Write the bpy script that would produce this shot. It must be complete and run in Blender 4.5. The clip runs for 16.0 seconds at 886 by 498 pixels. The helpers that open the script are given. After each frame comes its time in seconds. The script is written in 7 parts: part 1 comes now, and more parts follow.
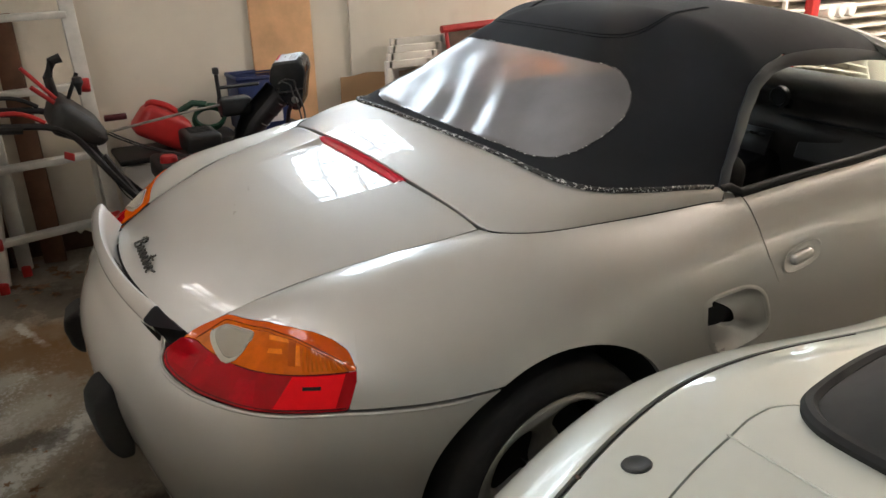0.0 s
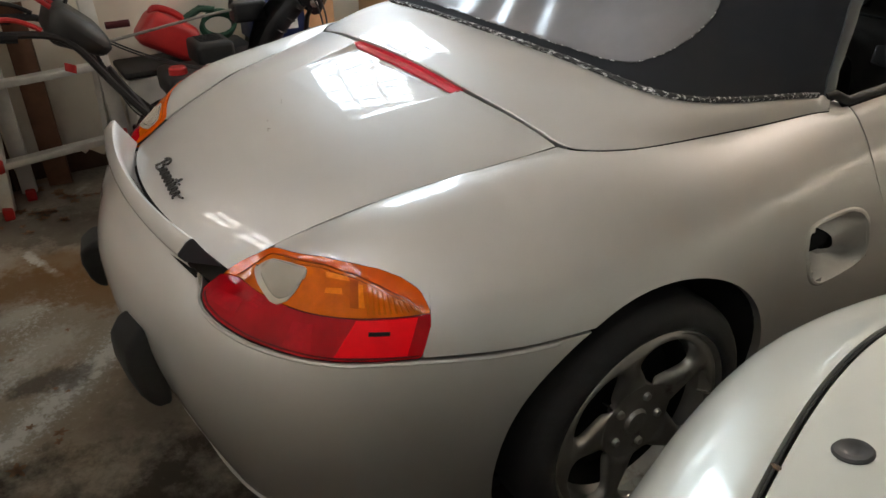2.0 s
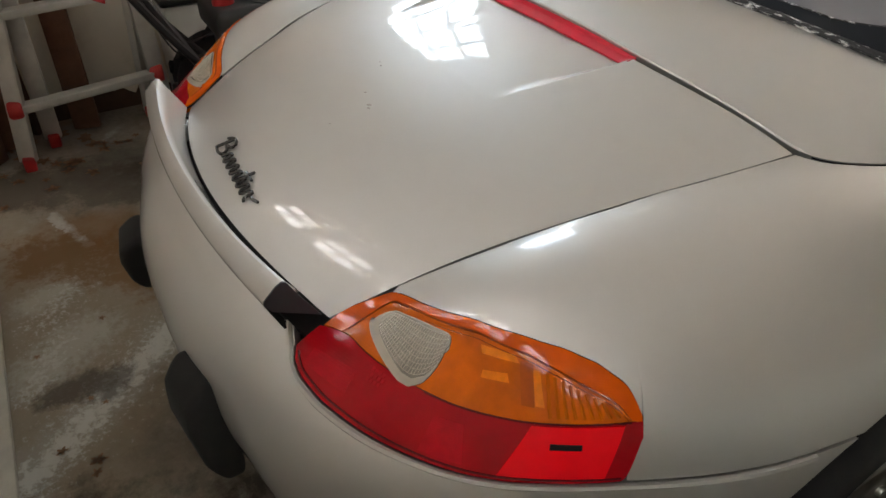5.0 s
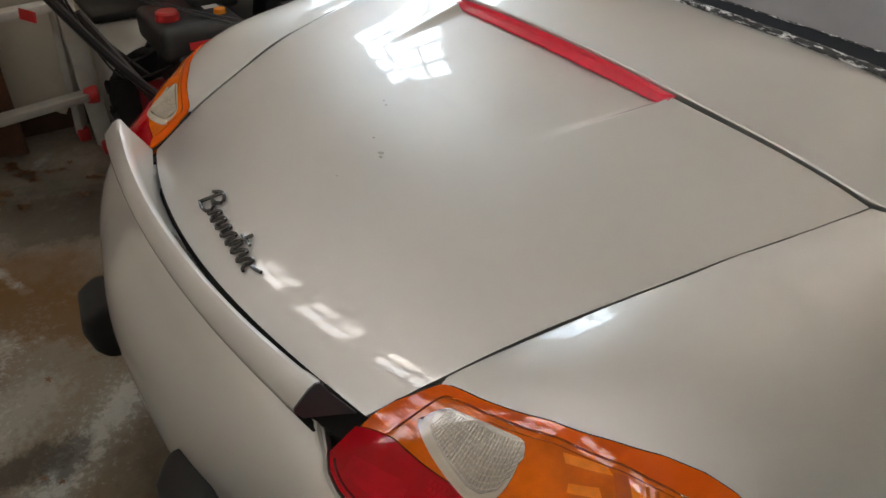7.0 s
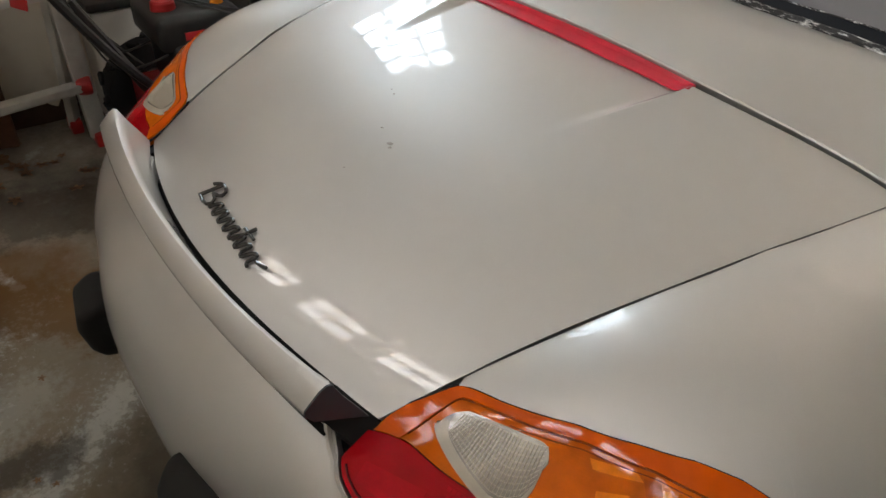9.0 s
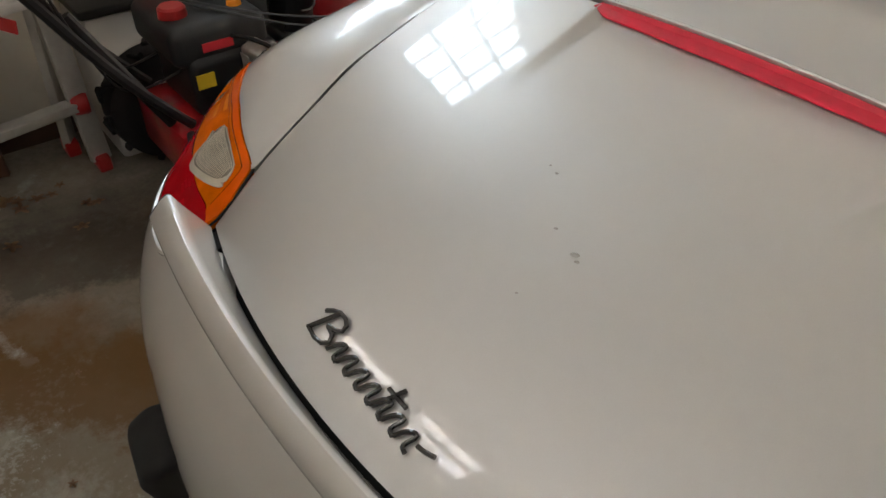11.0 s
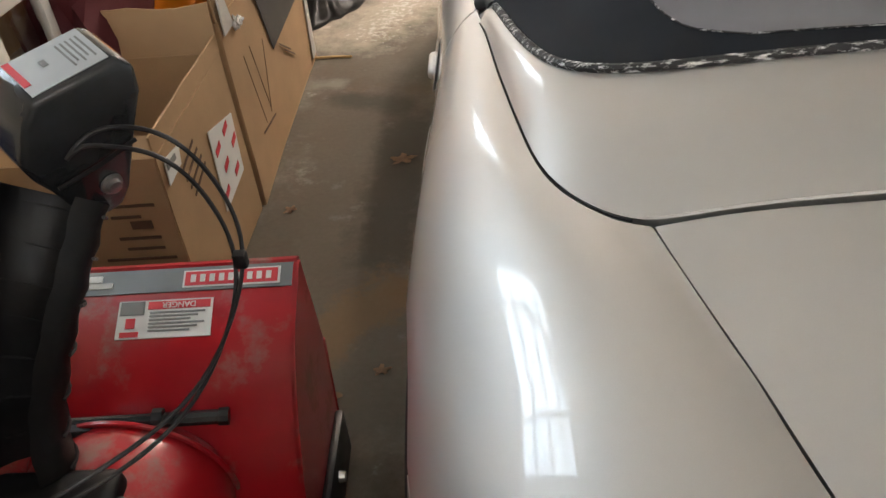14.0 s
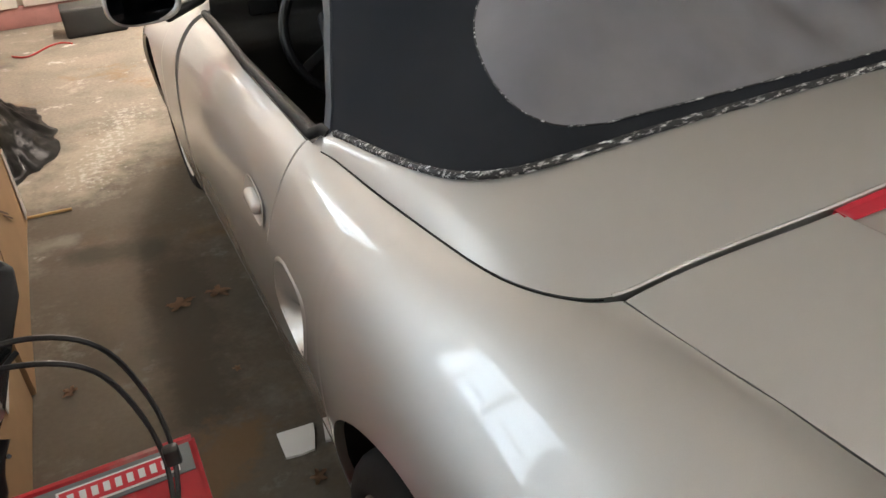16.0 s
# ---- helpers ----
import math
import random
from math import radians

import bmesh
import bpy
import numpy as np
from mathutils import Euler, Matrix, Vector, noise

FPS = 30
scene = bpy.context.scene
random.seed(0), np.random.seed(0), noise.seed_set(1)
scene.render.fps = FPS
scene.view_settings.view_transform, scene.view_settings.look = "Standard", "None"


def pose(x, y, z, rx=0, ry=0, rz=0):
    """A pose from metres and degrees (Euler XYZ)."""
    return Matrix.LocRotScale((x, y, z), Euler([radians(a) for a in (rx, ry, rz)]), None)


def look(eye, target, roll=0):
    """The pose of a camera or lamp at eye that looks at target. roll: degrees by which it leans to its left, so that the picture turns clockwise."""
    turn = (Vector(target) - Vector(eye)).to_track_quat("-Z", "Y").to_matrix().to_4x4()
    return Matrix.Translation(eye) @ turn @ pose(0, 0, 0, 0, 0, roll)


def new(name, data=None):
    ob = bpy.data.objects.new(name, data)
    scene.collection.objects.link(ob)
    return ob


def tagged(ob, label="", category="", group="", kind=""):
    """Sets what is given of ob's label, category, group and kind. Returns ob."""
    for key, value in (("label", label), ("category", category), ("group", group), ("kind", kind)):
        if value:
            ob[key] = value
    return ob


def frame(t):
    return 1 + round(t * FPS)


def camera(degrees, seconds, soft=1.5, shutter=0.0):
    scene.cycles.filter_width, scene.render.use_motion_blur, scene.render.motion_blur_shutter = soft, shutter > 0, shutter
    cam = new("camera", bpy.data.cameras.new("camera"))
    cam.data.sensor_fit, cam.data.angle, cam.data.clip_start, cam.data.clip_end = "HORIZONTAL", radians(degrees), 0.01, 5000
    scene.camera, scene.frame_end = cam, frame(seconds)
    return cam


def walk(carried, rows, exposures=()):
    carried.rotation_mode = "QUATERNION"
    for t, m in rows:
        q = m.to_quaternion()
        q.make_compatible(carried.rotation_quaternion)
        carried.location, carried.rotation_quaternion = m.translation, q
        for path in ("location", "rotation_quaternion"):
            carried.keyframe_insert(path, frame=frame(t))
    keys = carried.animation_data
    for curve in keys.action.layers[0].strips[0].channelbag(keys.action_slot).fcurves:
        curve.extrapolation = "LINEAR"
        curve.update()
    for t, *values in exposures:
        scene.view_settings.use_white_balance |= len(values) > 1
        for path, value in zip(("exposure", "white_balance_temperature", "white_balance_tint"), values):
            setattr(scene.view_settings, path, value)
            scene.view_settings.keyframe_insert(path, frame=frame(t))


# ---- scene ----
cam = camera(61.06, 16.0)
PATH = [
    (0, 1.9308, -0.7991, 1.4677, 66.95, 0.78, 59.16),
    (0.5, 1.9216, -0.8016, 1.4547, 65.69, 1.04, 59.25),
    (1, 1.8864, -0.8063, 1.4213, 63.24, 1.14, 59.49),
    (1.5, 1.8088, -0.8164, 1.4035, 61.35, 1.23, 59.75),
    (2, 1.6785, -0.8207, 1.3936, 60.57, 1.17, 58.93),
    (2.5, 1.5870, -0.8266, 1.3828, 59.06, 0.41, 60.08),
    (3, 1.5153, -0.8335, 1.3743, 57.56, 0.21, 62.25),
    (3.5, 1.4500, -0.8387, 1.3568, 55.81, 1.29, 62.94),
    (4, 1.3879, -0.8381, 1.3507, 54.40, 2.11, 63.64),
    (4.5, 1.2559, -0.8024, 1.3405, 54.19, 1.95, 63.30),
    (5, 1.1665, -0.7862, 1.3379, 54.49, 0.61, 61.08),
    (7.5, 0.9217, -0.8305, 1.3337, 54.59, -1.01, 55.01),
    (8, 0.9201, -0.8286, 1.3302, 54.81, -1.11, 54.74),
    (10.5, 0.6470, -0.8259, 1.2815, 51.75, -0.98, 55.57),
    (11, 0.4642, -0.8102, 1.2974, 50.89, -0.10, 52.21),
    (11.5, 0.2335, -0.7863, 1.2839, 50.01, 0.21, 42.34),
    (12, 0.0594, -0.7591, 1.2817, 49.75, 0.88, 36.58),
    (12.5, -0.1713, -0.7181, 1.2836, 50.69, 1.89, 31.28),
    (13, -0.3840, -0.6974, 1.2927, 52.31, 1.63, 17.72),
    (13.5, -0.6092, -0.6482, 1.3088, 52.62, 2.87, 6.34),
    (14, -0.7707, -0.5586, 1.3062, 52.85, 4.27, 0.22),
    (14.5, -0.8959, -0.4720, 1.3298, 54.40, 4.64, -10.42),
    (15, -1.0141, -0.4475, 1.3485, 55.93, 5.47, -21.24),
    (15.5, -1.0700, -0.4651, 1.3516, 57.44, 4.61, -25.17),
    (16, -1.0738, -0.4766, 1.3538, 58.68, 3.27, -26.62),
]
walk(cam, [(t, pose(x, y, z, rx, ry, rz)) for t, x, y, z, rx, ry, rz in PATH], [(0, 0.68), (4.5, 0.68), (5.2, 0.62), (7.5, 0.61), (12, 0.60), (14, 0.62), (15, 0.57), (16, 0.53)])

# ---- world and light: overcast daylight through high windows, an added unseen batten overhead as fill ----
world = bpy.data.worlds.new("world")
scene.world = world
world.use_nodes = True
wn = world.node_tree
sky = wn.nodes.new("ShaderNodeTexSky")
sky.sky_type, sky.sun_disc = "NISHITA", False
sky.sun_elevation, sky.sun_rotation = radians(40), radians(250)
wn.links.new(sky.outputs[0], wn.nodes["Background"].inputs[0])
wn.nodes["Background"].inputs[1].default_value = 0.12


def area_lamp(name, m, w, h, power, colour):
    data = bpy.data.lights.new(name, "AREA")
    data.shape, data.size, data.size_y, data.energy, data.color = "RECTANGLE", w, h, power, colour
    ob = new(name, data)
    ob.matrix_world = m
    return ob


COOL = (0.76, 0.89, 1.0)
DAY = (1.0, 0.98, 0.975)
WARM = (1.0, 0.868, 0.785)


# ---- materials ----
def mat(name, colour, rough=0.5, metal=0.0, coat=0.0, trans=0.0, var=0.0, vscale=6.0, grain=0.0, gscale=150.0, bump=0.0,
        second=None, cover=0.5, sscale=3.0, sheen=0.0, ior=1.5, alpha=1.0, bdist=0.002, srough=None):
    """Principled surface: base colour varied at two scales, an optional second colour in patches, fine relief."""
    m = bpy.data.materials.new(name)
    m.use_nodes = True
    nt = m.node_tree
    b = nt.nodes["Principled BSDF"]
    b.inputs["Roughness"].default_value = rough
    b.inputs["Metallic"].default_value = metal
    b.inputs["Coat Weight"].default_value = coat
    b.inputs["Coat Roughness"].default_value = 0.04
    b.inputs["Transmission Weight"].default_value = trans
    b.inputs["IOR"].default_value = ior
    b.inputs["Alpha"].default_value = alpha
    b.inputs["Sheen Weight"].default_value = sheen
    b.inputs["Base Color"].default_value = (*colour, 1)
    co = nt.nodes.new("ShaderNodeTexCoord").outputs["Object"]

    def noise_at(scale, detail=6.0, rough_=0.6):
        n = nt.nodes.new("ShaderNodeTexNoise")
        n.inputs["Scale"].default_value, n.inputs["Detail"].default_value, n.inputs["Roughness"].default_value = scale, detail, rough_
        nt.links.new(co, n.inputs["Vector"])
        return n.outputs["Fac"]

    def ramp(src, lo, hi):
        r = nt.nodes.new("ShaderNodeMapRange")
        r.inputs["From Min"].default_value, r.inputs["From Max"].default_value = lo, hi
        nt.links.new(src, r.inputs["Value"])
        return r.outputs["Result"]

    def mix(fac, a, c, mode="MIX"):
        x = nt.nodes.new("ShaderNodeMix")
        x.data_type, x.blend_type = "RGBA", mode
        for sock, val in ((x.inputs[0], fac), (x.inputs[6], a), (x.inputs[7], c)):
            if hasattr(val, "links"):
                nt.links.new(val, sock)
            else:
                sock.default_value = val
        return x.outputs[2]

    base = (*colour, 1)
    if var:
        dark = tuple(c * (1 - var) for c in colour)
        light = tuple(min(1, c * (1 + var * 0.6)) for c in colour)
        base = mix(ramp(noise_at(vscale), 0.3, 0.7), (*dark, 1), (*light, 1))
    if second:
        fac = ramp(noise_at(sscale, 8, 0.65), cover, cover + 0.12)
        base = mix(fac, base, (*second, 1))
        if srough is not None:
            r = nt.nodes.new("ShaderNodeMapRange")
            r.inputs["To Min"].default_value, r.inputs["To Max"].default_value = rough, srough
            nt.links.new(fac, r.inputs["Value"])
            nt.links.new(r.outputs["Result"], b.inputs["Roughness"])
    if grain:
        g = ramp(noise_at(gscale, 3), 0.2, 0.8)
        base = mix(grain, base, mix(g, (0.0, 0.0, 0.0, 1), (1, 1, 1, 1)), "OVERLAY")
    if hasattr(base, "links"):
        nt.links.new(base, b.inputs["Base Color"])
    if bump:
        bn = nt.nodes.new("ShaderNodeBump")
        bn.inputs["Strength"].default_value, bn.inputs["Distance"].default_value = bump, bdist
        nt.links.new(noise_at(gscale, 4), bn.inputs["Height"])
        nt.links.new(bn.outputs["Normal"], b.inputs["Normal"])
    return m


SILVER = mat("silver_paint", (0.60, 0.59, 0.57), rough=0.55, metal=0.92, coat=1.0, var=0.03, vscale=2.0, grain=0.04, gscale=900)
WHITE_PAINT = mat("pale_car_paint", (0.62, 0.65, 0.60), rough=0.34, metal=0.25, coat=0.8, var=0.03, vscale=3.0, grain=0.03, gscale=800)
BLACK_INSIDE = mat("dark_cavity", (0.006, 0.006, 0.006), rough=0.9, var=0.3)
RUBBER = mat("black_rubber", (0.010, 0.010, 0.010), rough=0.75, var=0.3, vscale=20, bump=0.15, gscale=300)
TYRE = mat("tyre_rubber", (0.007, 0.007, 0.008), rough=0.8, var=0.35, vscale=14, bump=0.25, gscale=200)
ALLOY = mat("cast_alloy", (0.34, 0.335, 0.32), rough=0.32, metal=0.85, var=0.20, vscale=9, second=(0.16, 0.14, 0.12), cover=0.6, sscale=10)
FABRIC = mat("black_canvas", (0.0068, 0.0085, 0.0130), rough=0.95, var=0.2, vscale=5, sheen=0.03, bump=0.35, gscale=1400, bdist=0.0006, second=(0.010, 0.0115, 0.016), cover=0.55, sscale=4)
TRIM = mat("grey_black_trim", (0.045, 0.054, 0.066), rough=0.5, var=0.15)
SCUFFED = mat("scuffed_black_piping", (0.02, 0.02, 0.021), rough=0.6, second=(0.80, 0.80, 0.78), cover=0.525, sscale=150)
_nt = SCUFFED.node_tree
_along = _nt.nodes.new("ShaderNodeMapping")
_along.inputs["Scale"].default_value = (0.3, 1.0, 1.0)
for _link in [x for x in _nt.links if x.from_node.type == "TEX_COORD"]:
    _socket = _link.to_socket
    _nt.links.new(_link.from_socket, _along.inputs["Vector"])
    _nt.links.new(_along.outputs["Vector"], _socket)
RED_LENS = mat("red_lens", (0.40, 0.001, 0.006), rough=0.16, ior=1.2, coat=0.6, var=0.22, vscale=14)
RED_BRIGHT = mat("red_reflector", (1.0, 0.004, 0.012), rough=0.35, ior=1.2, coat=0.4, var=0.06, vscale=60)
AMBER = mat("amber_lens", (0.66, 0.125, 0.0006), rough=0.18, ior=1.2, coat=0.6, var=0.30, vscale=18)
AMBER_RIB = mat("amber_fluting", (0.62, 0.135, 0.002), rough=0.2, coat=0.6, var=0.2, vscale=20)
RED_MID = mat("red_lens_facet", (0.48, 0.002, 0.010), rough=0.2, ior=1.2, coat=0.5, var=0.2, vscale=50)
BLACK_RED = mat("red_black_rim", (0.10, 0.001, 0.004), rough=0.2, coat=1.0, var=0.2, vscale=30)
AMBER_DARK = mat("dark_amber", (0.26, 0.044, 0.001), rough=0.2, coat=1.0, var=0.3, vscale=40)
AMBER_SHADE = mat("shaded_amber", (0.44, 0.078, 0.001), rough=0.2, ior=1.2, coat=0.3, var=0.3, vscale=30)
AMBER_RIM = mat("amber_border", (0.70, 0.100, 0.002), rough=0.16, ior=1.2, coat=0.7, var=0.14, vscale=20)
AMBER_GLOW = mat("amber_bulb_highlight", (0.88, 0.225, 0.004), rough=0.25, coat=1.0, var=0.15, vscale=90)
CLEAR_BACK = mat("grey_lamp_bowl", (0.33, 0.30, 0.25), rough=0.25, metal=0.3, coat=1.0, var=0.3, vscale=25)
SMUDGE = mat("grey_smudge", (0.36, 0.34, 0.31), rough=0.5, var=0.3, vscale=80)
CLEAR_LENS = mat("clear_ribbed_lens", (0.52, 0.47, 0.38), rough=0.2, ior=1.3, coat=0.6, var=0.15, vscale=30)
BRAKE_RED = mat("brake_strip_red", (0.62, 0.008, 0.035), rough=0.3, coat=0.6, var=0.12, vscale=30)
CHROME = mat("dark_chrome", (0.10, 0.10, 0.10), rough=0.22, metal=0.9)
BRIGHT_METAL = mat("bright_metal", (0.6, 0.6, 0.58), rough=0.3, metal=0.9, var=0.1)
DASH = mat("dusty_dark_dashboard", (0.045, 0.042, 0.037), rough=0.6, var=0.2, bump=0.2, gscale=220)
LEATHER = mat("black_leather", (0.009, 0.009, 0.010), rough=0.55, var=0.2, bump=0.2, gscale=220)
GLASS = mat("clear_glass", (1, 1, 1), rough=0.02, trans=1.0, ior=1.45)
TINTED_GLASS = mat("green_tinted_glass", (0.42, 0.52, 0.46), rough=0.03, trans=1.0, ior=1.05)
MIRROR = mat("mirror_glass", (0.30, 0.32, 0.34), rough=0.03, metal=1.0)
CONCRETE = None
WALL = mat("cream_wall_paint", (0.80, 0.74, 0.63), rough=0.75, var=0.10, vscale=1.3, second=(0.68, 0.62, 0.52), cover=0.60, sscale=2.2, bump=0.1, gscale=90)
# Unseen east wall, darkened so less light bounces onto the roadster's right flank.
GREY_WALL = mat("dark_unseen_side_wall", (0.15, 0.13, 0.105), rough=0.8, var=0.2, vscale=2, bump=0.1, gscale=90)
CEILING = mat("white_ceiling", (0.80, 0.77, 0.71), rough=0.85, var=0.06, vscale=2)
DOOR_WHITE = mat("garage_door_white", (0.84, 0.80, 0.73), rough=0.5, var=0.06, vscale=3, second=(0.5, 0.46, 0.38), cover=0.64, sscale=5)
SILL = mat("worn_sill", (0.62, 0.57, 0.47), rough=0.7, var=0.2, vscale=10)
PLY = mat("pale_board", (0.78, 0.47, 0.25), rough=0.65, var=0.18, vscale=8, second=(0.42, 0.22, 0.10), cover=0.70, sscale=6)
DARK_WOOD = mat("dark_old_board", (0.09, 0.05, 0.03), rough=0.7, var=0.4, vscale=9)
RED_WOOD = mat("red_brown_board", (0.16, 0.075, 0.04), rough=0.7, var=0.4, vscale=9)
ALUMINIUM = mat("ladder_aluminium", (0.66, 0.65, 0.61), rough=0.45, metal=0.35, var=0.15, vscale=12)
RED_PLASTIC = mat("red_plastic", (0.45, 0.02, 0.02), rough=0.4, var=0.15, vscale=15)
RED_PAINT = mat("red_steel_paint", (0.40, 0.010, 0.016), rough=0.28, coat=0.6, var=0.15, vscale=5, second=(0.30, 0.12, 0.10), cover=0.56, sscale=9, srough=0.6)
BLACK_PLASTIC = mat("black_plastic", (0.014, 0.014, 0.015), rough=0.4, var=0.25, vscale=12)
CHUTE = mat("dusty_black_plastic", (0.030, 0.030, 0.031), rough=0.42, var=0.3, vscale=14)
GREY_PLASTIC = mat("dark_grey_plastic", (0.022, 0.023, 0.023), rough=0.5, var=0.2, vscale=10)
STEEL = mat("engine_steel", (0.35, 0.33, 0.30), rough=0.45, metal=0.6, var=0.3, vscale=14)
CARD = mat("cardboard", (0.42, 0.265, 0.135), rough=0.85, var=0.08, vscale=6, grain=0.06, gscale=300)
CARD_IN = mat("cardboard_inside", (0.50, 0.32, 0.17), rough=0.85, var=0.08, vscale=5)
TAPE = mat("packing_tape", (0.52, 0.50, 0.47), rough=0.35, var=0.15, vscale=20)
PAPER = mat("white_paper", (0.75, 0.74, 0.70), rough=0.8, var=0.05)
INK_GREY_DARK = mat("dark_print", (0.055, 0.048, 0.042), rough=0.7, var=0.2)
INK_BROWN = mat("brown_print", (0.12, 0.07, 0.04), rough=0.8)
INK_RED = mat("red_print", (0.60, 0.03, 0.04), rough=0.5)
INK_GREY = mat("grey_print", (0.22, 0.22, 0.21), rough=0.6)
STRIP_GREY = mat("grey_decal", (0.16, 0.165, 0.16), rough=0.4, var=0.1)
SILVER_DECAL = mat("silver_decal", (0.46, 0.48, 0.49), rough=0.4, metal=0.3, var=0.1)
LEAF = mat("dry_leaf", (0.27, 0.155, 0.085), rough=0.8, var=0.3, vscale=25)
BAG = mat("black_bag_film", (0.004, 0.004, 0.004), rough=0.30, var=0.3, ior=1.12)
YELLOW = mat("yellow_plastic", (0.85, 0.27, 0.004), rough=0.7, var=0.1)
BLUE = mat("blue_plastic", (0.015, 0.03, 0.12), rough=0.45, var=0.2)
GREEN = mat("green_hose", (0.01, 0.07, 0.035), rough=0.5, var=0.2)
MAROON = mat("dark_red_fabric", (0.10, 0.012, 0.016), rough=0.8, var=0.3)
STICK_WOOD = mat("pale_stick", (0.55, 0.36, 0.14), rough=0.7, var=0.1)
GREY_CLOTH = mat("dark_grey_cloth", (0.035, 0.035, 0.035), rough=0.9, var=0.25, vscale=8, bump=0.3, gscale=700, bdist=0.0008)
DULL_STEEL = mat("sooty_steel", (0.07, 0.065, 0.06), rough=0.5, metal=0.5, var=0.4, vscale=16)
GLOSS_BLACK = mat("glossy_grey_black", (0.03, 0.032, 0.034), rough=0.22, coat=0.5, var=0.3, vscale=9)
YELLOW_LABEL = mat("yellow_label", (0.70, 0.52, 0.03), rough=0.5)
PINK = mat("pink_red_brick_paint", (0.45, 0.22, 0.2), rough=0.8, var=0.2)


def concrete():
    m = mat("stained_shaded_concrete", (0.225, 0.198, 0.160), rough=0.88, ior=1.3, var=0.28, vscale=2.3, second=(0.34, 0.31, 0.26), cover=0.60, sscale=3.1, grain=0.25, gscale=55, bump=0.3, bdist=0.003)
    nt = m.node_tree
    b = nt.nodes["Principled BSDF"]
    src = b.inputs["Base Color"].links[0].from_socket
    co = nt.nodes.new("ShaderNodeTexCoord").outputs["Object"]

    def patch(last, scale, lo, hi, colour, detail=9.0):
        n = nt.nodes.new("ShaderNodeTexNoise")
        n.inputs["Scale"].default_value, n.inputs["Detail"].default_value, n.inputs["Roughness"].default_value = scale, detail, 0.7
        off = nt.nodes.new("ShaderNodeVectorMath")
        off.inputs[1].default_value = (scale * 3.7, 1.3 * scale, 0)
        nt.links.new(co, off.inputs[0])
        nt.links.new(off.outputs[0], n.inputs["Vector"])
        r = nt.nodes.new("ShaderNodeMapRange")
        r.inputs["From Min"].default_value, r.inputs["From Max"].default_value = lo, hi
        nt.links.new(n.outputs["Fac"], r.inputs["Value"])
        x = nt.nodes.new("ShaderNodeMix")
        x.data_type = "RGBA"
        nt.links.new(r.outputs["Result"], x.inputs[0])
        nt.links.new(last, x.inputs[6])
        x.inputs[7].default_value = (*colour, 1)
        return x.outputs[2]
    def node(kind, a, b_=None, op="MULTIPLY"):
        n = nt.nodes.new(kind)
        n.operation = op
        for sock, val in ((0, a), (1, b_)):
            if val is None:
                continue
            if hasattr(val, "links"):
                nt.links.new(val, n.inputs[sock])
            else:
                n.inputs[sock].default_value = val
        return n

    def streak(last, x0, y0, x1, y1, half, colour, scale, strength, crisp=0.30, amp=0.62):
        """A patch of colour along a line, ragged by noise."""
        a, d = Vector((x0, y0, 0)), Vector((x1 - x0, y1 - y0, 0))
        rel = node("ShaderNodeVectorMath", co, tuple(a), "SUBTRACT").outputs[0]
        t = node("ShaderNodeVectorMath", rel, tuple(d / d.length_squared), "DOT_PRODUCT").outputs["Value"]
        t = node("ShaderNodeMath", node("ShaderNodeMath", t, 0.0, "MAXIMUM").outputs[0], 1.0, "MINIMUM").outputs[0]
        along = nt.nodes.new("ShaderNodeVectorMath")
        along.operation = "SCALE"
        along.inputs[0].default_value = tuple(d)
        nt.links.new(t, along.inputs["Scale"])
        gap = node("ShaderNodeVectorMath", rel, along.outputs[0], "SUBTRACT").outputs[0]
        far = node("ShaderNodeVectorMath", gap, None, "LENGTH").outputs["Value"]
        near = nt.nodes.new("ShaderNodeMapRange")
        near.inputs["From Min"].default_value, near.inputs["From Max"].default_value = 0.0, half
        near.inputs["To Min"].default_value, near.inputs["To Max"].default_value = amp, 0.0
        nt.links.new(far, near.inputs["Value"])
        n = nt.nodes.new("ShaderNodeTexNoise")
        n.inputs["Scale"].default_value, n.inputs["Detail"].default_value, n.inputs["Roughness"].default_value = scale, 9.0, 0.72
        nt.links.new(co, n.inputs["Vector"])
        s = node("ShaderNodeMath", near.outputs["Result"], n.outputs["Fac"], "ADD").outputs[0]
        r = nt.nodes.new("ShaderNodeMapRange")
        r.inputs["From Min"].default_value, r.inputs["From Max"].default_value, r.inputs["To Max"].default_value = 0.87 - crisp / 2, 0.87 + crisp / 2, strength
        nt.links.new(s, r.inputs["Value"])
        x = nt.nodes.new("ShaderNodeMix")
        x.data_type = "RGBA"
        nt.links.new(r.outputs["Result"], x.inputs[0])
        nt.links.new(last, x.inputs[6])
        x.inputs[7].default_value = (*colour, 1)
        return x.outputs[2]
    src = patch(src, 1.7, 0.56, 0.72, (0.20, 0.115, 0.045))
    src = patch(src, 5.0, 0.60, 0.68, (0.52, 0.50, 0.45))
    src = patch(src, 1.1, 0.58, 0.70, (0.10, 0.085, 0.07))
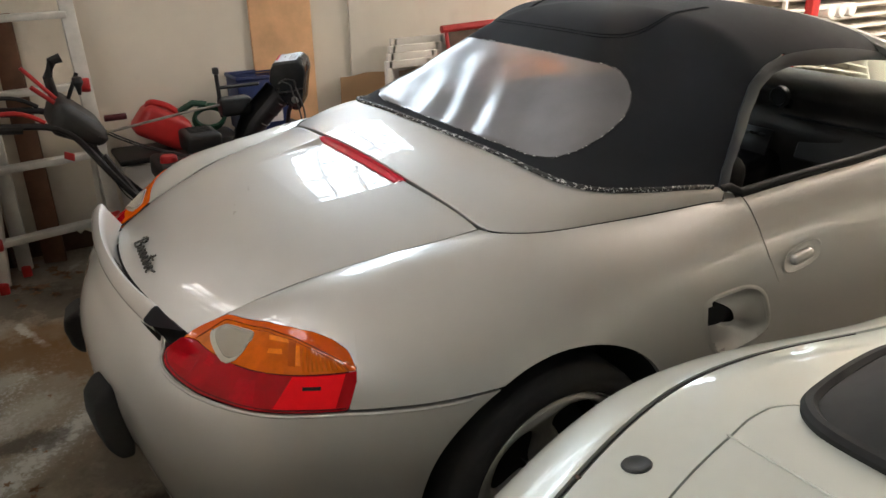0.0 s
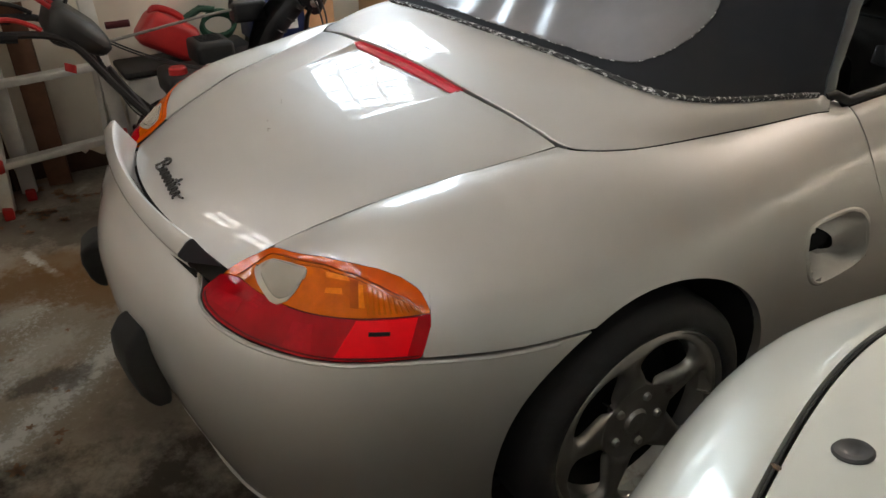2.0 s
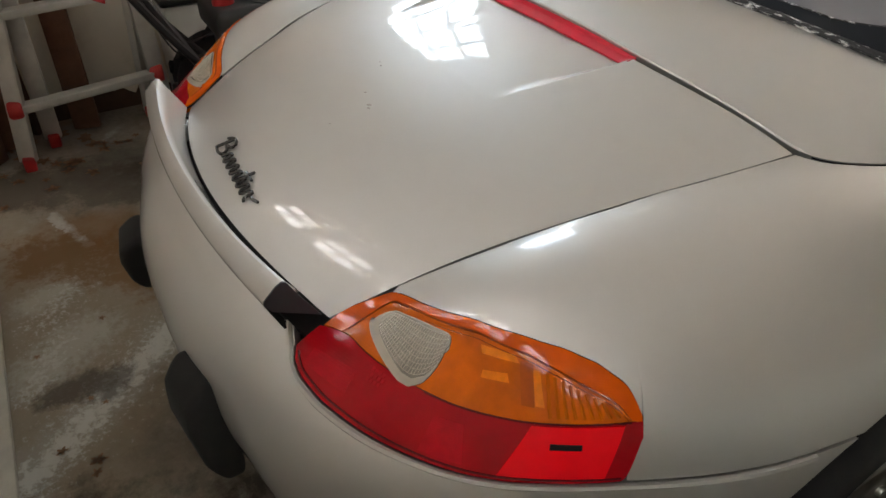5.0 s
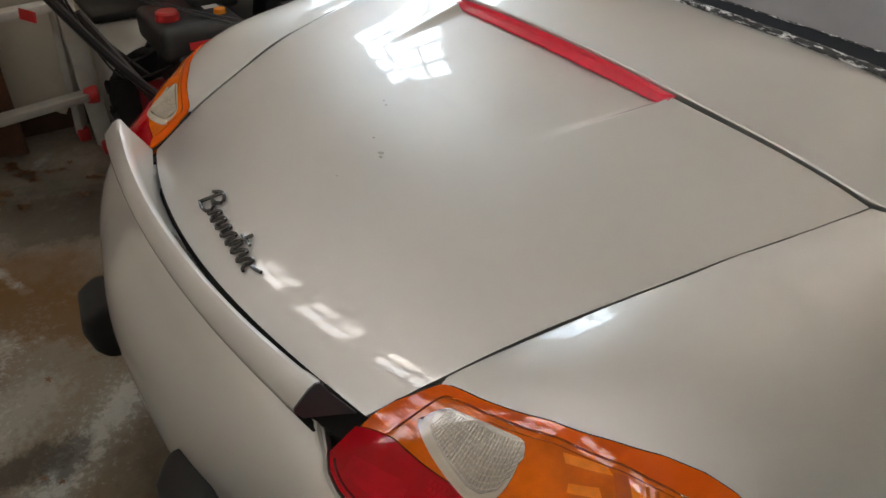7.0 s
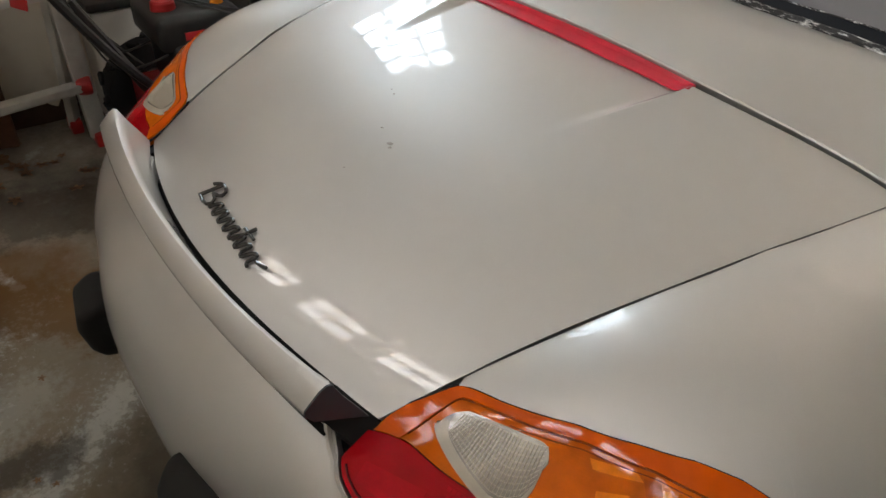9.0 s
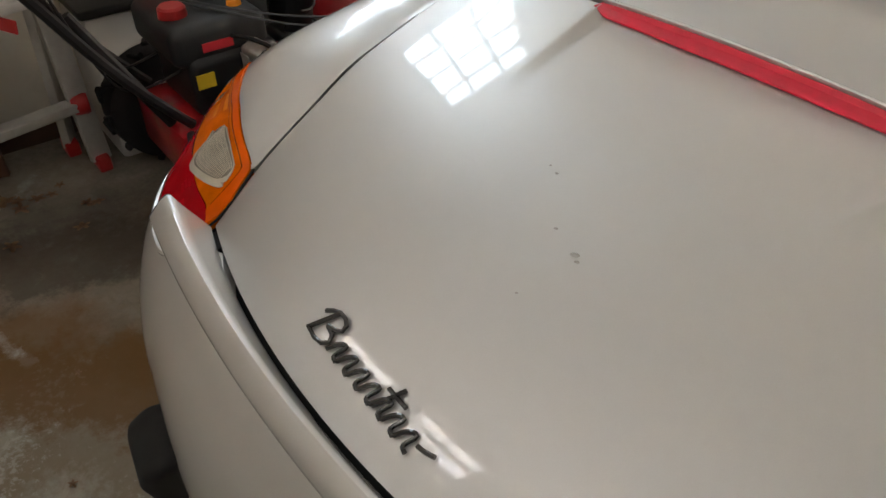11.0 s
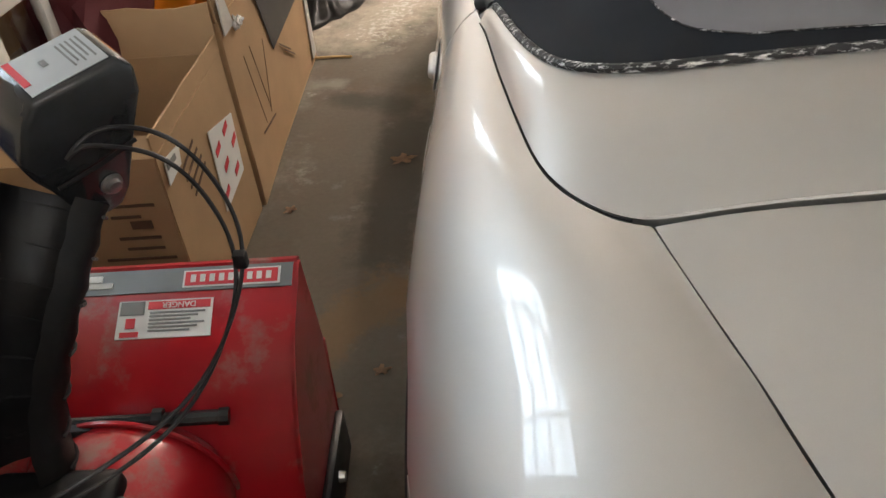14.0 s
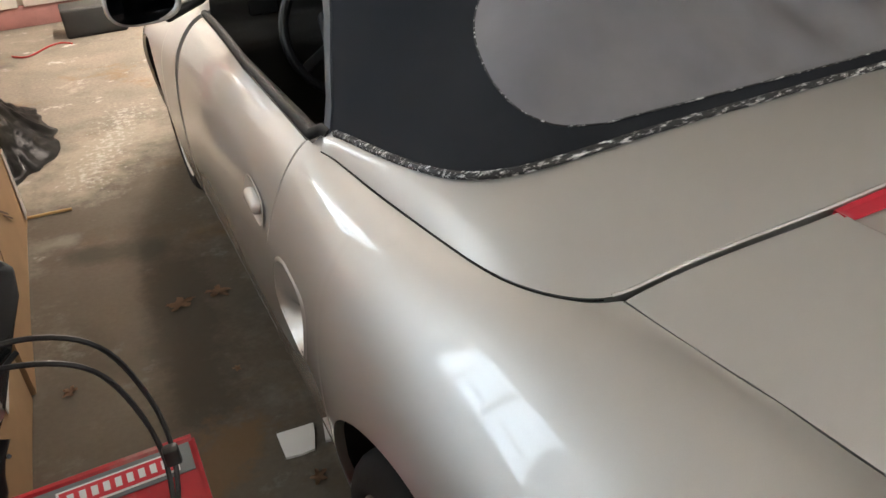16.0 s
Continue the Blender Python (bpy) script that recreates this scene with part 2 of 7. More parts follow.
    # rust-brown and dark stains and a salt streak by the garage door; the broad pale patch there is painted brightness,
    # the broad dark one along the aisle painted shade
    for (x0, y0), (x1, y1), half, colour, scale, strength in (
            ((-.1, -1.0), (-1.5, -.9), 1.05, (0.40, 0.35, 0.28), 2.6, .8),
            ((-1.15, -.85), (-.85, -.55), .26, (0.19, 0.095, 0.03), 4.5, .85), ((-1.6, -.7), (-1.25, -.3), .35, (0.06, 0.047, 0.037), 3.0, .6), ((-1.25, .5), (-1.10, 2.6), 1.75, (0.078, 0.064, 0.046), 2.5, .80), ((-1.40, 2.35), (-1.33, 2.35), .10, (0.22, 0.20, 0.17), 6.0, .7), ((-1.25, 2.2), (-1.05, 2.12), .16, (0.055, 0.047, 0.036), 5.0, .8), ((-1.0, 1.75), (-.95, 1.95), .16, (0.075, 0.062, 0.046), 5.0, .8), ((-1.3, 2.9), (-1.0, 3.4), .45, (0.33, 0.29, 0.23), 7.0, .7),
            ((-.30, -.95), (-1.0, -.90), .55, (0.26, 0.20, 0.13), 6.0, .5), ((-.10, -.72), (-.40, -.60), .30, (0.12, 0.095, 0.07), 5.0, .7),
            ((-.52, -1.02), (-.62, -.90), .17, (0.58, 0.56, 0.50), 40.0, .5), ((-.82, -1.02), (-.86, -.95), .12, (0.56, 0.54, 0.48), 44.0, .5), ((-.18, -1.09), (-.50, -.70), .12, (0.40, 0.38, 0.34), 12.0, .6), ((-1.30, -.92), (-1.05, -.84), .028, (0.62, 0.60, 0.54), 24.0, .7)):
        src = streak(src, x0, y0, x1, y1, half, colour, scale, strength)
    # flaking salt: a dragged streak and scattered crusts
    for (x0, y0), (x1, y1), half, scale, strength, amp in (
            ((-.16, -1.08), (-.52, -.70), .13, 30.0, .9, .46), ((-.16, -1.08), (-.52, -.70), .34, 55.0, .55, .36), ((-.30, -1.0), (-.62, -.62), .34, 70.0, .4, .33), ((-.72, -1.0), (-.95, -.82), .30, 60.0, .6, .36),
            ((-.45, -1.06), (-.60, -.98), .20, 50.0, .6, .38), ((-1.28, -.93), (-1.05, -.84), .05, 30.0, .8, .46), ((-1.2, 2.9), (-.95, 3.7), .50, 34.0, .4, .36)):
        src = streak(src, x0, y0, x1, y1, half, (0.60, 0.58, 0.53), scale, strength, .08, amp)
    # old rust and dark stains; the last, widest patch is shade painted between the cars
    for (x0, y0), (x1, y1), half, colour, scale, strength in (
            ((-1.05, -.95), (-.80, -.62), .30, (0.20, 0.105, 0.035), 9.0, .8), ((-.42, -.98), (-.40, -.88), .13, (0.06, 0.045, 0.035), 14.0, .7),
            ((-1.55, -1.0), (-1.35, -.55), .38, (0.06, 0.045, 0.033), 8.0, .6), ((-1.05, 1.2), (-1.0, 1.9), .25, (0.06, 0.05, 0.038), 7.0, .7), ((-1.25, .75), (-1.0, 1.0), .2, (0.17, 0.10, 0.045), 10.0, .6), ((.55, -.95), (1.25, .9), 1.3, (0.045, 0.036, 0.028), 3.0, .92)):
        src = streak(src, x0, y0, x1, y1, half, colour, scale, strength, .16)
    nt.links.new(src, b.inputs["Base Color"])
    return m


def vinyl():
    """Hazy flexible rear window: partly see-through, glossy, creased."""
    m = bpy.data.materials.new("hazy_vinyl")
    m.use_nodes = True
    nt = m.node_tree
    b = nt.nodes["Principled BSDF"]
    b.inputs["Base Color"].default_value = (0.29, 0.285, 0.305, 1)
    b.inputs["Roughness"].default_value = 0.32
    b.inputs["Coat Weight"].default_value = 1.0
    b.inputs["Coat Roughness"].default_value = 0.16
    tr = nt.nodes.new("ShaderNodeBsdfTransparent")
    tr.inputs[0].default_value = (0.75, 0.70, 0.70, 1)
    mx = nt.nodes.new("ShaderNodeMixShader")
    n = nt.nodes.new("ShaderNodeTexNoise")
    n.inputs["Scale"].default_value, n.inputs["Detail"].default_value = 5.0, 5.0
    nt.links.new(nt.nodes.new("ShaderNodeTexCoord").outputs["Object"], n.inputs["Vector"])
    r = nt.nodes.new("ShaderNodeMapRange")
    r.inputs["From Min"].default_value, r.inputs["From Max"].default_value = 0.3, 0.7
    r.inputs["To Min"].default_value, r.inputs["To Max"].default_value = 0.56, 0.74
    nt.links.new(n.outputs["Fac"], r.inputs["Value"])
    nt.links.new(r.outputs["Result"], mx.inputs[0])
    nt.links.new(tr.outputs[0], mx.inputs[1])
    nt.links.new(b.outputs[0], mx.inputs[2])
    nt.links.new(mx.outputs[0], nt.nodes["Material Output"].inputs["Surface"])
    return m


def fluted(material, scale, strength):
    """Fine moulded prisms on a lamp lens: two crossed bands of relief."""
    nt = material.node_tree
    b = nt.nodes["Principled BSDF"]
    co = nt.nodes.new("ShaderNodeTexCoord").outputs["Object"]
    outs = []
    for axis in ("X", "Z"):
        w = nt.nodes.new("ShaderNodeTexWave")
        w.bands_direction = axis
        w.inputs["Scale"].default_value, w.inputs["Distortion"].default_value = scale, 0.0
        nt.links.new(co, w.inputs["Vector"])
        outs.append(w.outputs["Fac"])
    add = nt.nodes.new("ShaderNodeMath")
    nt.links.new(outs[0], add.inputs[0])
    nt.links.new(outs[1], add.inputs[1])
    bn = nt.nodes.new("ShaderNodeBump")
    bn.inputs["Strength"].default_value, bn.inputs["Distance"].default_value = strength, 0.0008
    nt.links.new(add.outputs[0], bn.inputs["Height"])
    nt.links.new(bn.outputs["Normal"], b.inputs["Normal"])


for lens_material in (RED_LENS, AMBER, AMBER_RIM, RED_MID):
    fluted(lens_material, 150.0, 0.10)
for lens_material in (RED_LENS, RED_MID, RED_BRIGHT, BLACK_RED, AMBER, AMBER_RIB, AMBER_RIM, AMBER_DARK, AMBER_GLOW):
    lens_material.node_tree.nodes["Principled BSDF"].inputs["Specular IOR Level"].default_value = 0.0

CONCRETE = concrete()
VINYL_MATERIAL = vinyl()


# ---- building helpers ----
def link_mesh(name, me, material, parent=None, label="", sharp=35):
    me.materials.append(material)
    me.shade_smooth()
    me.set_sharp_from_angle(angle=radians(sharp))
    ob = new(name, me)
    if parent:
        ob.parent = parent
    if label:
        ob["label"] = label
    return ob


def part(name, bm, material, parent=None, label="", sharp=35):
    bmesh.ops.recalc_face_normals(bm, faces=bm.faces)
    me = bpy.data.meshes.new(name)
    bm.to_mesh(me)
    bm.free()
    return link_mesh(name, me, material, parent, label, sharp)


def pieces(name, verts, faces, material, parent=None, label="", sharp=35):
    me = bpy.data.meshes.new(name)
    me.from_pydata([tuple(map(float, v)) for v in verts], [], faces)
    me.update()
    return link_mesh(name, me, material, parent, label, sharp)


def thing(name, label, category, group="", kind="", at=(0, 0, 0), rot=(0, 0, 0)):
    ob = new(name)
    ob.matrix_world = pose(*at, *rot)
    ob.empty_display_size = 0.1
    return tagged(ob, label, category, group, kind)


def box(bm, size, m=None, bevel=0.0, seg=2):
    r = bmesh.ops.create_cube(bm, size=1.0)
    bmesh.ops.scale(bm, vec=size, verts=r["verts"])
    vs = r["verts"]
    if bevel:
        es = list({e for v in vs for e in v.link_edges})
        vs = list({v for f in bmesh.ops.bevel(bm, geom=es, offset=bevel, segments=seg, profile=0.5, affect="EDGES")["faces"] for v in f.verts} | {v for v in vs if v.is_valid})
    if m is not None:
        bmesh.ops.transform(bm, matrix=m, verts=[v for v in vs if v.is_valid])
    return bm


def new_box(size, m=None, bevel=0.0, seg=2):
    return box(bmesh.new(), size, m, bevel, seg)


def tube(points, radius, segs=8, closed=False, taper=None):
    """A round bar that follows points."""
    pts = [Vector(p) for p in points]
    n = len(pts)
    verts, faces = [], []
    up = Vector((0.13, 0.27, 0.95))
    for i, p in enumerate(pts):
        a = pts[i - 1] if (i or closed) else p
        b = pts[(i + 1) % n] if (i < n - 1 or closed) else p
        d = (b - a).normalized()
        s = d.cross(up)
        if s.length < 1e-3:
            s = d.cross(Vector((1, 0, 0)))
        s.normalize()
        w = s.cross(d)
        rr = radius if taper is None else radius * taper[i]
        for k in range(segs):
            t = 2 * math.pi * k / segs
            verts.append(p + rr * (math.cos(t) * s + math.sin(t) * w))
    for i in range(n if closed else n - 1):
        j = (i + 1) % n
        for k in range(segs):
            l = (k + 1) % segs
            faces.append((i * segs + k, i * segs + l, j * segs + l, j * segs + k))
    if not closed:
        faces.append(tuple(range(segs))[::-1])
        faces.append(tuple(range((n - 1) * segs, n * segs)))
    bm = bmesh.new()
    vs = [bm.verts.new(v) for v in verts]
    for f in faces:
        bm.faces.new([vs[i] for i in f])
    return bm


def smooth_path(points, n=24):
    """A smooth curve through points."""
    pts = np.array(points, float)
    k = np.arange(len(pts))
    return spline(k, pts)(np.linspace(0, len(pts) - 1, n))


def spline(xs, ys):
    """Natural cubic spline through (xs, ys); ys may hold rows."""
    xs, ys = np.array(xs, float), np.array(ys, float)
    n, h = len(xs), np.diff(xs)
    a, r = np.zeros((n, n)), np.zeros((n,) + ys.shape[1:])
    a[0, 0] = a[-1, -1] = 1
    for i in range(1, n - 1):
        a[i, i - 1], a[i, i], a[i, i + 1] = h[i - 1], 2 * (h[i - 1] + h[i]), h[i]
        r[i] = 6 * ((ys[i + 1] - ys[i]) / h[i] - (ys[i] - ys[i - 1]) / h[i - 1])
    mm = np.linalg.solve(a, r.reshape(n, -1)).reshape(r.shape)

    def at(x):
        x = np.asarray(x, float)
        i = np.clip(np.searchsorted(xs, x, side="right") - 1, 0, n - 2)
        t, hh = x - xs[i], h[i]
        sh = x.shape + (1,) * (ys.ndim - 1)
        t, hh = t.reshape(sh), hh.reshape(sh)
        b = (ys[i + 1] - ys[i]) / hh - hh * (2 * mm[i] + mm[i + 1]) / 6
        return ys[i] + b * t + mm[i] / 2 * t ** 2 + (mm[i + 1] - mm[i]) / (6 * hh) * t ** 3
    return at


def lathe(profile, segs=48, axis="x"):
    """Turn (radius, along) pairs round an axis."""
    bm = bmesh.new()
    rings = []
    for r, x in profile:
        ring = []
        for k in range(segs):
            t = 2 * math.pi * k / segs
            p = (x, r * math.cos(t), r * math.sin(t)) if axis == "x" else (r * math.cos(t), r * math.sin(t), x)
            ring.append(bm.verts.new(p))
        rings.append(ring)
    for a, b in zip(rings, rings[1:]):
        for k in range(segs):
            bm.faces.new((a[k], a[(k + 1) % segs], b[(k + 1) % segs], b[k]))
    return bm


def sheet(grid, flange=0.0, inset=0.0, depth_dir=None, mirror=False):
    """Vertices and faces of a panel from a grid of points (rows, columns, 3). Its rim is pulled in by inset and turned
    inwards by flange, so that joints between panels are real grooves."""
    g = np.array(grid, float)
    if inset:
        for ax in (0, 1):
            for end, nxt in ((0, 1), (-1, -2)):
                a = np.take(g, end, axis=ax)
                d = np.take(g, nxt, axis=ax) - a
                ln = np.linalg.norm(d, axis=-1, keepdims=True)
                a = a + d / np.maximum(ln, 1e-6) * np.minimum(inset, ln * 0.45)
                if ax == 0:
                    g[end] = a
                else:
                    g[:, end] = a
    m, n = g.shape[:2]
    du = np.gradient(g, axis=0)
    dv = np.gradient(g, axis=1)
    nrm = np.cross(du, dv)
    nrm /= np.maximum(np.linalg.norm(nrm, axis=-1, keepdims=True), 1e-9)
    if depth_dir is not None:
        s = np.sign((nrm * np.array(depth_dir)).sum(-1).mean())
        nrm = -nrm * s          # now points outwards, against depth_dir
    verts = [tuple(p) for p in g.reshape(-1, 3)]
    faces = [(i * n + j, i * n + j + 1, (i + 1) * n + j + 1, (i + 1) * n + j) for i in range(m - 1) for j in range(n - 1)]
    if flange:
        rim = [(0, j) for j in range(n)] + [(i, n - 1) for i in range(1, m)] + [(m - 1, j) for j in range(n - 2, -1, -1)] + [(i, 0) for i in range(m - 2, 0, -1)]
        off = len(verts)
        for i, j in rim:
            verts.append(tuple(g[i, j] - nrm[i, j] * flange))
        k = len(rim)
        for a in range(k):
            i, j = rim[a]
            p, q = rim[(a + 1) % k]
            faces.append((i * n + j, p * n + q, off + (a + 1) % k, off + a))
    if mirror:
        verts = [(-x, y, z) for x, y, z in verts]
        faces = [f[::-1] for f in faces]
    return verts, faces


def panel(name, grid, material, parent, label="", flange=0.012, inset=0.0018, depth=(0, 0, -1), mirror=False, sharp=40):
    v, f = sheet(grid, flange, inset, depth, mirror)
    ob = pieces(name, v, f, material, parent, label, sharp)
    bm = bmesh.new()
    bm.from_mesh(ob.data)
    bmesh.ops.remove_doubles(bm, verts=bm.verts, dist=1e-5)
    bmesh.ops.recalc_face_normals(bm, faces=bm.faces)
    bm.to_mesh(ob.data)
    bm.free()
    ob.data.set_sharp_from_angle(angle=radians(sharp))
    return ob


# ---- the garage ----
XW, XE, YS, YN, ZC = -2.05, 3.7, -1.19, 6.2, 2.80


def ground():
    n = 60
    xs, ys = np.linspace(XW - 0.3, XE + 0.3, n), np.linspace(YS - 0.3, YN + 0.3, n)
    g = np.array([[(x, y, 0.0) for y in ys] for x in xs])
    v, f = sheet(g, 0.12, 0, (0, 0, -1))
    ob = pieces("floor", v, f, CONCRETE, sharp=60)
    return tagged(ob, "stained bare concrete garage floor with pale salt marks and painted-in shade", "floor", kind="structure")


def wall_with_openings(name, axis, at, thick, lo, hi, openings, material, label):
    """A wall along y (axis x) or x (axis y) with rectangular openings (a0, a1, z0, z1) through it."""
    bm = bmesh.new()
    cuts = sorted({lo, hi, *[o[0] for o in openings], *[o[1] for o in openings]})
    for a, b in zip(cuts, cuts[1:]):
        spans = [(0.0, ZC)]
        for o in openings:
            if o[0] <= a and b <= o[1]:
                spans = [s for z0, z1 in spans for s in ((z0, min(z1, o[2])), (max(z0, o[3]), z1)) if s[1] - s[0] > 1e-4]
        for z0, z1 in spans:
            c = ((a + b) / 2, (z0 + z1) / 2)
            size = (thick, b - a, z1 - z0) if axis == "x" else (b - a, thick, z1 - z0)
            pos = (at, c[0], c[1]) if axis == "x" else (c[0], at, c[1])
            box(bm, size, Matrix.Translation(pos))
    bmesh.ops.remove_doubles(bm, verts=bm.verts, dist=1e-5)
    return tagged(part(name, bm, material), label, "wall", kind="structure")


def window(name, axis, at, lo, hi, z0, z1, cols, rows, power, edge=0.045, deep=0.06):
    """A wooden multi-pane window set in its opening, with daylight behind it."""
    w = thing(name, "white painted multi-pane window with daylight behind it", "window", kind="structure")
    fr = bmesh.new()

    def bar(a0, a1, b0, b1, th):
        size = (th, a1 - a0, b1 - b0) if axis == "x" else (a1 - a0, th, b1 - b0)
        pos = (at, (a0 + a1) / 2, (b0 + b1) / 2) if axis == "x" else ((a0 + a1) / 2, at, (b0 + b1) / 2)
        return size, Matrix.Translation(pos)
    for a in ((lo, lo + edge, z0, z1), (hi - edge, hi, z0, z1), (lo + edge, hi - edge, z0, z0 + edge), (lo + edge, hi - edge, z1 - edge, z1)):
        box(fr, *bar(*a, deep), bevel=0.004)
    part("window_frame", fr, DOOR_WHITE, w)
    for c in range(1, cols):
        a = lo + (hi - lo) * c / cols
        part("glazing_bar", new_box(*bar(a - 0.014, a + 0.014, z0 + edge, z1 - edge, deep / 2)), DOOR_WHITE, w)
    for r in range(1, rows):
        b = z0 + (z1 - z0) * r / rows
        part("glazing_bar", new_box(*bar(lo + edge, hi - edge, b - 0.014, b + 0.014, deep / 2 + 0.002)), DOOR_WHITE, w)
    size, m = bar(lo + edge * .6, hi - edge * .6, z0 + edge * .6, z1 - edge * .6, 0.004)
    pane = part("pane", new_box(size, m), GLASS, w)
    pane.visible_shadow = False
    if axis == "x":
        lm = look((at + (-0.006 - deep / 2 if at < 0 else 0.006 + deep / 2), (lo + hi) / 2, (z0 + z1) / 2), (0, (lo + hi) / 2, (z0 + z1) / 2))
    else:
        lm = look(((lo + hi) / 2, at + (-0.006 - deep / 2 if at < 0 else 0.006 + deep / 2), (z0 + z1) / 2), ((lo + hi) / 2, 0, (z0 + z1) / 2))
    area_lamp("daylight", lm, hi - lo, z1 - z0, power, COOL if at < 0 and axis == "x" else DAY)
    return w


ground()
WIN_WEST = [(0.40, 1.12, 1.34, 2.20), (2.75, 3.36, 1.36, 2.20), (4.95, 5.50, 1.36, 2.20)]
WIN_SOUTH = [(-1.30 + i * 0.64, -0.84 + i * 0.64, 1.78, 2.04) for i in range(7)]
wall_with_openings("wall_west", "x", XW - 0.07, 0.14, YS - 0.14, YN, WIN_WEST, WALL, "cream painted drywall with scuffs")
wall_with_openings("wall_south", "y", YS - 0.05, 0.10, XW, XE, WIN_SOUTH, DOOR_WHITE, "white panelled garage door with a row of small panes")
wall_with_openings("wall_east", "x", XE + 0.07, 0.14, YS - 0.14, YN, [], GREY_WALL, "side wall out of view, kept dark to dim the right flank")
wall_with_openings("wall_north", "y", YN + 0.07, 0.14, XW - 0.14, XE + 0.14, [], WALL, "cream painted far wall")
tagged(part("ceiling", new_box((XE - XW + 0.3, YN - YS + 0.3, 0.1), Matrix.Translation(((XW + XE) / 2, (YS + YN) / 2, ZC + 0.05))), CEILING), "white painted garage ceiling", "ceiling", kind="structure")
for i, (a, b, c, d) in enumerate(WIN_WEST):
    window("window_%d" % (i + 1), "x", XW - 0.05, a, b, c, d, 3, 4, (12, 17, 11)[i])
for i, (a, b, c, d) in enumerate(WIN_SOUTH):
    window("window_%d" % (i + 4), "y", YS - 0.014, a, b, c, d, 2, 2, 2.6, 0.022, 0.024)
tagged(part("door_rail", new_box((XE - XW, 0.05, 0.045), Matrix.Translation(((XW + XE) / 2, YS + 0.026, 2.19)), 0.004), DOOR_WHITE), "white horizontal stiffening rail across the garage door", "rail", kind="structure")
# sill strip under the garage door
tagged(part("trim", new_box((XE - XW, 0.085, 0.02), Matrix.Translation(((XW + XE) / 2, YS + 0.045, 0.01)), 0.004), SILL), "worn grey wooden strip along the garage door", "trim", kind="structure")


def fill_batten(x, y, power, upward, across=False):
    """An added, unseen batten with a diffuser that fills the garage, shining down and up."""
    t = thing("fill_batten", "unseen hanging batten with a white diffuser, added as fill light", "lamp", "ceiling lights", at=(x, y, ZC), rot=(0, 0, 90 if across else 0))
    part("housing", new_box((0.17, 1.5, 0.02), Matrix.Translation((0, 0, -0.155)), 0.004), DOOR_WHITE, t)
    for dy in (-.5, .5):
        part("hanger", tube([(0, dy, -.145), (0, dy, 0)], .004, 6), BRIGHT_METAL, t)
    m = mat("glowing_diffuser", (0.9, 0.88, 0.82), rough=0.4)
    b = m.node_tree.nodes["Principled BSDF"]
    b.inputs["Emission Color"].default_value, b.inputs["Emission Strength"].default_value = (*WARM, 1), power / 6
    part("diffuser", new_box((0.16, 1.46, 0.02), Matrix.Translation((0, 0, -0.176)), 0.006), m, t)
    turn = pose(x, y, ZC - 0.195, 0, 0, 90 if across else 0)
    area_lamp("batten_fill", turn, 0.15, 1.4, power, WARM)
    area_lamp("batten_fill", pose(x, y, ZC - 0.14, 0, 0, 90 if across else 0) @ pose(0, 0, 0, 180), 0.15, 1.4, upward, WARM)


fill_batten(0.0, 4.7, 70, 190)


# ---- the silver roadster; x = 0 is its middle line, y points to its nose ----
HUB_Y, HUB_Z, ARCH_R, FRONT_Y = 0.13, 0.287, 0.352, 2.545
AXLE_Z = 0.293
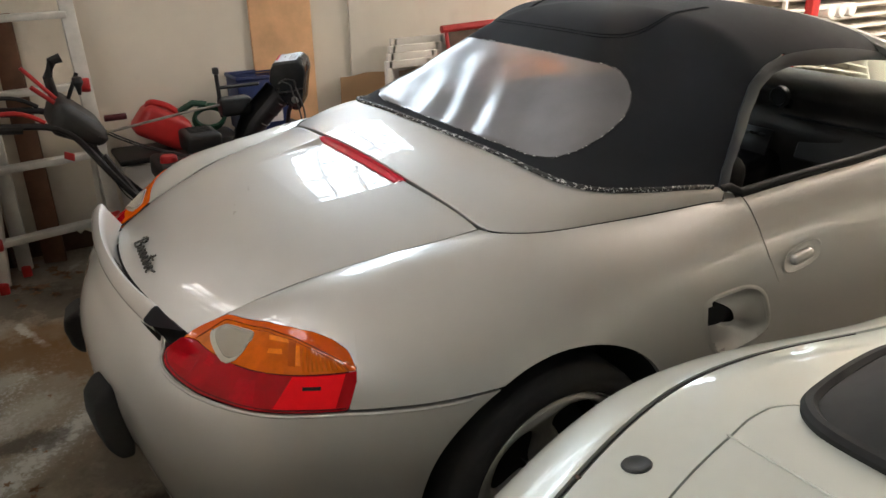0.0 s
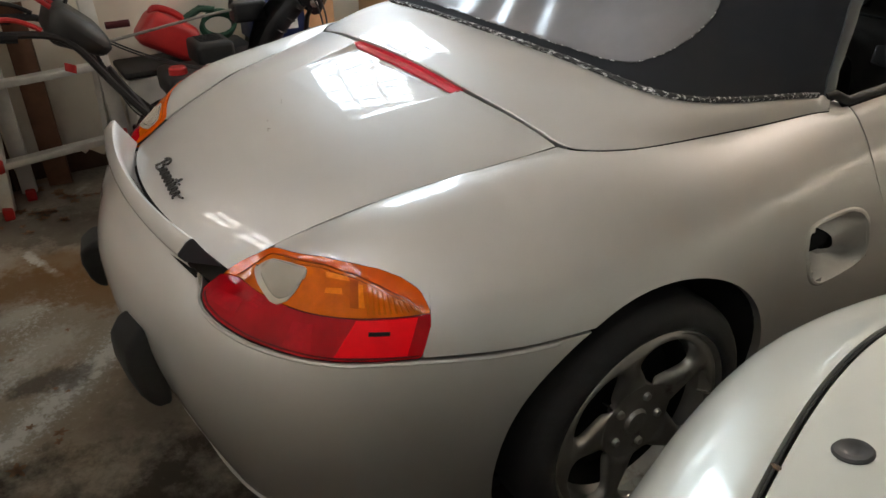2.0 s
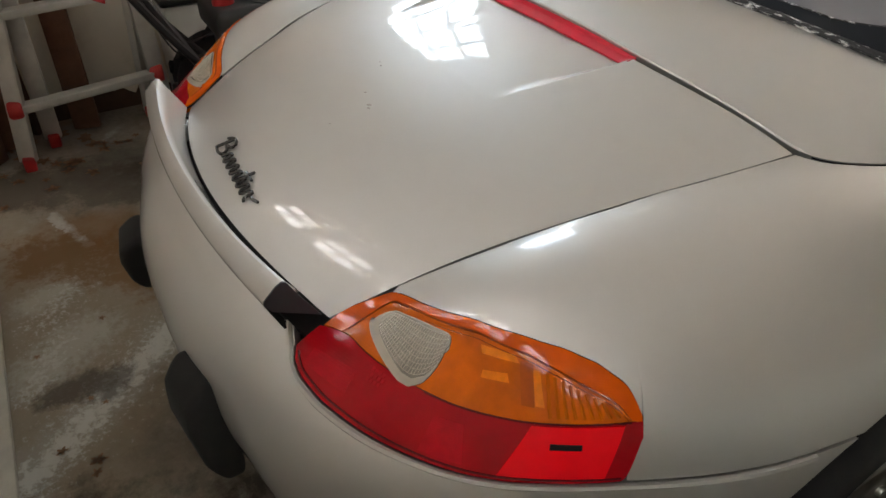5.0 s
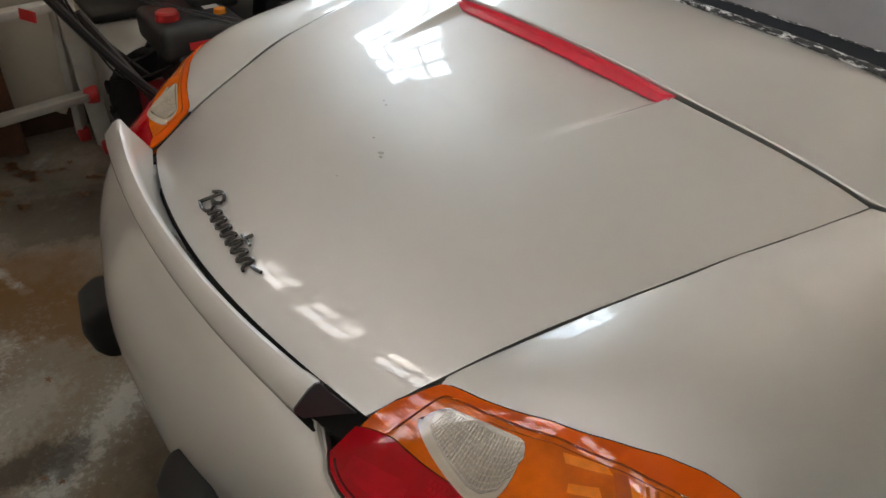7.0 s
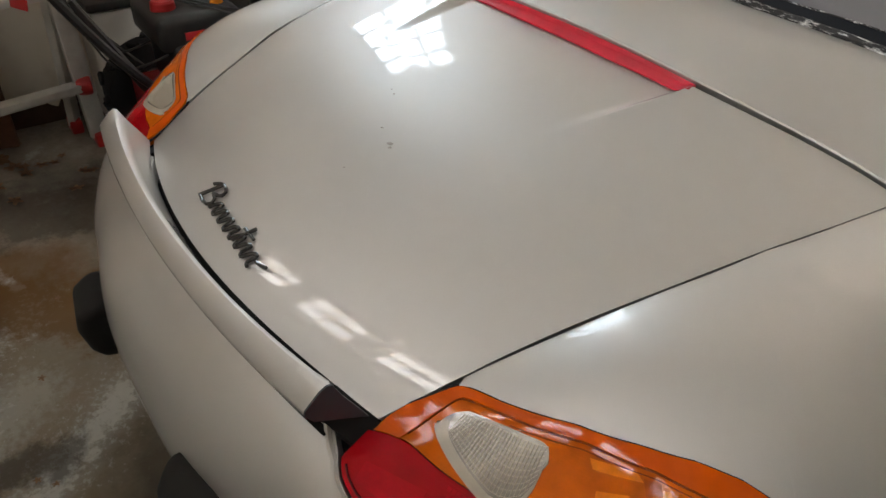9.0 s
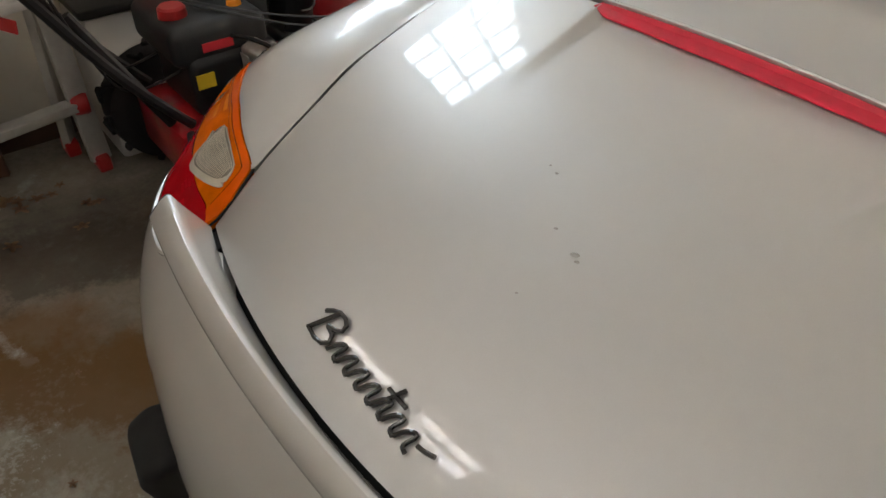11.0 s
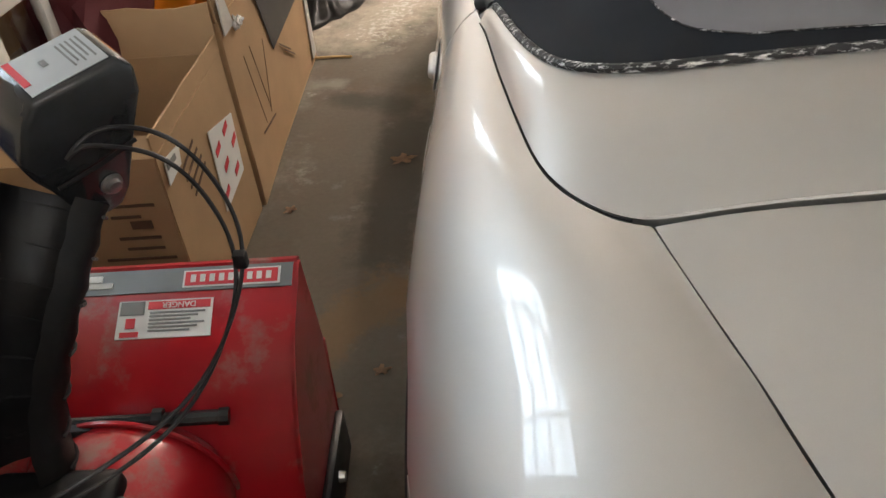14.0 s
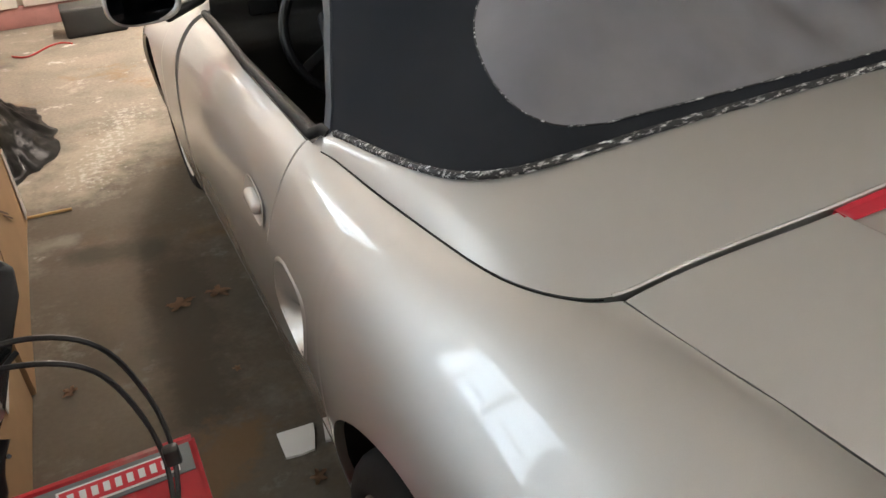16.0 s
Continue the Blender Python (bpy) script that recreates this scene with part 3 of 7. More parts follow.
# outline of the body at stations round the tail and along the side: distance outwards and height, from the bottom up
STATIONS = {
    0.0: ((.565, .21), (.603, .31), (.632, .41), (.637, .50), (.615, .575), (.585, .62), (.565, .65), (.535, .685), (.512, .698), (.46, .712)),
    0.20: ((.558, .21), (.595, .31), (.624, .41), (.629, .50), (.605, .575), (.575, .62), (.553, .65), (.522, .68), (.50, .692), (.45, .71)),
    0.35: ((.535, .21), (.57, .31), (.593, .41), (.597, .50), (.572, .575), (.545, .615), (.512, .64), (.465, .658), (.43, .678), (.37, .710)),
    0.61: ((.530, .21), (.552, .31), (.562, .41), (.558, .50), (.54, .575), (.512, .615), (.46, .66), (.39, .708), (.31, .737), (.20, .754)),
    0.87: ((.478, .21), (.497, .31), (.507, .41), (.507, .50), (.498, .57), (.483, .635), (.45, .70), (.38, .746), (.28, .774), (.15, .783)),
    1.135: ((.475, .21), (.50, .31), (.515, .41), (.518, .50), (.513, .58), (.49, .65), (.445, .71), (.37, .763), (.27, .793), (.15, .798)),
    1.365: ((.51, .20), (.53, .31), (.54, .41), (.541, .50), (.533, .59), (.508, .67), (.462, .74), (.39, .800), (.30, .831), (.18, .837)),
    1.685: ((.49, .19), (.512, .30), (.522, .40), (.526, .49), (.523, .58), (.510, .665), (.484, .735), (.436, .795), (.357, .835), (.24, .850)),
    2.015: ((.475, .18), (.492, .29), (.50, .39), (.503, .48), (.502, .57), (.494, .645), (.476, .715), (.447, .780), (.394, .832), (.30, .855)),
    2.535: ((.47, .17), (.487, .28), (.496, .38), (.50, .47), (.499, .56), (.492, .64), (.476, .715), (.449, .782), (.404, .836), (.32, .86)),
    3.135: ((.47, .17), (.487, .28), (.495, .38), (.498, .47), (.495, .56), (.486, .65), (.462, .73), (.422, .79), (.37, .825), (.28, .838)),
    3.485: ((.475, .17), (.495, .28), (.506, .38), (.51, .47), (.505, .56), (.49, .65), (.455, .72), (.395, .775), (.32, .805), (.2, .82)),
    3.785: ((.485, .17), (.507, .28), (.517, .38), (.52, .47), (.513, .56), (.493, .64), (.45, .71), (.38, .76), (.30, .785), (.18, .79)),
    4.135: ((.44, .17), (.47, .28), (.48, .38), (.482, .47), (.472, .55), (.448, .62), (.40, .68), (.33, .72), (.25, .735), (.14, .735)),
    4.535: ((.25, .17), (.29, .28), (.30, .37), (.295, .44), (.28, .50), (.255, .55), (.22, .59), (.17, .615), (.11, .625), (.05, .625)),
}
_us = sorted(STATIONS)
_keys = [-u for u in _us[1:4]][::-1] + _us
_rows = spline(_keys, np.array([STATIONS[abs(u)] for u in _keys]))
CX, CY = 0.35, -0.10


def frame_at(u):
    u = np.asarray(u, float)
    phi = np.radians(np.clip(90 - (u - CX) / 0.785 * 90, 0, 90))
    ox = np.where(u < CX, u, CX)
    oy = np.where(u > 1.135, u - 1.235, CY)
    return ox, oy, np.cos(phi), -np.sin(phi)


def profile(u, v):
    """Distance out and height at station u and row v."""
    u, v = np.atleast_1d(u), np.atleast_1d(v)
    rz = _rows(u)
    k = np.arange(rz.shape[1])
    return np.array([spline(k, rz[i])(v[i]) for i in range(len(u))])


NU, NV = 1000, 361
_UG = np.linspace(0, 4.535, NU)
_VG = np.linspace(0, 9, NV)
_TAB = np.array([spline(np.arange(10), r)(_VG) for r in _rows(_UG)])


def fair(tab, width, axis, mirror):
    """Even out ripples by a running Gaussian mean along one axis."""
    k = np.exp(-.5 * (np.arange(-3 * width, 3 * width + 1) / width) ** 2)
    k /= k.sum()
    a = np.moveaxis(tab, axis, 0)
    n = 3 * width
    head = a[n:0:-1] if mirror else 2 * a[:1] - a[n:0:-1]
    a = np.concatenate([head, a, 2 * a[-1:] - a[-2:-n - 2:-1]])
    out_ = sum(k[i] * a[i:i + tab.shape[axis]] for i in range(2 * n + 1))
    return np.moveaxis(out_, 0, axis)


_TAB = fair(fair(_TAB, 11, 0, True), 9, 1, False)
# shoulder beside the engine lid stands a little higher
_k = np.clip((_VG - 6.8) / 1.8, 0, 1)
_TAB[..., 1] += np.interp(_UG, [0, .38, .42, .47, .54, .65, .8, .9, 1.043, 1.11, 1.17, 1.335, 1.7], [0, .001, .002, .004, .005, .004, .002, .002, .0045, .0035, .0008, .001, 0])[:, None] * (_k * _k * (3 - 2 * _k))[None]


def skin(u, v):
    """Points of the body's surface, by table."""
    u, v = np.broadcast_arrays(np.asarray(u, float), np.asarray(v, float))
    a = np.clip(u / 4.535 * (NU - 1), 0, NU - 1.0001)
    b = np.clip(v / 9 * (NV - 1), 0, NV - 1.0001)
    i, j = a.astype(int), b.astype(int)
    s, t = (a - i)[..., None], (b - j)[..., None]
    rz = _TAB[i, j] * (1 - s) * (1 - t) + _TAB[i + 1, j] * s * (1 - t) + _TAB[i, j + 1] * (1 - s) * t + _TAB[i + 1, j + 1] * s * t
    ox, oy, dx, dy = frame_at(u)
    return np.stack([ox + rz[..., 0] * dx, oy + rz[..., 0] * dy, rz[..., 1]], -1)


def v_at_z(u, z):
    """Row at which station u reaches height z."""
    u, z = np.broadcast_arrays(np.asarray(u, float), np.asarray(z, float))
    out = []
    for uu, zz in zip(u.ravel(), z.ravel()):
        a = np.clip(uu / 4.535 * (NU - 1), 0, NU - 1.001)
        k = int(a)
        row = _TAB[k, :, 1] * (1 - a + k) + _TAB[k + 1, :, 1] * (a - k)
        out.append(np.interp(zz, np.maximum.accumulate(row), _VG))
    return np.array(out).reshape(u.shape)


def v_at_r(u, r):
    """Row, above the widest place, at which station u comes in to distance r."""
    u, r = np.broadcast_arrays(np.asarray(u, float), np.asarray(r, float))
    out = []
    for uu, rr in zip(u.ravel(), r.ravel()):
        a = np.clip(uu / 4.535 * (NU - 1), 0, NU - 1.001)
        k = int(a)
        row = _TAB[k, 160:, 0] * (1 - a + k) + _TAB[k + 1, 160:, 0] * (a - k)
        out.append(np.interp(-rr, -np.minimum.accumulate(row), _VG[160:]))
    return np.array(out).reshape(u.shape)


# joints, in plan: the lid's side, then round the hood cover's corner to the door
SEAM = [(.430, -.457), (.4515, -.390), (.4725, -.326), (.494, -.263), (.514, -.191), (.533, -.112), (.554, -.031), (.573, .040), (.586, .09)]
COVER = [(.586, .09), (.613, .101), (.642, .122), (.668, .153), (.688, .198), (.70, .255), (.711, .35), (.726, .50), (.740, .684), (.745, .735), (.750, .785)]


def uv_of(x, y):
    if y > CY:
        return 1.235 + y, x - CX
    phi = math.atan2(-(y - CY), x - CX)
    return CX + (90 - math.degrees(phi)) / 90 * 0.785, math.hypot(x - CX, y - CY)


_plan = np.concatenate([smooth_path(SEAM, 60), smooth_path(COVER, 60)[1:]])
_seam = np.array([uv_of(*p) for p in _plan])
U_APEX, U_LI, U_DOOR = _seam[0, 0], 1.235 + 0.09, 1.235 + 0.752


def top_v(u):
    return v_at_r(u, np.interp(u, _seam[:, 0], _seam[:, 1]))


# the wing's crest stands proud of the joint, with a slope falling in towards the lid
_crest = np.clip((fair(top_v(_UG)[:, None], 26, 0, True) - _VG[None]) / 2.6, 0, 1)
_rise = np.interp(_UG, [.45, .60, .75, 1.20, 1.50, 1.75], [0, .006, .0155, .0155, .006, 0])
_TAB[..., 1] += fair(_rise[:, None], 16, 0, True) * 6.75 * _crest * (1 - _crest) ** 2


LAMP_TOP = [(.400, .652), (.415, .674), (U_APEX, .699), (.532, .708), (.646, .7255), (.73, .731), (.796, .731), (.844, .7245), (.881, .711), (.893, .698), (.898, .686), (.900, .672)]
LAMP_LOW = [(.400, .640), (.415, .630), (.44, .622), (.488, .615), (.558, .610), (.624, .607), (.694, .603), (.745, .602), (.811, .604), (.881, .607), (.888, .628), (.8945, .648), (.900, .668)]
BUMPER_TOP = [(0, .686), (.2, .682), (.32, .668), (.37, .648), (.400, .638), (.415, .6282), (.44, .6202), (.488, .6132), (.558, .6082), (.624, .6052), (.694, .6012), (.745, .6002), (.811, .6022), (.88, .604), (.9, .603), (1.0, .601), (1.3, .596)]


def table(pts):
    a = np.array(pts)
    return lambda u: np.interp(u, a[:, 0], a[:, 1])




def eased(pts, width=.007):
    """A table whose corners are eased over a short way."""
    a = np.array(pts)
    x = np.arange(a[0, 0] - .03, a[-1, 0] + .03, .0005)
    z = np.interp(x, a[:, 0], a[:, 1])
    k = np.exp(-.5 * (np.arange(-60, 61) * .0005 / width) ** 2)
    z = np.convolve(np.pad(z, 60, mode="reflect", reflect_type="odd"), k / k.sum(), "valid")
    return lambda u: np.interp(u, x, z)


lamp_top, lamp_low, bumper_top = eased(LAMP_TOP, .006), eased(LAMP_LOW, .004), table(BUMPER_TOP)
DOOR_EDGE = table([(.15, 1.08), (.25, 1.055), (.32, 1.015), (.40, .955), (.46, .915), (.55, .86), (.63, .822), (.70, .80), (.77, .788), (.86, .785)])


def smooth(a, b, x):
    t = np.clip((x - a) / (b - a), 0, 1)
    return t * t * (3 - 2 * t)


def arch_z(y, yc):
    return HUB_Z + np.sqrt(np.maximum(ARCH_R ** 2 - (y - yc) ** 2, 0))


car = thing("roadster", "silver two-seat roadster with black soft top parked in the garage", "car")


def side_pair(name, grid, material, label="", depth=(-1, 0, 0), **kw):
    """A panel and its mirrored twin."""
    for mirror in (False, True):
        panel(name, grid, material, car, label, depth=depth, mirror=mirror, **kw)


# rear bumper, one piece round the tail
def bumper():
    n, m = 110, 34
    half = []
    for t in np.linspace(0, 1, m):
        zs = np.full(n, 0.0)
        u = np.linspace(0, 1, n)
        # ends at the wheel arch
        ztop = bumper_top(np.linspace(0, 1.17, n))
        z_end = 0.215 + (bumper_top(1.17) - 0.215) * t
        y_end = HUB_Y - math.sqrt(max(ARCH_R ** 2 - (z_end - HUB_Z) ** 2, 0.01))
        u = u * (1.235 + y_end)
        lo, hi = np.zeros(n), v_at_z(u, bumper_top(u))
        half.append(skin(u, lo + (hi - lo) * t))
    half = np.array(half)                       # (m, n, 3)
    left = half[:, ::-1].copy()
    left[..., 0] *= -1
    grid = np.concatenate([left[:, :-1], half], axis=1)
    panel("rear_bumper", grid, SILVER, car, "silver rear bumper cover", depth=(0, 1, 0), flange=0.02)
    # rounded upper edge below lamps and wings
    for sx in (1, -1):
        u = np.linspace(.33, 1.13, 70)
        bead = skin(u, v_at_z(u, bumper_top(u) - .0045))
        bead[:, 0] *= sx
        part("bumper_bead", tube([tuple(p) for p in bead], .0046, 6), SILVER, car)
    # rolled lower lip
    lip = [tuple(p + np.array([0, 0, -0.004])) for p in grid[0][::3]]
    part("bumper_lip", tube(lip, 0.005, 6), SILVER, car)


def in_intake(p, grow):
    yy, zz = p[1] - .705, p[2] - .542
    yy += .45 * zz
    return (abs(yy) / (.118 * grow)) ** 3.2 + (abs(zz) / (.086 * grow)) ** 3.2 < 1


def quarter():
    m = 46
    us = np.unique(np.concatenate([np.linspace(U_APEX, 0.86, 24), np.linspace(0.86, 0.92, 40), np.linspace(0.92, U_LI - 0.01, 30), np.linspace(U_LI - 0.01, U_LI + 0.16, 34), np.linspace(U_LI + 0.16, 2.03, 40)]))
    grid = []
    for t in np.linspace(0, 1, m):
        z_end = 0.19 + 0.64 * t
        stretch = (1.235 + DOOR_EDGE(z_end) - 2.03)
        w = np.clip((us - 1.75) / (2.03 - 1.75), 0, 1) ** 1.5
        u = us + w * stretch
        y = u - 1.235
        lo_z = np.where(u < 0.900, lamp_top(u), bumper_top(u) + 0.004)
        az = arch_z(y, HUB_Y)
        inside = (np.abs(y - HUB_Y) < ARCH_R) & (u > 1.135)
        lo_z = np.where(inside & (az > lo_z), az, lo_z)
        lo_z = np.where((y > HUB_Y) & inside, az, lo_z)
        lo_z = np.where(y >= HUB_Y + ARCH_R, 0.195, lo_z)
        lo = v_at_z(u, lo_z)
        hi = np.maximum(top_v(np.minimum(u, 2.03)), lo + 0.001)
        # rows above a smooth line over the lamp run on undisturbed past its end
        mid = np.clip((v_at_z(u, np.interp(u, [.45, .55, .65, .73, .90, 1.1, 1.5], [.706, .719, .737, .744, .744, .748, .75])) - lo) / (hi - lo), .02, .6)
        w = smooth(1.15, 1.70, u)
        mid = mid * (1 - w) + .4 * w
        g = np.where(t < .4, t / .4 * mid, mid + (1 - mid) * (t - .4) / .6)
        grid.append(skin(u, lo + (hi - lo) * g))
    for mirror in (False, True):
        ob = panel("quarter_panel", np.array(grid), SILVER, car, "silver rear wing panel", depth=(-1, 0, 0), mirror=mirror, inset=.0008, flange=.018)
        bm = bmesh.new()
        bm.from_mesh(ob.data)
        bmesh.ops.delete(bm, geom=[f for f in bm.faces if in_intake(f.calc_center_median(), .99)], context="FACES")
        bm.to_mesh(ob.data)
        bm.free()


def lens_grid(u, lo, hi, n, lift):
    g = skin(u[None, :] * np.ones((n, 1)), (v_at_z(u, lo)[None, :] * (1 - np.linspace(0, 1, n)[:, None]) + v_at_z(u, hi)[None, :] * np.linspace(0, 1, n)[:, None]))
    return g + lift


def out(u, d):
    ox, oy, dx, dy = frame_at(u)
    return np.stack([dx * d, dy * d, np.full_like(dx, d * 0.5)], -1)


INNER = eased([(.40, .640), (.435, .652), (.472, .6955), (.552, .7065), (.663, .7205), (.749, .7205), (.799, .7135), (.857, .7005), (.882, .6885), (.886, .672)])
SPLIT = eased([(.40, .654), (.415, .657), (.455, .661), (.514, .660), (.602, .660), (.657, .661), (.697, .663), (.76, .667), (.804, .671), (.91, .680)])


def tail_lamp(mirror):
    sg = -1 if mirror else 1
    lamp = new("tail_lamp")
    lamp.parent = car
    lamp["label"] = "wraparound tail lamp in red, amber and clear plastic"

    def lens(name, u, lo, hi, material, lift, label="", fl=0.012, n=18, inset=0.0003):
        g = lens_grid(u, lo, hi, n, out(u, lift))
        panel(name, g, material, lamp, label, flange=fl, inset=inset, depth=(0, 1, 0), mirror=mirror)

    def patch(name, left, right, low, high, material, lift, label="", k=20, n=10, fl=0.002, soft=0):
        """A patch between two slanting sides (u at its foot, u at its head) and two height curves."""
        g = []
        for t in np.linspace(0, 1, n):
            uu = np.linspace(left[0] + (left[1] - left[0]) * t, right[0] + (right[1] - right[0]) * t, k)
            zl, zh = low(uu), high(uu)
            if soft:
                w = (1 - np.abs(np.linspace(-.999, .999, k)) ** soft) ** .5
                zl, zh = (zl + zh) / 2 - (zh - zl) / 2 * w, (zl + zh) / 2 + (zh - zl) / 2 * w
            g.append(skin(uu, v_at_z(uu, zl + (zh - zl) * t)) + out(uu, lift))
        panel(name, np.array(g), material, lamp, label, flange=fl, inset=0, depth=(0, 1, 0), mirror=mirror)

    def line(name, us, zs, lift, r, material, segs=5):
        us, zs = np.asarray(us, float), np.asarray(zs, float)
        pts = skin(us, v_at_z(us, zs)) + out(us, lift)
        pts[:, 0] *= sg
        part(name, tube([tuple(p) for p in pts], r, segs), material, lamp)
    u = np.unique(np.concatenate([np.linspace(.402, .86, 60), np.linspace(.86, .8995, 18)]))
    lens("red_lens", u, lamp_low(u), np.maximum(np.minimum(SPLIT(u), lamp_top(u)), lamp_low(u) + .0004), RED_LENS, 0.001, "deep red lens")
    u = np.unique(np.concatenate([np.linspace(.407, .86, 60), np.linspace(.86, .8985, 18)]))
    lens("amber_lens", u, np.minimum(SPLIT(u) + 0.0004, lamp_top(u) - 0.001), lamp_top(u), AMBER, 0.001, "dark amber lens")
    # redder border following the upper edge, with a dark step inside it
    u = np.unique(np.concatenate([np.linspace(.410, .48, 24), np.linspace(.48, .8975, 60)]))
    lens("lens_border", u, np.minimum(np.maximum(INNER(u), SPLIT(u) + .0006), lamp_top(u) - .0008), lamp_top(u) - .0003, AMBER_RIM, 0.0024, "reddish amber border", 0.002, 5, 0)
    u = np.unique(np.concatenate([np.linspace(.446, .49, 16), np.linspace(.49, .884, 50)]))
    line("lens_step", u, INNER(u) - .0012, .0016, .0012, AMBER_DARK)
    line("lens_step", u[u > .56], INNER(u[u > .56]) - .0052, .0010, .0007, AMBER_DARK)
    # darker rim round the red lens
    u = np.linspace(.412, .876, 60)
    line("red_rim", u, lamp_low(u) + .0042, .0010, .0017, BLACK_RED)
    line("red_rim", np.linspace(.615, .885, 30), SPLIT(np.linspace(.615, .885, 30)) - .0003, .0014, .0014, BLACK_RED)
    # square reflector with a dark slot
    patch("reflector", (.731, .764), (.856, .877), table([(.73, .6085), (.86, .6125)]), table([(.76, .6645), (.88, .675)]), RED_BRIGHT, .0030, "bright red reflector", 24, 14, .003)
    patch("slot", (.789, .789), (.827, .827), table([(.78, .6435), (.83, .6465)]), table([(.78, .650), (.83, .653)]), BLACK_INSIDE, .0036, "", 6, 3)
    # clear reversing lens: pale rim, grey bowl and crossed ribs
    zlo, zhi = table([(.466, .6745), (.530, .6645), (.572, .6575), (.590, .6575), (.608, .665), (.626, .684)]), table([(.466, .6795), (.486, .689), (.500, .6935), (.561, .702), (.626, .709)])
    patch("clear_rim", (.468, .472), (.622, .626), zlo, zhi, CLEAR_LENS, .0026, "pale rim of the reversing lens", 60, 16, .004, 16)
    blo, bhi = (lambda w: zlo(w) + .0068), (lambda w: np.maximum(zhi(w) - .0005, zlo(w) + .0072))
    patch("clear_lens", (.486, .484), (.6215, .6255), blo, bhi, CLEAR_BACK, .0031, "clear reversing lens with a fine grid", 60, 16, .001, 16)
    for i in range(26):
        uu = .494 + i * .0048 + np.linspace(-.004, .004, 8)
        line("rib", uu, np.linspace(.06, .94, 8) * (bhi(uu) - blo(uu)) + blo(uu), .0030, .0007, CLEAR_LENS, 4)
    for i in range(9):
        uu = np.linspace(.494, .617 + .004 * i / 8, 12)
        line("rib", uu, blo(uu) + (bhi(uu) - blo(uu)) * (.06 + .11 * i), .0030, .0005, CLEAR_LENS, 4)
    # bulb reflections and the shadow beside the side chamber painted as patches, and its fluting
    patch("bulb_window", (.678, .672), (.736, .727), table([(.67, .7065), (.74, .711)]), table([(.67, .7125), (.74, .717)]), AMBER_GLOW, .0012, "painted bright bulb reflection", 8, 4, .0003)
    patch("bulb_window", (.686, .686), (.727, .722), table([(.68, .689), (.73, .694)]), table([(.68, .695), (.73, .7015)]), AMBER_GLOW, .0012, "painted bright bulb reflection", 8, 4, .0003)
    patch("side_bulb", (.766, .756), (.778, .766), table([(.75, .681), (.79, .683)]), table([(.75, .7095), (.79, .7105)]), AMBER_GLOW, .0012, "painted bright bulb reflection", 6, 8, .0003)
    patch("side_shadow", (.748, .736), (.765, .755), table([(.73, .679), (.77, .681)]), table([(.73, .713), (.77, .714)]), AMBER_SHADE, .0016, "", 6, 8)
    for i in range(9):
        uu = .782 + i * .0105 + np.linspace(.004, -.006, 8)
        line("flute", uu, np.linspace(SPLIT(uu[0]) + .005, INNER(uu[-1]) - .007, 8), .0006, .0024, AMBER_RIB)
    # brighter chambers of the red lens, and a small honeycomb spot
    patch("lens_facet", (.432, .428), (.512, .508), table([(.43, .6315), (.52, .629)]), table([(.42, .643), (.52, .648)]), RED_MID, .0015, "brighter red chamber", 12, 5, .001)
    patch("lens_facet", (.634, .640), (.690, .682), table([(.63, .6145), (.70, .612)]), table([(.63, .646), (.70, .650)]), RED_MID, .0015, "brighter red chamber", 10, 5, .001)
    for i in range(4):
        for j in range(3):
            w = .527 + i * .0065 + .003 * (j % 2)
            patch("prism", (w, w), (w + .005, w + .005), (lambda q, z=.6455 + j * .004: np.full(len(q), z)), (lambda q, z=.6485 + j * .004: np.full(len(q), z)), RED_MID, .0016, "", 3, 3, .0006)
    # black seal round the lens
    u = np.unique(np.concatenate([np.linspace(.408, .86, 40), np.linspace(.86, .8995, 12)]))
    up = skin(u, v_at_z(u, lamp_top(u)))
    dn = skin(u, v_at_z(u, lamp_low(u)))
    ring = np.concatenate([up, dn[::-1]]) - np.concatenate([out(u, .003), out(u[::-1], .004)])
    ring[:, 0] *= sg
    part("seal", tube([tuple(p) for p in ring], 0.0026, 6, closed=True), RUBBER, lamp)


def lamp_corner():
    """Corner of the wing below the slanting end of each tail lamp."""
    u = np.linspace(.8835, .9005, 8)
    g = lens_grid(u, bumper_top(u) + .004, np.maximum(lamp_low(u) - .0012, bumper_top(u) + .0045), 8, 0)
    side_pair("wing_corner", g, SILVER, "", flange=.008, inset=0)


# engine lid
_mid = spline([-.612, -.54, -.44, -.33, -.2, -.1, .0, .075], [.678, .7145, .760, .800, .8325, .852, .868, .880])


_seam_line = np.concatenate([[(.394, -.548)], smooth_path(SEAM, 60)])


def seam_at(y):
    return np.interp(y, _seam_line[:, 1], _seam_line[:, 0])


_lid_y = np.linspace(-.459, .09, 40)
_lid_z = np.array([skin(uv_of(seam_at(y), y)[0], v_at_r(uv_of(seam_at(y), y)[0], uv_of(seam_at(y), y)[1]))[2] for y in _lid_y])


def edge_z(y):
    y = np.asarray(y, float)
    return np.where(y < -.459, .657 + (y + .548) / .089 * (_lid_z[0] - .657), np.interp(y, _lid_y, _lid_z))


def lid_front(x):
    return .062 + .025 * smooth(.25, .58, np.abs(x))


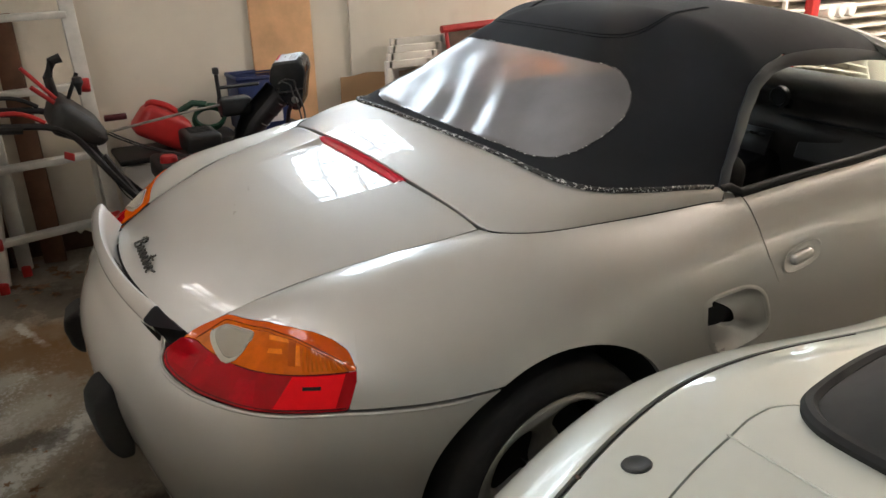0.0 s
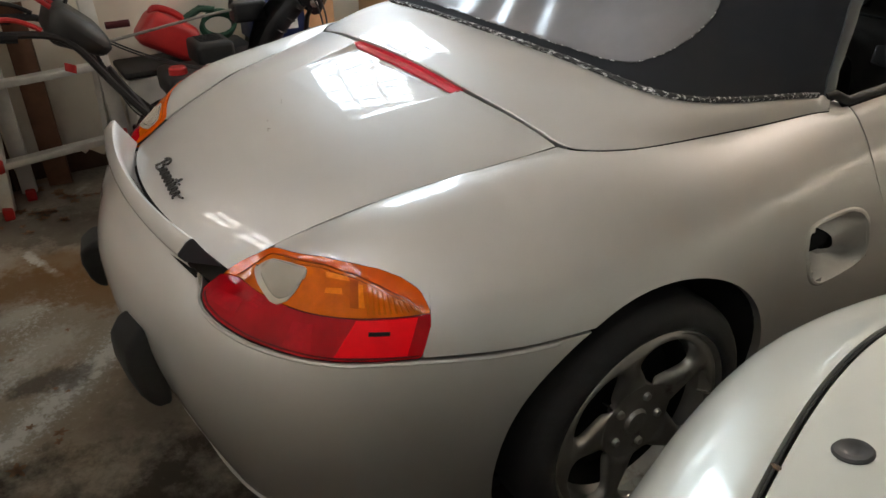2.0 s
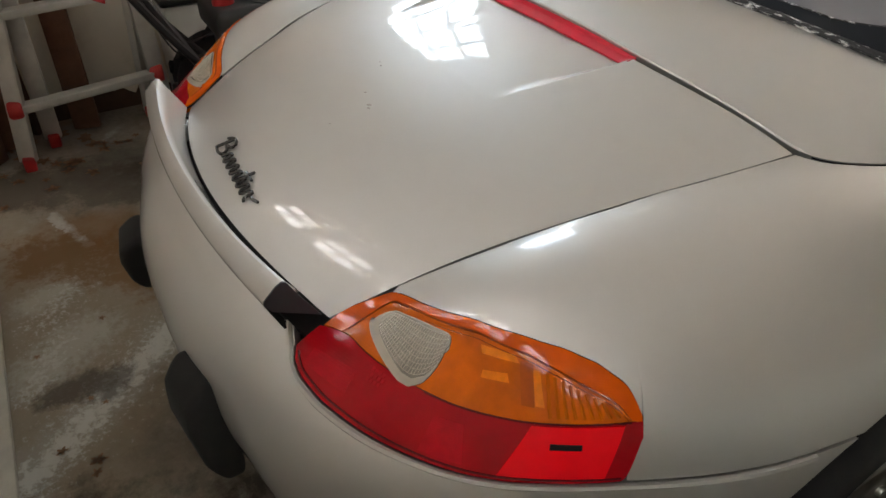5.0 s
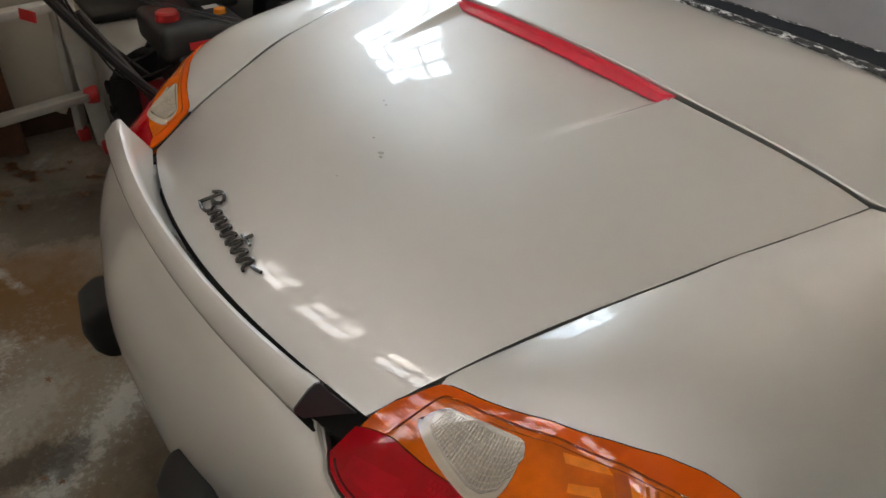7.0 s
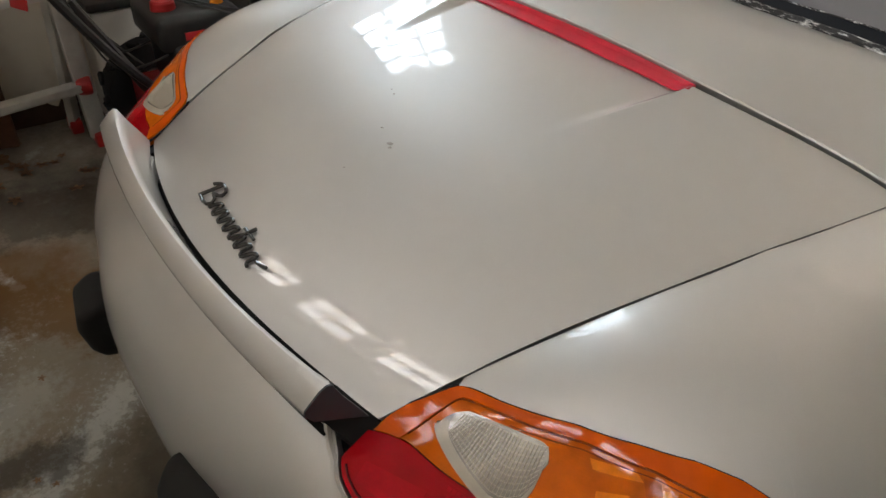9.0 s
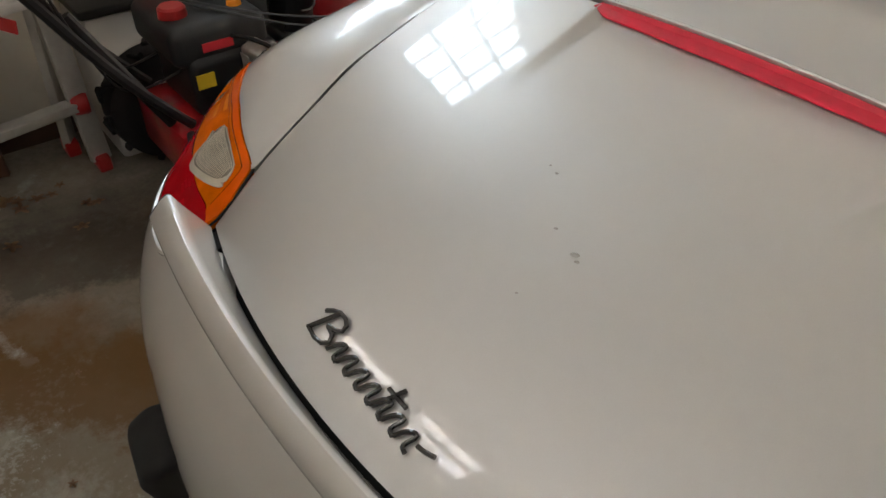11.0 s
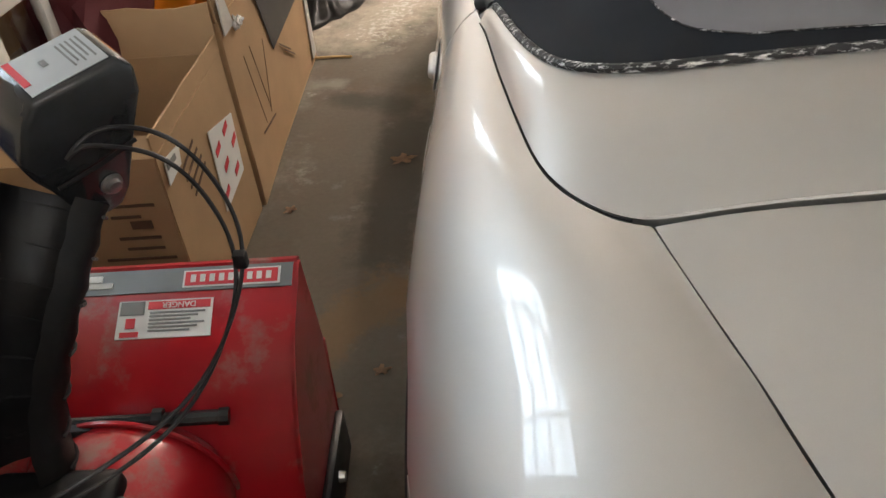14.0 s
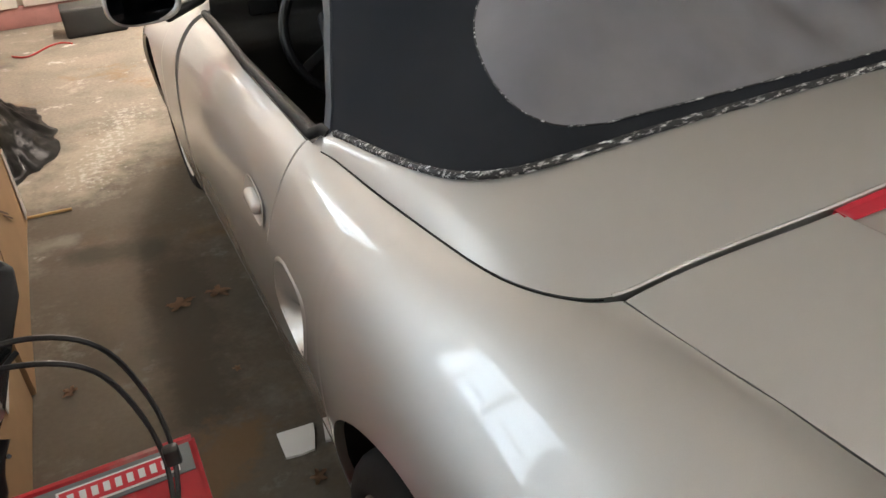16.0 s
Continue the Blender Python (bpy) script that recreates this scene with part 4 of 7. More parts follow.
def hollow(x, y):
    """Scooped hollow in front of the high brake strip: narrower towards the tail."""
    half = .272 + (y - .07) * .22
    d = 0.0185 * np.clip((y + .185) / .225, 0, 1) ** 1.2
    k = np.clip((half - np.abs(x)) / .024, 0, 1)
    return d * (1 - (1 - k) ** 1.8) * (.72 + .28 * np.clip((half - np.abs(x)) / .16, 0, 1))


def lid_z(x, y, yt):
    zc = _mid(y)
    ze = edge_z(yt)
    s = np.abs(x) / seam_at(yt)
    return zc - (_mid(yt) - ze) * s ** 2.3


def lid():
    n, m = 301, 150
    grid = []
    for t in np.linspace(0, 1, m):
        yt = -.548 + t * (.548 + .09)
        xs = np.linspace(-1, 1, n) * seam_at(yt)
        yr = -.610 + .062 * (np.abs(xs) / .394) ** 2
        y = yt + (1 - t) ** 2 * (yr + .548) + t ** 3 * (lid_front(xs) - .09)
        z = _mid(y) - (_mid(np.minimum(yt, .075)) - edge_z(yt)) * (np.abs(xs) / seam_at(yt)) ** 2.3
        grid.append(np.stack([xs, y, z], -1))
    grid = np.array(grid)
    grid[..., 2] = fair(fair(grid[..., 2], 9, 0, False), 7, 1, False)
    grid[..., 2] -= hollow(grid[..., 0], grid[..., 1])
    panel("engine_lid", grid, SILVER, car, "silver engine lid with a scooped hollow", depth=(0, 0, -1), flange=0.02, inset=.0009)


# soft-top base line in plan, from the middle outwards
BASE = [(0, .318, .915), (.18, .318, .914), (.35, .321, .911), (.50, .322, .905), (.588, .337, .898), (.645, .378, .890), (.678, .46, .880), (.70, .57, .870), (.716, .69, .858), (.721, .76, .852), (.724, .98, .850)]


def cover():
    k, m = 220, 24
    rear = [(x, float(lid_front(np.array(x))) + .004) for x in np.linspace(0, .56, 22)]
    rear += [(x, y + .002) for x, y in COVER[:-2]] + [(.7465, .722)]
    rear = np.array(rear)
    d = np.concatenate([[0], np.cumsum(np.linalg.norm(np.diff(rear, axis=0), axis=1))])
    sq = np.linspace(0, 1, k)
    outer = np.stack([np.interp(sq * d[-1], d, rear[:, 0]), np.interp(sq * d[-1], d, rear[:, 1])], -1)
    ends = outer[[0, -1]].copy()
    outer = fair(outer, 4, 0, False)
    outer[[0, -1]] = ends
    zo = []
    for x, y in outer:
        if x < .586 and y < .095:
            zo.append(float(_mid(.07) - (_mid(.07) - edge_z(.09)) * (x / .586) ** 2.3) + .003)
        else:
            u, r = uv_of(x, y)
            zo.append(float(skin(u, v_at_r(u, r))[2]))
    outer = np.column_stack([outer, fair(np.array(zo)[:, None], 4, 0, False)[:, 0]])
    base = smooth_path(BASE[:-1], 200)
    db = np.concatenate([[0], np.cumsum(np.linalg.norm(np.diff(base, axis=0), axis=1))])
    inner = np.stack([np.interp(sq * db[-1], db, base[:, i]) for i in range(3)], -1)
    half = []
    for t in np.linspace(0, 1, m):
        p = outer * (1 - t) + inner * t
        p[:, 2] += 0.014 * np.sin(np.pi * t) * (1 - 0.6 * sq)
        half.append(p)
    half = np.array(half)
    left = half[:, ::-1].copy()
    left[..., 0] *= -1
    panel("hood_cover", np.concatenate([left[:, :-1], half], axis=1), SILVER, car, "silver cover panel behind the soft top", depth=(0, 0, -1), flange=0.02, inset=.002)
    edge = np.concatenate([half[0][::-1] * [-1, 1, 1], half[0][1:]])
    part("cover_bead", tube([tuple(p + np.array([0, .0035, .0005])) for p in edge[::2] if abs(p[0]) < .60], .0032, 6), SILVER, car)
    for sx in (1, -1):
        side = [(sx * (p[0] + .001), p[1] - .001, p[2] - .0006) for p in half[0] if p[0] > .60]
        part("joint_seal", tube(side, .0014, 6), BLACK_INSIDE, car)
    # small filler between cover and door
    for sx in (1, -1):
        a = [(sx * x, y, z) for x, y, z in ((.7475, .726, .822), (.752, .772, .819), (.724, .778, .836), (.722, .752, .838))]
        bm = bmesh.new()
        top = [bm.verts.new(p) for p in a]
        low = [bm.verts.new((p[0], p[1], p[2] - .02)) for p in a]
        bm.faces.new(top)
        bm.faces.new(low[::-1])
        for i in range(4):
            bm.faces.new((top[i], low[i], low[(i + 1) % 4], top[(i + 1) % 4]))
        part("filler_panel", bm, SILVER, car)


def brake_strip():
    """Recessed strip: a steep upper band under the cover's edge and a sloping lower lip."""
    n = 81
    x = np.linspace(-.2725, .2725, n)
    front = lid_front(x)
    ztop = _mid(.07) - (_mid(.07) - edge_z(.09)) * (np.abs(x) / .586) ** 2.3 - .001
    zbot = np.minimum(lid_z(x, front, .08) - hollow(x, front) + .0002, ztop - .0008)
    rows = []
    for t, dy in ((0, -.0125), (.12, -.0118), (.34, -.0065), (.42, -.0015), (.6, .0025), (1, .0055)):
        rows.append(np.stack([x, front + dy, zbot + (ztop - zbot) * t], -1))
    panel("high_brake_lamp", np.array(rows), BRAKE_RED, car, "long red high-level brake strip", depth=(0, 1, 0), flange=0.012, inset=0, sharp=25)


def spoiler():
    n = 81
    xs = np.linspace(-.386, .386, n)
    q = (np.abs(xs) / .402) ** 2
    prof = [(-.6140 + .0625 * q, .674 - .012 * q), (-.6215 + .0575 * q, .692 - .009 * q), (-.632 + .050 * q, .716 - .004 * q), (-.640 + .046 * q, .7335 + .002 * q), (-.645 + .045 * q, .7365 + .001 * q), (-.652 + .043 * q, .732 + .001 * q),
            (-.664 + .036 * q, .712 + .003 * q), (-.665 + .036 * q, .706 + .003 * q), (-.655 + .036 * q, .694 + .001 * q), (-.628 + .05 * q, .676)]
    bm = bmesh.new()
    rings = [[bm.verts.new((x, y[i], (z[i] if hasattr(z, "__len__") else z))) for i, x in enumerate(xs)] for y, z in prof]
    for a, b in zip(rings, rings[1:] + rings[:1]):
        for i in range(n - 1):
            bm.faces.new((a[i], a[i + 1], b[i + 1], b[i]))
    bm.faces.new([r[0] for r in rings])
    bm.faces.new([r[-1] for r in rings][::-1])
    part("spoiler", bm, SILVER, car, "silver retractable tail spoiler standing slightly raised", sharp=50)
    # thin dark plates added over the body-coloured end faces to darken them
    for sx in (1, -1):
        bm = bmesh.new()
        outline = [(float(y[-1]), float(z[-1]) if hasattr(z, "__len__") else z) for y, z in prof]
        cap = [[bm.verts.new((sx * x, y, z)) for y, z in outline] for x in (.3855, .3885)]
        for i in range(len(outline)):
            k = (i + 1) % len(outline)
            bm.faces.new((cap[0][i], cap[0][k], cap[1][k], cap[1][i]))
        bm.faces.new(cap[0][::-1])
        bm.faces.new(cap[1])
        bmesh.ops.recalc_face_normals(bm, faces=bm.faces[:])
        part("spoiler_end_plate", bm, TRIM, car, "dark grey plate added to darken the spoiler end", sharp=30)
    # black well under it
    bm = bmesh.new()
    xs = np.linspace(-.372, .372, 60)
    q = (np.abs(xs) / .402) ** 2
    pr = [(-.645 + .045 * q, .660 - .016 * q), (-.60 + .05 * q, .650 - .01 * q), (-.595 + .052 * q, .668 - .02 * q)]
    rings = [[bm.verts.new((x, y[i], (z[i] if hasattr(z, "__len__") else z))) for i, x in enumerate(xs)] for y, z in pr]
    for a, b in zip(rings, rings[1:]):
        for i in range(59):
            bm.faces.new((a[i], a[i + 1], b[i + 1], b[i]))
    part("spoiler_well", bm, BLACK_INSIDE, car)
    # black plates put where only the shade of the open slots shows
    for sx in (1, -1):
        bm = bmesh.new()
        rings = []
        for x, yi, zi, yo, zo in ((.330, -.566, .6675, -.610, .664), (.352, -.560, .664, -.603, .659), (.374, -.552, .657, -.593, .649), (.398, -.543, .646, -.580, .637)):
            rings.append([bm.verts.new((sx * x, y, z)) for y, z in ((yi, zi), (yo, zo), (yo + .004, zo - .014), (yi, zi - .014))])
        for a, b in zip(rings, rings[1:]):
            for i in range(4):
                bm.faces.new((a[i], b[i], b[(i + 1) % 4], a[(i + 1) % 4]))
        bm.faces.new(rings[0])
        bm.faces.new(rings[-1][::-1])
        part("spoiler_slot_dark", bm, BLACK_INSIDE, car, "black plate standing in for the dark slot beside the spoiler", sharp=30)


def overrider(sx):
    """Black rubber bumper guard."""
    bm = new_box((.112, .075, .165), None, 0.020, 4)
    bmesh.ops.subdivide_edges(bm, edges=[e for e in bm.edges if abs(e.verts[0].co.z - e.verts[1].co.z) > .05], cuts=8)
    for v in bm.verts:
        k = v.co.z / .085
        v.co.y = .0375 - (.0375 - v.co.y) * float(np.interp(k, [-1, -.6, .1, .55, 1], [.45, .80, 1.0, .98, .55]))
        v.co.x = v.co.x * (1.0 + 0.05 * k) - sx * .030 * k
    part("bumper_guard", bm, RUBBER, car, "black rubber bumper guard").matrix_basis = pose(sx * .258, -.733, .427, -6, 0, sx * 9)


def shell():
    """Dark structure behind the panels."""
    u = np.unique(np.concatenate([np.linspace(0, 1.0, 40), np.linspace(1.0, 4.5, 120)]))
    v = np.linspace(0.3, 8.6, 36)
    g = skin(u[None, :] * np.ones((36, 1)), v[:, None] * np.ones((1, len(u))))
    ox, oy, dx, dy = frame_at(u)
    g = g - np.stack([dx, dy, 0 * dx], -1)[None] * 0.022 - np.array([0, 0, 0.018])
    faces, m, n = [], 36, len(u)
    for i in range(m - 1):
        for j in range(n - 1):
            c = (g[i, j] + g[i + 1, j + 1]) / 2
            if any(abs(c[1] - yc) < ARCH_R + .005 and (c[1] - yc) ** 2 + (c[2] - HUB_Z) ** 2 < (ARCH_R + .005) ** 2 for yc in (HUB_Y, FRONT_Y)) and c[0] > .5:
                continue
            if .5 < c[1] < .9 and .42 < c[2] < .68:
                continue
            if c[1] > .8 and c[2] > .78:
                continue
            faces.append((i * n + j, i * n + j + 1, (i + 1) * n + j + 1, (i + 1) * n + j))
    p = g.reshape(-1, 3)
    pieces("body_shell", p, faces, BLACK_INSIDE, car)
    pieces("body_shell", p * [-1, 1, 1], [f[::-1] for f in faces], BLACK_INSIDE, car)
    # floor pan and wheel wells
    part("floor_pan", new_box((1.5, 3.6, .03), Matrix.Translation((0, 1.3, .19))), BLACK_INSIDE, car)
    for sx in (1, -1):
        for yc in (HUB_Y, FRONT_Y):
            bm = bmesh.new()
            ring = []
            at = [(yc - ARCH_R * math.cos(math.pi * k / 24) + 1.235, HUB_Z + ARCH_R * math.sin(math.pi * k / 24)) for k in range(25)]
            rim = [min(.875, float(skin(u_, v_at_z(u_, max(z_, .30)))[0]) - .010) for u_, z_ in at]
            for xs in (rim, [.60] * 25):
                ring.append([bm.verts.new((sx * (xs[k] - (.03 if k in (0, 24) else 0)), yc - (ARCH_R + .004) * math.cos(math.pi * k / 24), HUB_Z - .09 * (k in (0, 24)) + (ARCH_R + .004) * math.sin(math.pi * k / 24))) for k in range(25)])
            for k in range(24):
                bm.faces.new((ring[0][k], ring[0][k + 1], ring[1][k + 1], ring[1][k]))
            bm.faces.new(ring[1])
            part("wheel_well", bm, BLACK_INSIDE, car)


def wheel(sx, yc, width):
    """Five-spoke alloy wheel with its tyre."""
    w = new("wheel")
    w.parent = car
    w.matrix_basis = pose(sx * (.870 if yc < 1 else .806), yc + (-.004 if yc < 1 else .018), AXLE_Z, 0, 0, 0 if sx > 0 else 180)
    h = width
    tyre = [(.222, -.012), (.230, .001), (.236, .007), (.248, .010), (.266, .008), (.280, -.001), (.289, -.014), (.293, -.03), (.294, -h / 2), (.293, -h + .03), (.288, -h + .01), (.27, -h), (.235, -h + .01), (.222, -h + .02)]
    part("tyre", lathe(tyre, 64), TYRE, w, "black tyre with worn sidewall")
    rim = [(.200, -h + .02), (.19, -h + .04), (.175, -.10), (.178, -.06), (.196, -.03), (.203, -.008), (.210, .004), (.213, .0005), (.212, -.010), (.204, -.02)]
    rim = [(r * 1.085, x) for r, x in rim]
    part("rim", lathe(rim[3:], 64), ALLOY, w, "dull silver rim")
    part("barrel", lathe(rim[:4], 64), BLACK_INSIDE, w)
    part("hub_disc", lathe([(.0, -.10), (.165, -.10), (.165, -.115), (.0, -.115)], 40), BLACK_INSIDE, w)
    # five spokes between rounded holes
    face = spline([.028, .06, .09, .14, .18, .2, .204], [-.022, -.022, -.019, -.009, -.003, -.004, -.008])
    for k in range(5):
        a = 2 * math.pi * k / 5 + .56
        rows = []
        for r in np.concatenate([np.linspace(.028, .082, 6), np.linspace(.084, .186, 22), np.linspace(.189, .204, 4)]):
            q = max(0.0, 1 - (abs(r - .138) / .053) ** 2.2)
            h = .50 * q ** .5 * (.55 + .45 * smooth(.085, .165, r))
            edge = min(1.0, q * 4)
            row = []
            for s in np.concatenate([[-1, -.96, -.88, -.76], np.linspace(-.6, .6, 7), [.76, .88, .96, 1]]):
                ang = a + s * (math.pi / 5 - h) + .10 * (r - .1)
                row.append((float(face(r)) + .006 * edge * (1 - s * s) - .016 * edge * abs(s) ** 7, r * math.cos(ang), r * math.sin(ang)))
            rows.append(row)
        panel("spoke", np.array(rows) * [1, 1.085, 1.085], ALLOY, w, depth=(-1, 0, 0), flange=.034, inset=0, sharp=55)
        b = a + math.pi / 5
        part("wheel_bolt", lathe([(0.0, .004), (.008, .004), (.010, -.004), (.011, -.03)], 12), BRIGHT_METAL, w).matrix_basis = pose(-.018, .062 * math.cos(b), .062 * math.sin(b))
    part("hub_cap", lathe([(0.0, -.012), (.026, -.014), (.031, -.022), (.034, -.06)], 32), ALLOY, w)


def door(mirror):
    sg = -1 if mirror else 1
    d = new("door")
    d.parent = car
    d["label"] = "closed silver door with a flush handle"
    m, n = 34, 40
    grid = []
    for t in np.linspace(0, 1, m):
        z = 0.245 + 0.59 * t
        u = 1.235 + np.linspace(float(DOOR_EDGE(z)) + .003, 1.94 - .06 * t, n)
        hi = v_at_r(u, np.interp(u, [2.0, 2.5, 3.2], [.402, .402, .372]))
        lo = v_at_z(u, np.full(n, .245))
        grid.append(skin(u, lo + (hi - lo) * t))
    panel("door_skin", np.array(grid), SILVER, d, depth=(-1, 0, 0), mirror=mirror)
    top = np.array(grid)[-1]
    pts = [(sg * (p[0] - .008), p[1], p[2] + .010) for p in top]
    pts = [(sg * .722, .735, .848), (sg * .728, .765, .850)] + pts
    part("window_seal", tube(pts, 0.011, 12), RUBBER, d, "black rubber window seal")
    part("inner_panel", new_box((.05, 1.05, .50), Matrix.Translation((sg * .70, 1.40, .53)), .015), LEATHER, d)
    # recessed handle: oval dish with a paddle
    c = skin(1.235 + .955, v_at_z(1.235 + .955, .655))
    bm = bmesh.new()
    ring = []
    for k, (s, dx) in enumerate(((1.0, .0035), (.94, .0045), (.86, .0015), (.5, -.001), (.05, -.001))):
        row = []
        for a in range(36):
            th = 2 * math.pi * a / 36
            ca, sa = math.cos(th), math.sin(th)
            e = 0.75
            yy = .082 * s * math.copysign(abs(ca) ** e, ca)
            zz = .036 * s * math.copysign(abs(sa) ** e, sa)
            base = skin(1.235 + .955 + yy, v_at_z(1.235 + .955 + yy, .655 + zz + .10 * yy))
            row.append(bm.verts.new((sg * (base[0] + dx), base[1], base[2])))
        ring.append(row)
    for p, q in zip(ring, ring[1:]):
        for a in range(36):
            bm.faces.new((p[a], p[(a + 1) % 36], q[(a + 1) % 36], q[a]))
    part("handle_dish", bm, SILVER, d)
    bm = new_box((.026, .084, .030), None, .0125, 4)
    part("handle", bm, SILVER, d, "silver lift handle").matrix_basis = Matrix.Translation((sg * (c[0] + .006), c[1] - .008, c[2] + .002)) @ pose(0, 0, 0, 6, -sg * 10, 0)
    # door mirror
    mr = new("door_mirror")
    mr.parent = d
    mr["label"] = "silver door mirror"
    bm = bmesh.new()
    bmesh.ops.create_uvsphere(bm, u_segments=28, v_segments=16, radius=1)
    for v in bm.verts:
        v.co = Vector((v.co.x * .092, v.co.y * .075 if v.co.y > 0 else v.co.y * .028, v.co.z * .058))
    mr_body = part("mirror_housing", bm, SILVER, mr)
    mr_body.matrix_basis = pose(sg * .905, 1.60, .955, 0, 0, sg * -8)
    rim = [(.088 * math.copysign(abs(math.cos(t)) ** .7, math.cos(t)), 0, .052 * math.copysign(abs(math.sin(t)) ** .75, math.sin(t))) for t in np.linspace(0, 2 * math.pi, 37)[:-1]]
    part("mirror_rim", tube(rim, .008, 8, closed=True), SILVER, mr).matrix_basis = pose(sg * .905, 1.578, .955, 0, 0, sg * -8)
    bm = bmesh.new()
    bm.faces.new([bm.verts.new(p) for p in rim])
    bmesh.ops.solidify(bm, geom=bm.faces[:], thickness=.004)
    part("mirror_glass", bm, MIRROR, mr).matrix_basis = pose(sg * .905, 1.570, .955, -3, 0, sg * -14)
    part("mirror_foot", new_box((.12, .04, .026), None, .010, 3), BLACK_PLASTIC, mr).matrix_basis = pose(sg * .80, 1.665, .905, 0, sg * 20, 0)


def sides():
    # sill, front wing and nose
    n, m = 60, 6
    u = 1.235 + np.linspace(1.04, FRONT_Y - ARCH_R, n)
    g = skin(u[None] * np.ones((m, 1)), v_at_z(u, np.full(n, .18))[None] * (1 - np.linspace(0, 1, m)[:, None]) + v_at_z(u, np.full(n, .24))[None] * np.linspace(0, 1, m)[:, None])
    side_pair("sill", g, SILVER)
    us = np.linspace(1.235 + 1.945, 4.53, 110)
    grid = []
    for t in np.linspace(0, 1, 30):
        y = us - 1.235
        ins = np.abs(y - FRONT_Y) < ARCH_R
        lo = v_at_z(us, np.where(ins, arch_z(y, FRONT_Y), .19))
        hi = np.full(len(us), 9.0)
        grid.append(skin(us, lo + (hi - lo) * t))
    side_pair("front_wing", np.array(grid), SILVER)
    # bonnet between the wings
    edge = skin(us, np.full(len(us), 9.0))
    grid = []
    for s in np.linspace(-1, 1, 31):
        row = edge * [s, 1, 1] + np.array([0, 0, 0.035]) * (1 - s * s)
        grid.append(row)
    panel("bonnet", np.array(grid), SILVER, car, depth=(0, 0, -1))
    g = skin(np.full((10, 1), 4.53), np.linspace(0, 9, 10)[:, None])
    half = [g[:, 0] * [s, 1, 1] + np.array([0, .09, 0]) * (1 - s * s) for s in np.linspace(-1, 1, 21)]
    panel("nose", np.array(half), SILVER, car, depth=(0, -1, 0))


def side_intake(mirror):
    """Air intake: a funnel sunk into the wing, deep and dark at its rear end."""
    sg = -1 if mirror else 1
    yc, zc = .705, .542
    bm = bmesh.new()
    rings = []
    for k, (s, depth, shift) in enumerate(((1.11, -.001, 0), (1.05, .003, 0), (.99, .0028, 0), (.92, -.008, 0), (.80, -.03, -.012), (.62, -.062, -.03), (.45, -.085, -.045))):
        row = []
        for a in range(44):
            th = 2 * math.pi * a / 44
            ca, sa = math.cos(th), math.sin(th)
            e = .62
            yy = .118 * s * math.copysign(abs(ca) ** e, ca) + shift
            zz = .086 * s * math.copysign(abs(sa) ** e, sa) * (1 - .10 * ca)
            yy -= .45 * zz
            b = skin(1.235 + yc + yy, v_at_z(1.235 + yc + yy, zc + zz))
            dd = depth if depth > 0 else depth * (1 - .75 * max(0, ca))
            row.append(bm.verts.new((sg * (b[0] + dd), b[1], b[2])))
        rings.append(row)
    for p, q in zip(rings, rings[1:]):
        for a in range(44):
            bm.faces.new((p[a], p[(a + 1) % 44], q[(a + 1) % 44], q[a]))
    part("intake_funnel", bm, SILVER, car, "silver side air intake")
    bm = bmesh.new()
    bm.faces.new([bm.verts.new(Vector(v)) for v in [(sg * (.35 + .50 - .078 + .05 * max(0, math.cos(2 * math.pi * a / 20))), yc - .05 + .06 * math.cos(2 * math.pi * a / 20), zc + .045 * math.sin(2 * math.pi * a / 20)) for a in range(20)]])
    bmesh.ops.solidify(bm, geom=bm.faces[:], thickness=.006)
    part("intake_mouth", bm, BLACK_INSIDE, car)


# ---- soft top ----
TOP_Y = .98
RHO = (1.0, .955, .885, .77, .58, .32, 0.0)
Z_SIDE = (0, .27, .55, .79, .925, .985, 1.0)
Z_REAR = (0, .055, .145, .30, .585, .92, 1.0)


def base_polar():
    b = smooth_path(BASE, 160)
    ph = np.degrees(np.arctan2(TOP_Y - b[:, 1], b[:, 0]))
    r = np.hypot(b[:, 0], TOP_Y - b[:, 1])
    o = np.argsort(ph)
    return ph[o], r[o], b[o, 2]


_bp = base_polar()
_side_w = spline([.98, 1.2, 1.45, 1.7], [.722, .712, .685, .64])
_side_b = spline([.98, 1.2, 1.45, 1.7], [.852, .853, .85, .845])
_roof_c = spline([.98, 1.1, 1.3, 1.5, 1.72], [1.245, 1.251, 1.245, 1.218, 1.168])


def hood_point(q, b):
    """q: 0 at the rear middle, 1 at the side (y = TOP_Y), then 1 + metres forward. b: 0 base, 6 top."""
    k = np.arange(7)
    if q <= 1:
        ph = 90 * (1 - q)
        r, zb = np.interp(ph, _bp[0], _bp[1]), np.interp(ph, _bp[0], _bp[2])
        w = float(smooth(0.0, 0.62, math.sin(math.radians(ph))))
        zs = np.array(Z_SIDE) * (1 - w) + np.array(Z_REAR) * w
        zt, ox, oy = float(_roof_c(TOP_Y)), 0.0, TOP_Y
        dx, dy = math.cos(math.radians(ph)), -math.sin(math.radians(ph))
    else:
        y = TOP_Y + q - 1
        r, zb, zt = float(_side_w(y)), float(_side_b(y)), float(_roof_c(y))
        zs, ox, oy, dx, dy = np.array(Z_SIDE), 0.0, y, 1.0, 0.0
    rr = float(spline(k, np.array(RHO))(b)) * r
    zz = zb + (zt - zb) * float(spline(k, zs)(b))
    return np.array([ox + rr * dx, oy + rr * dy, zz])


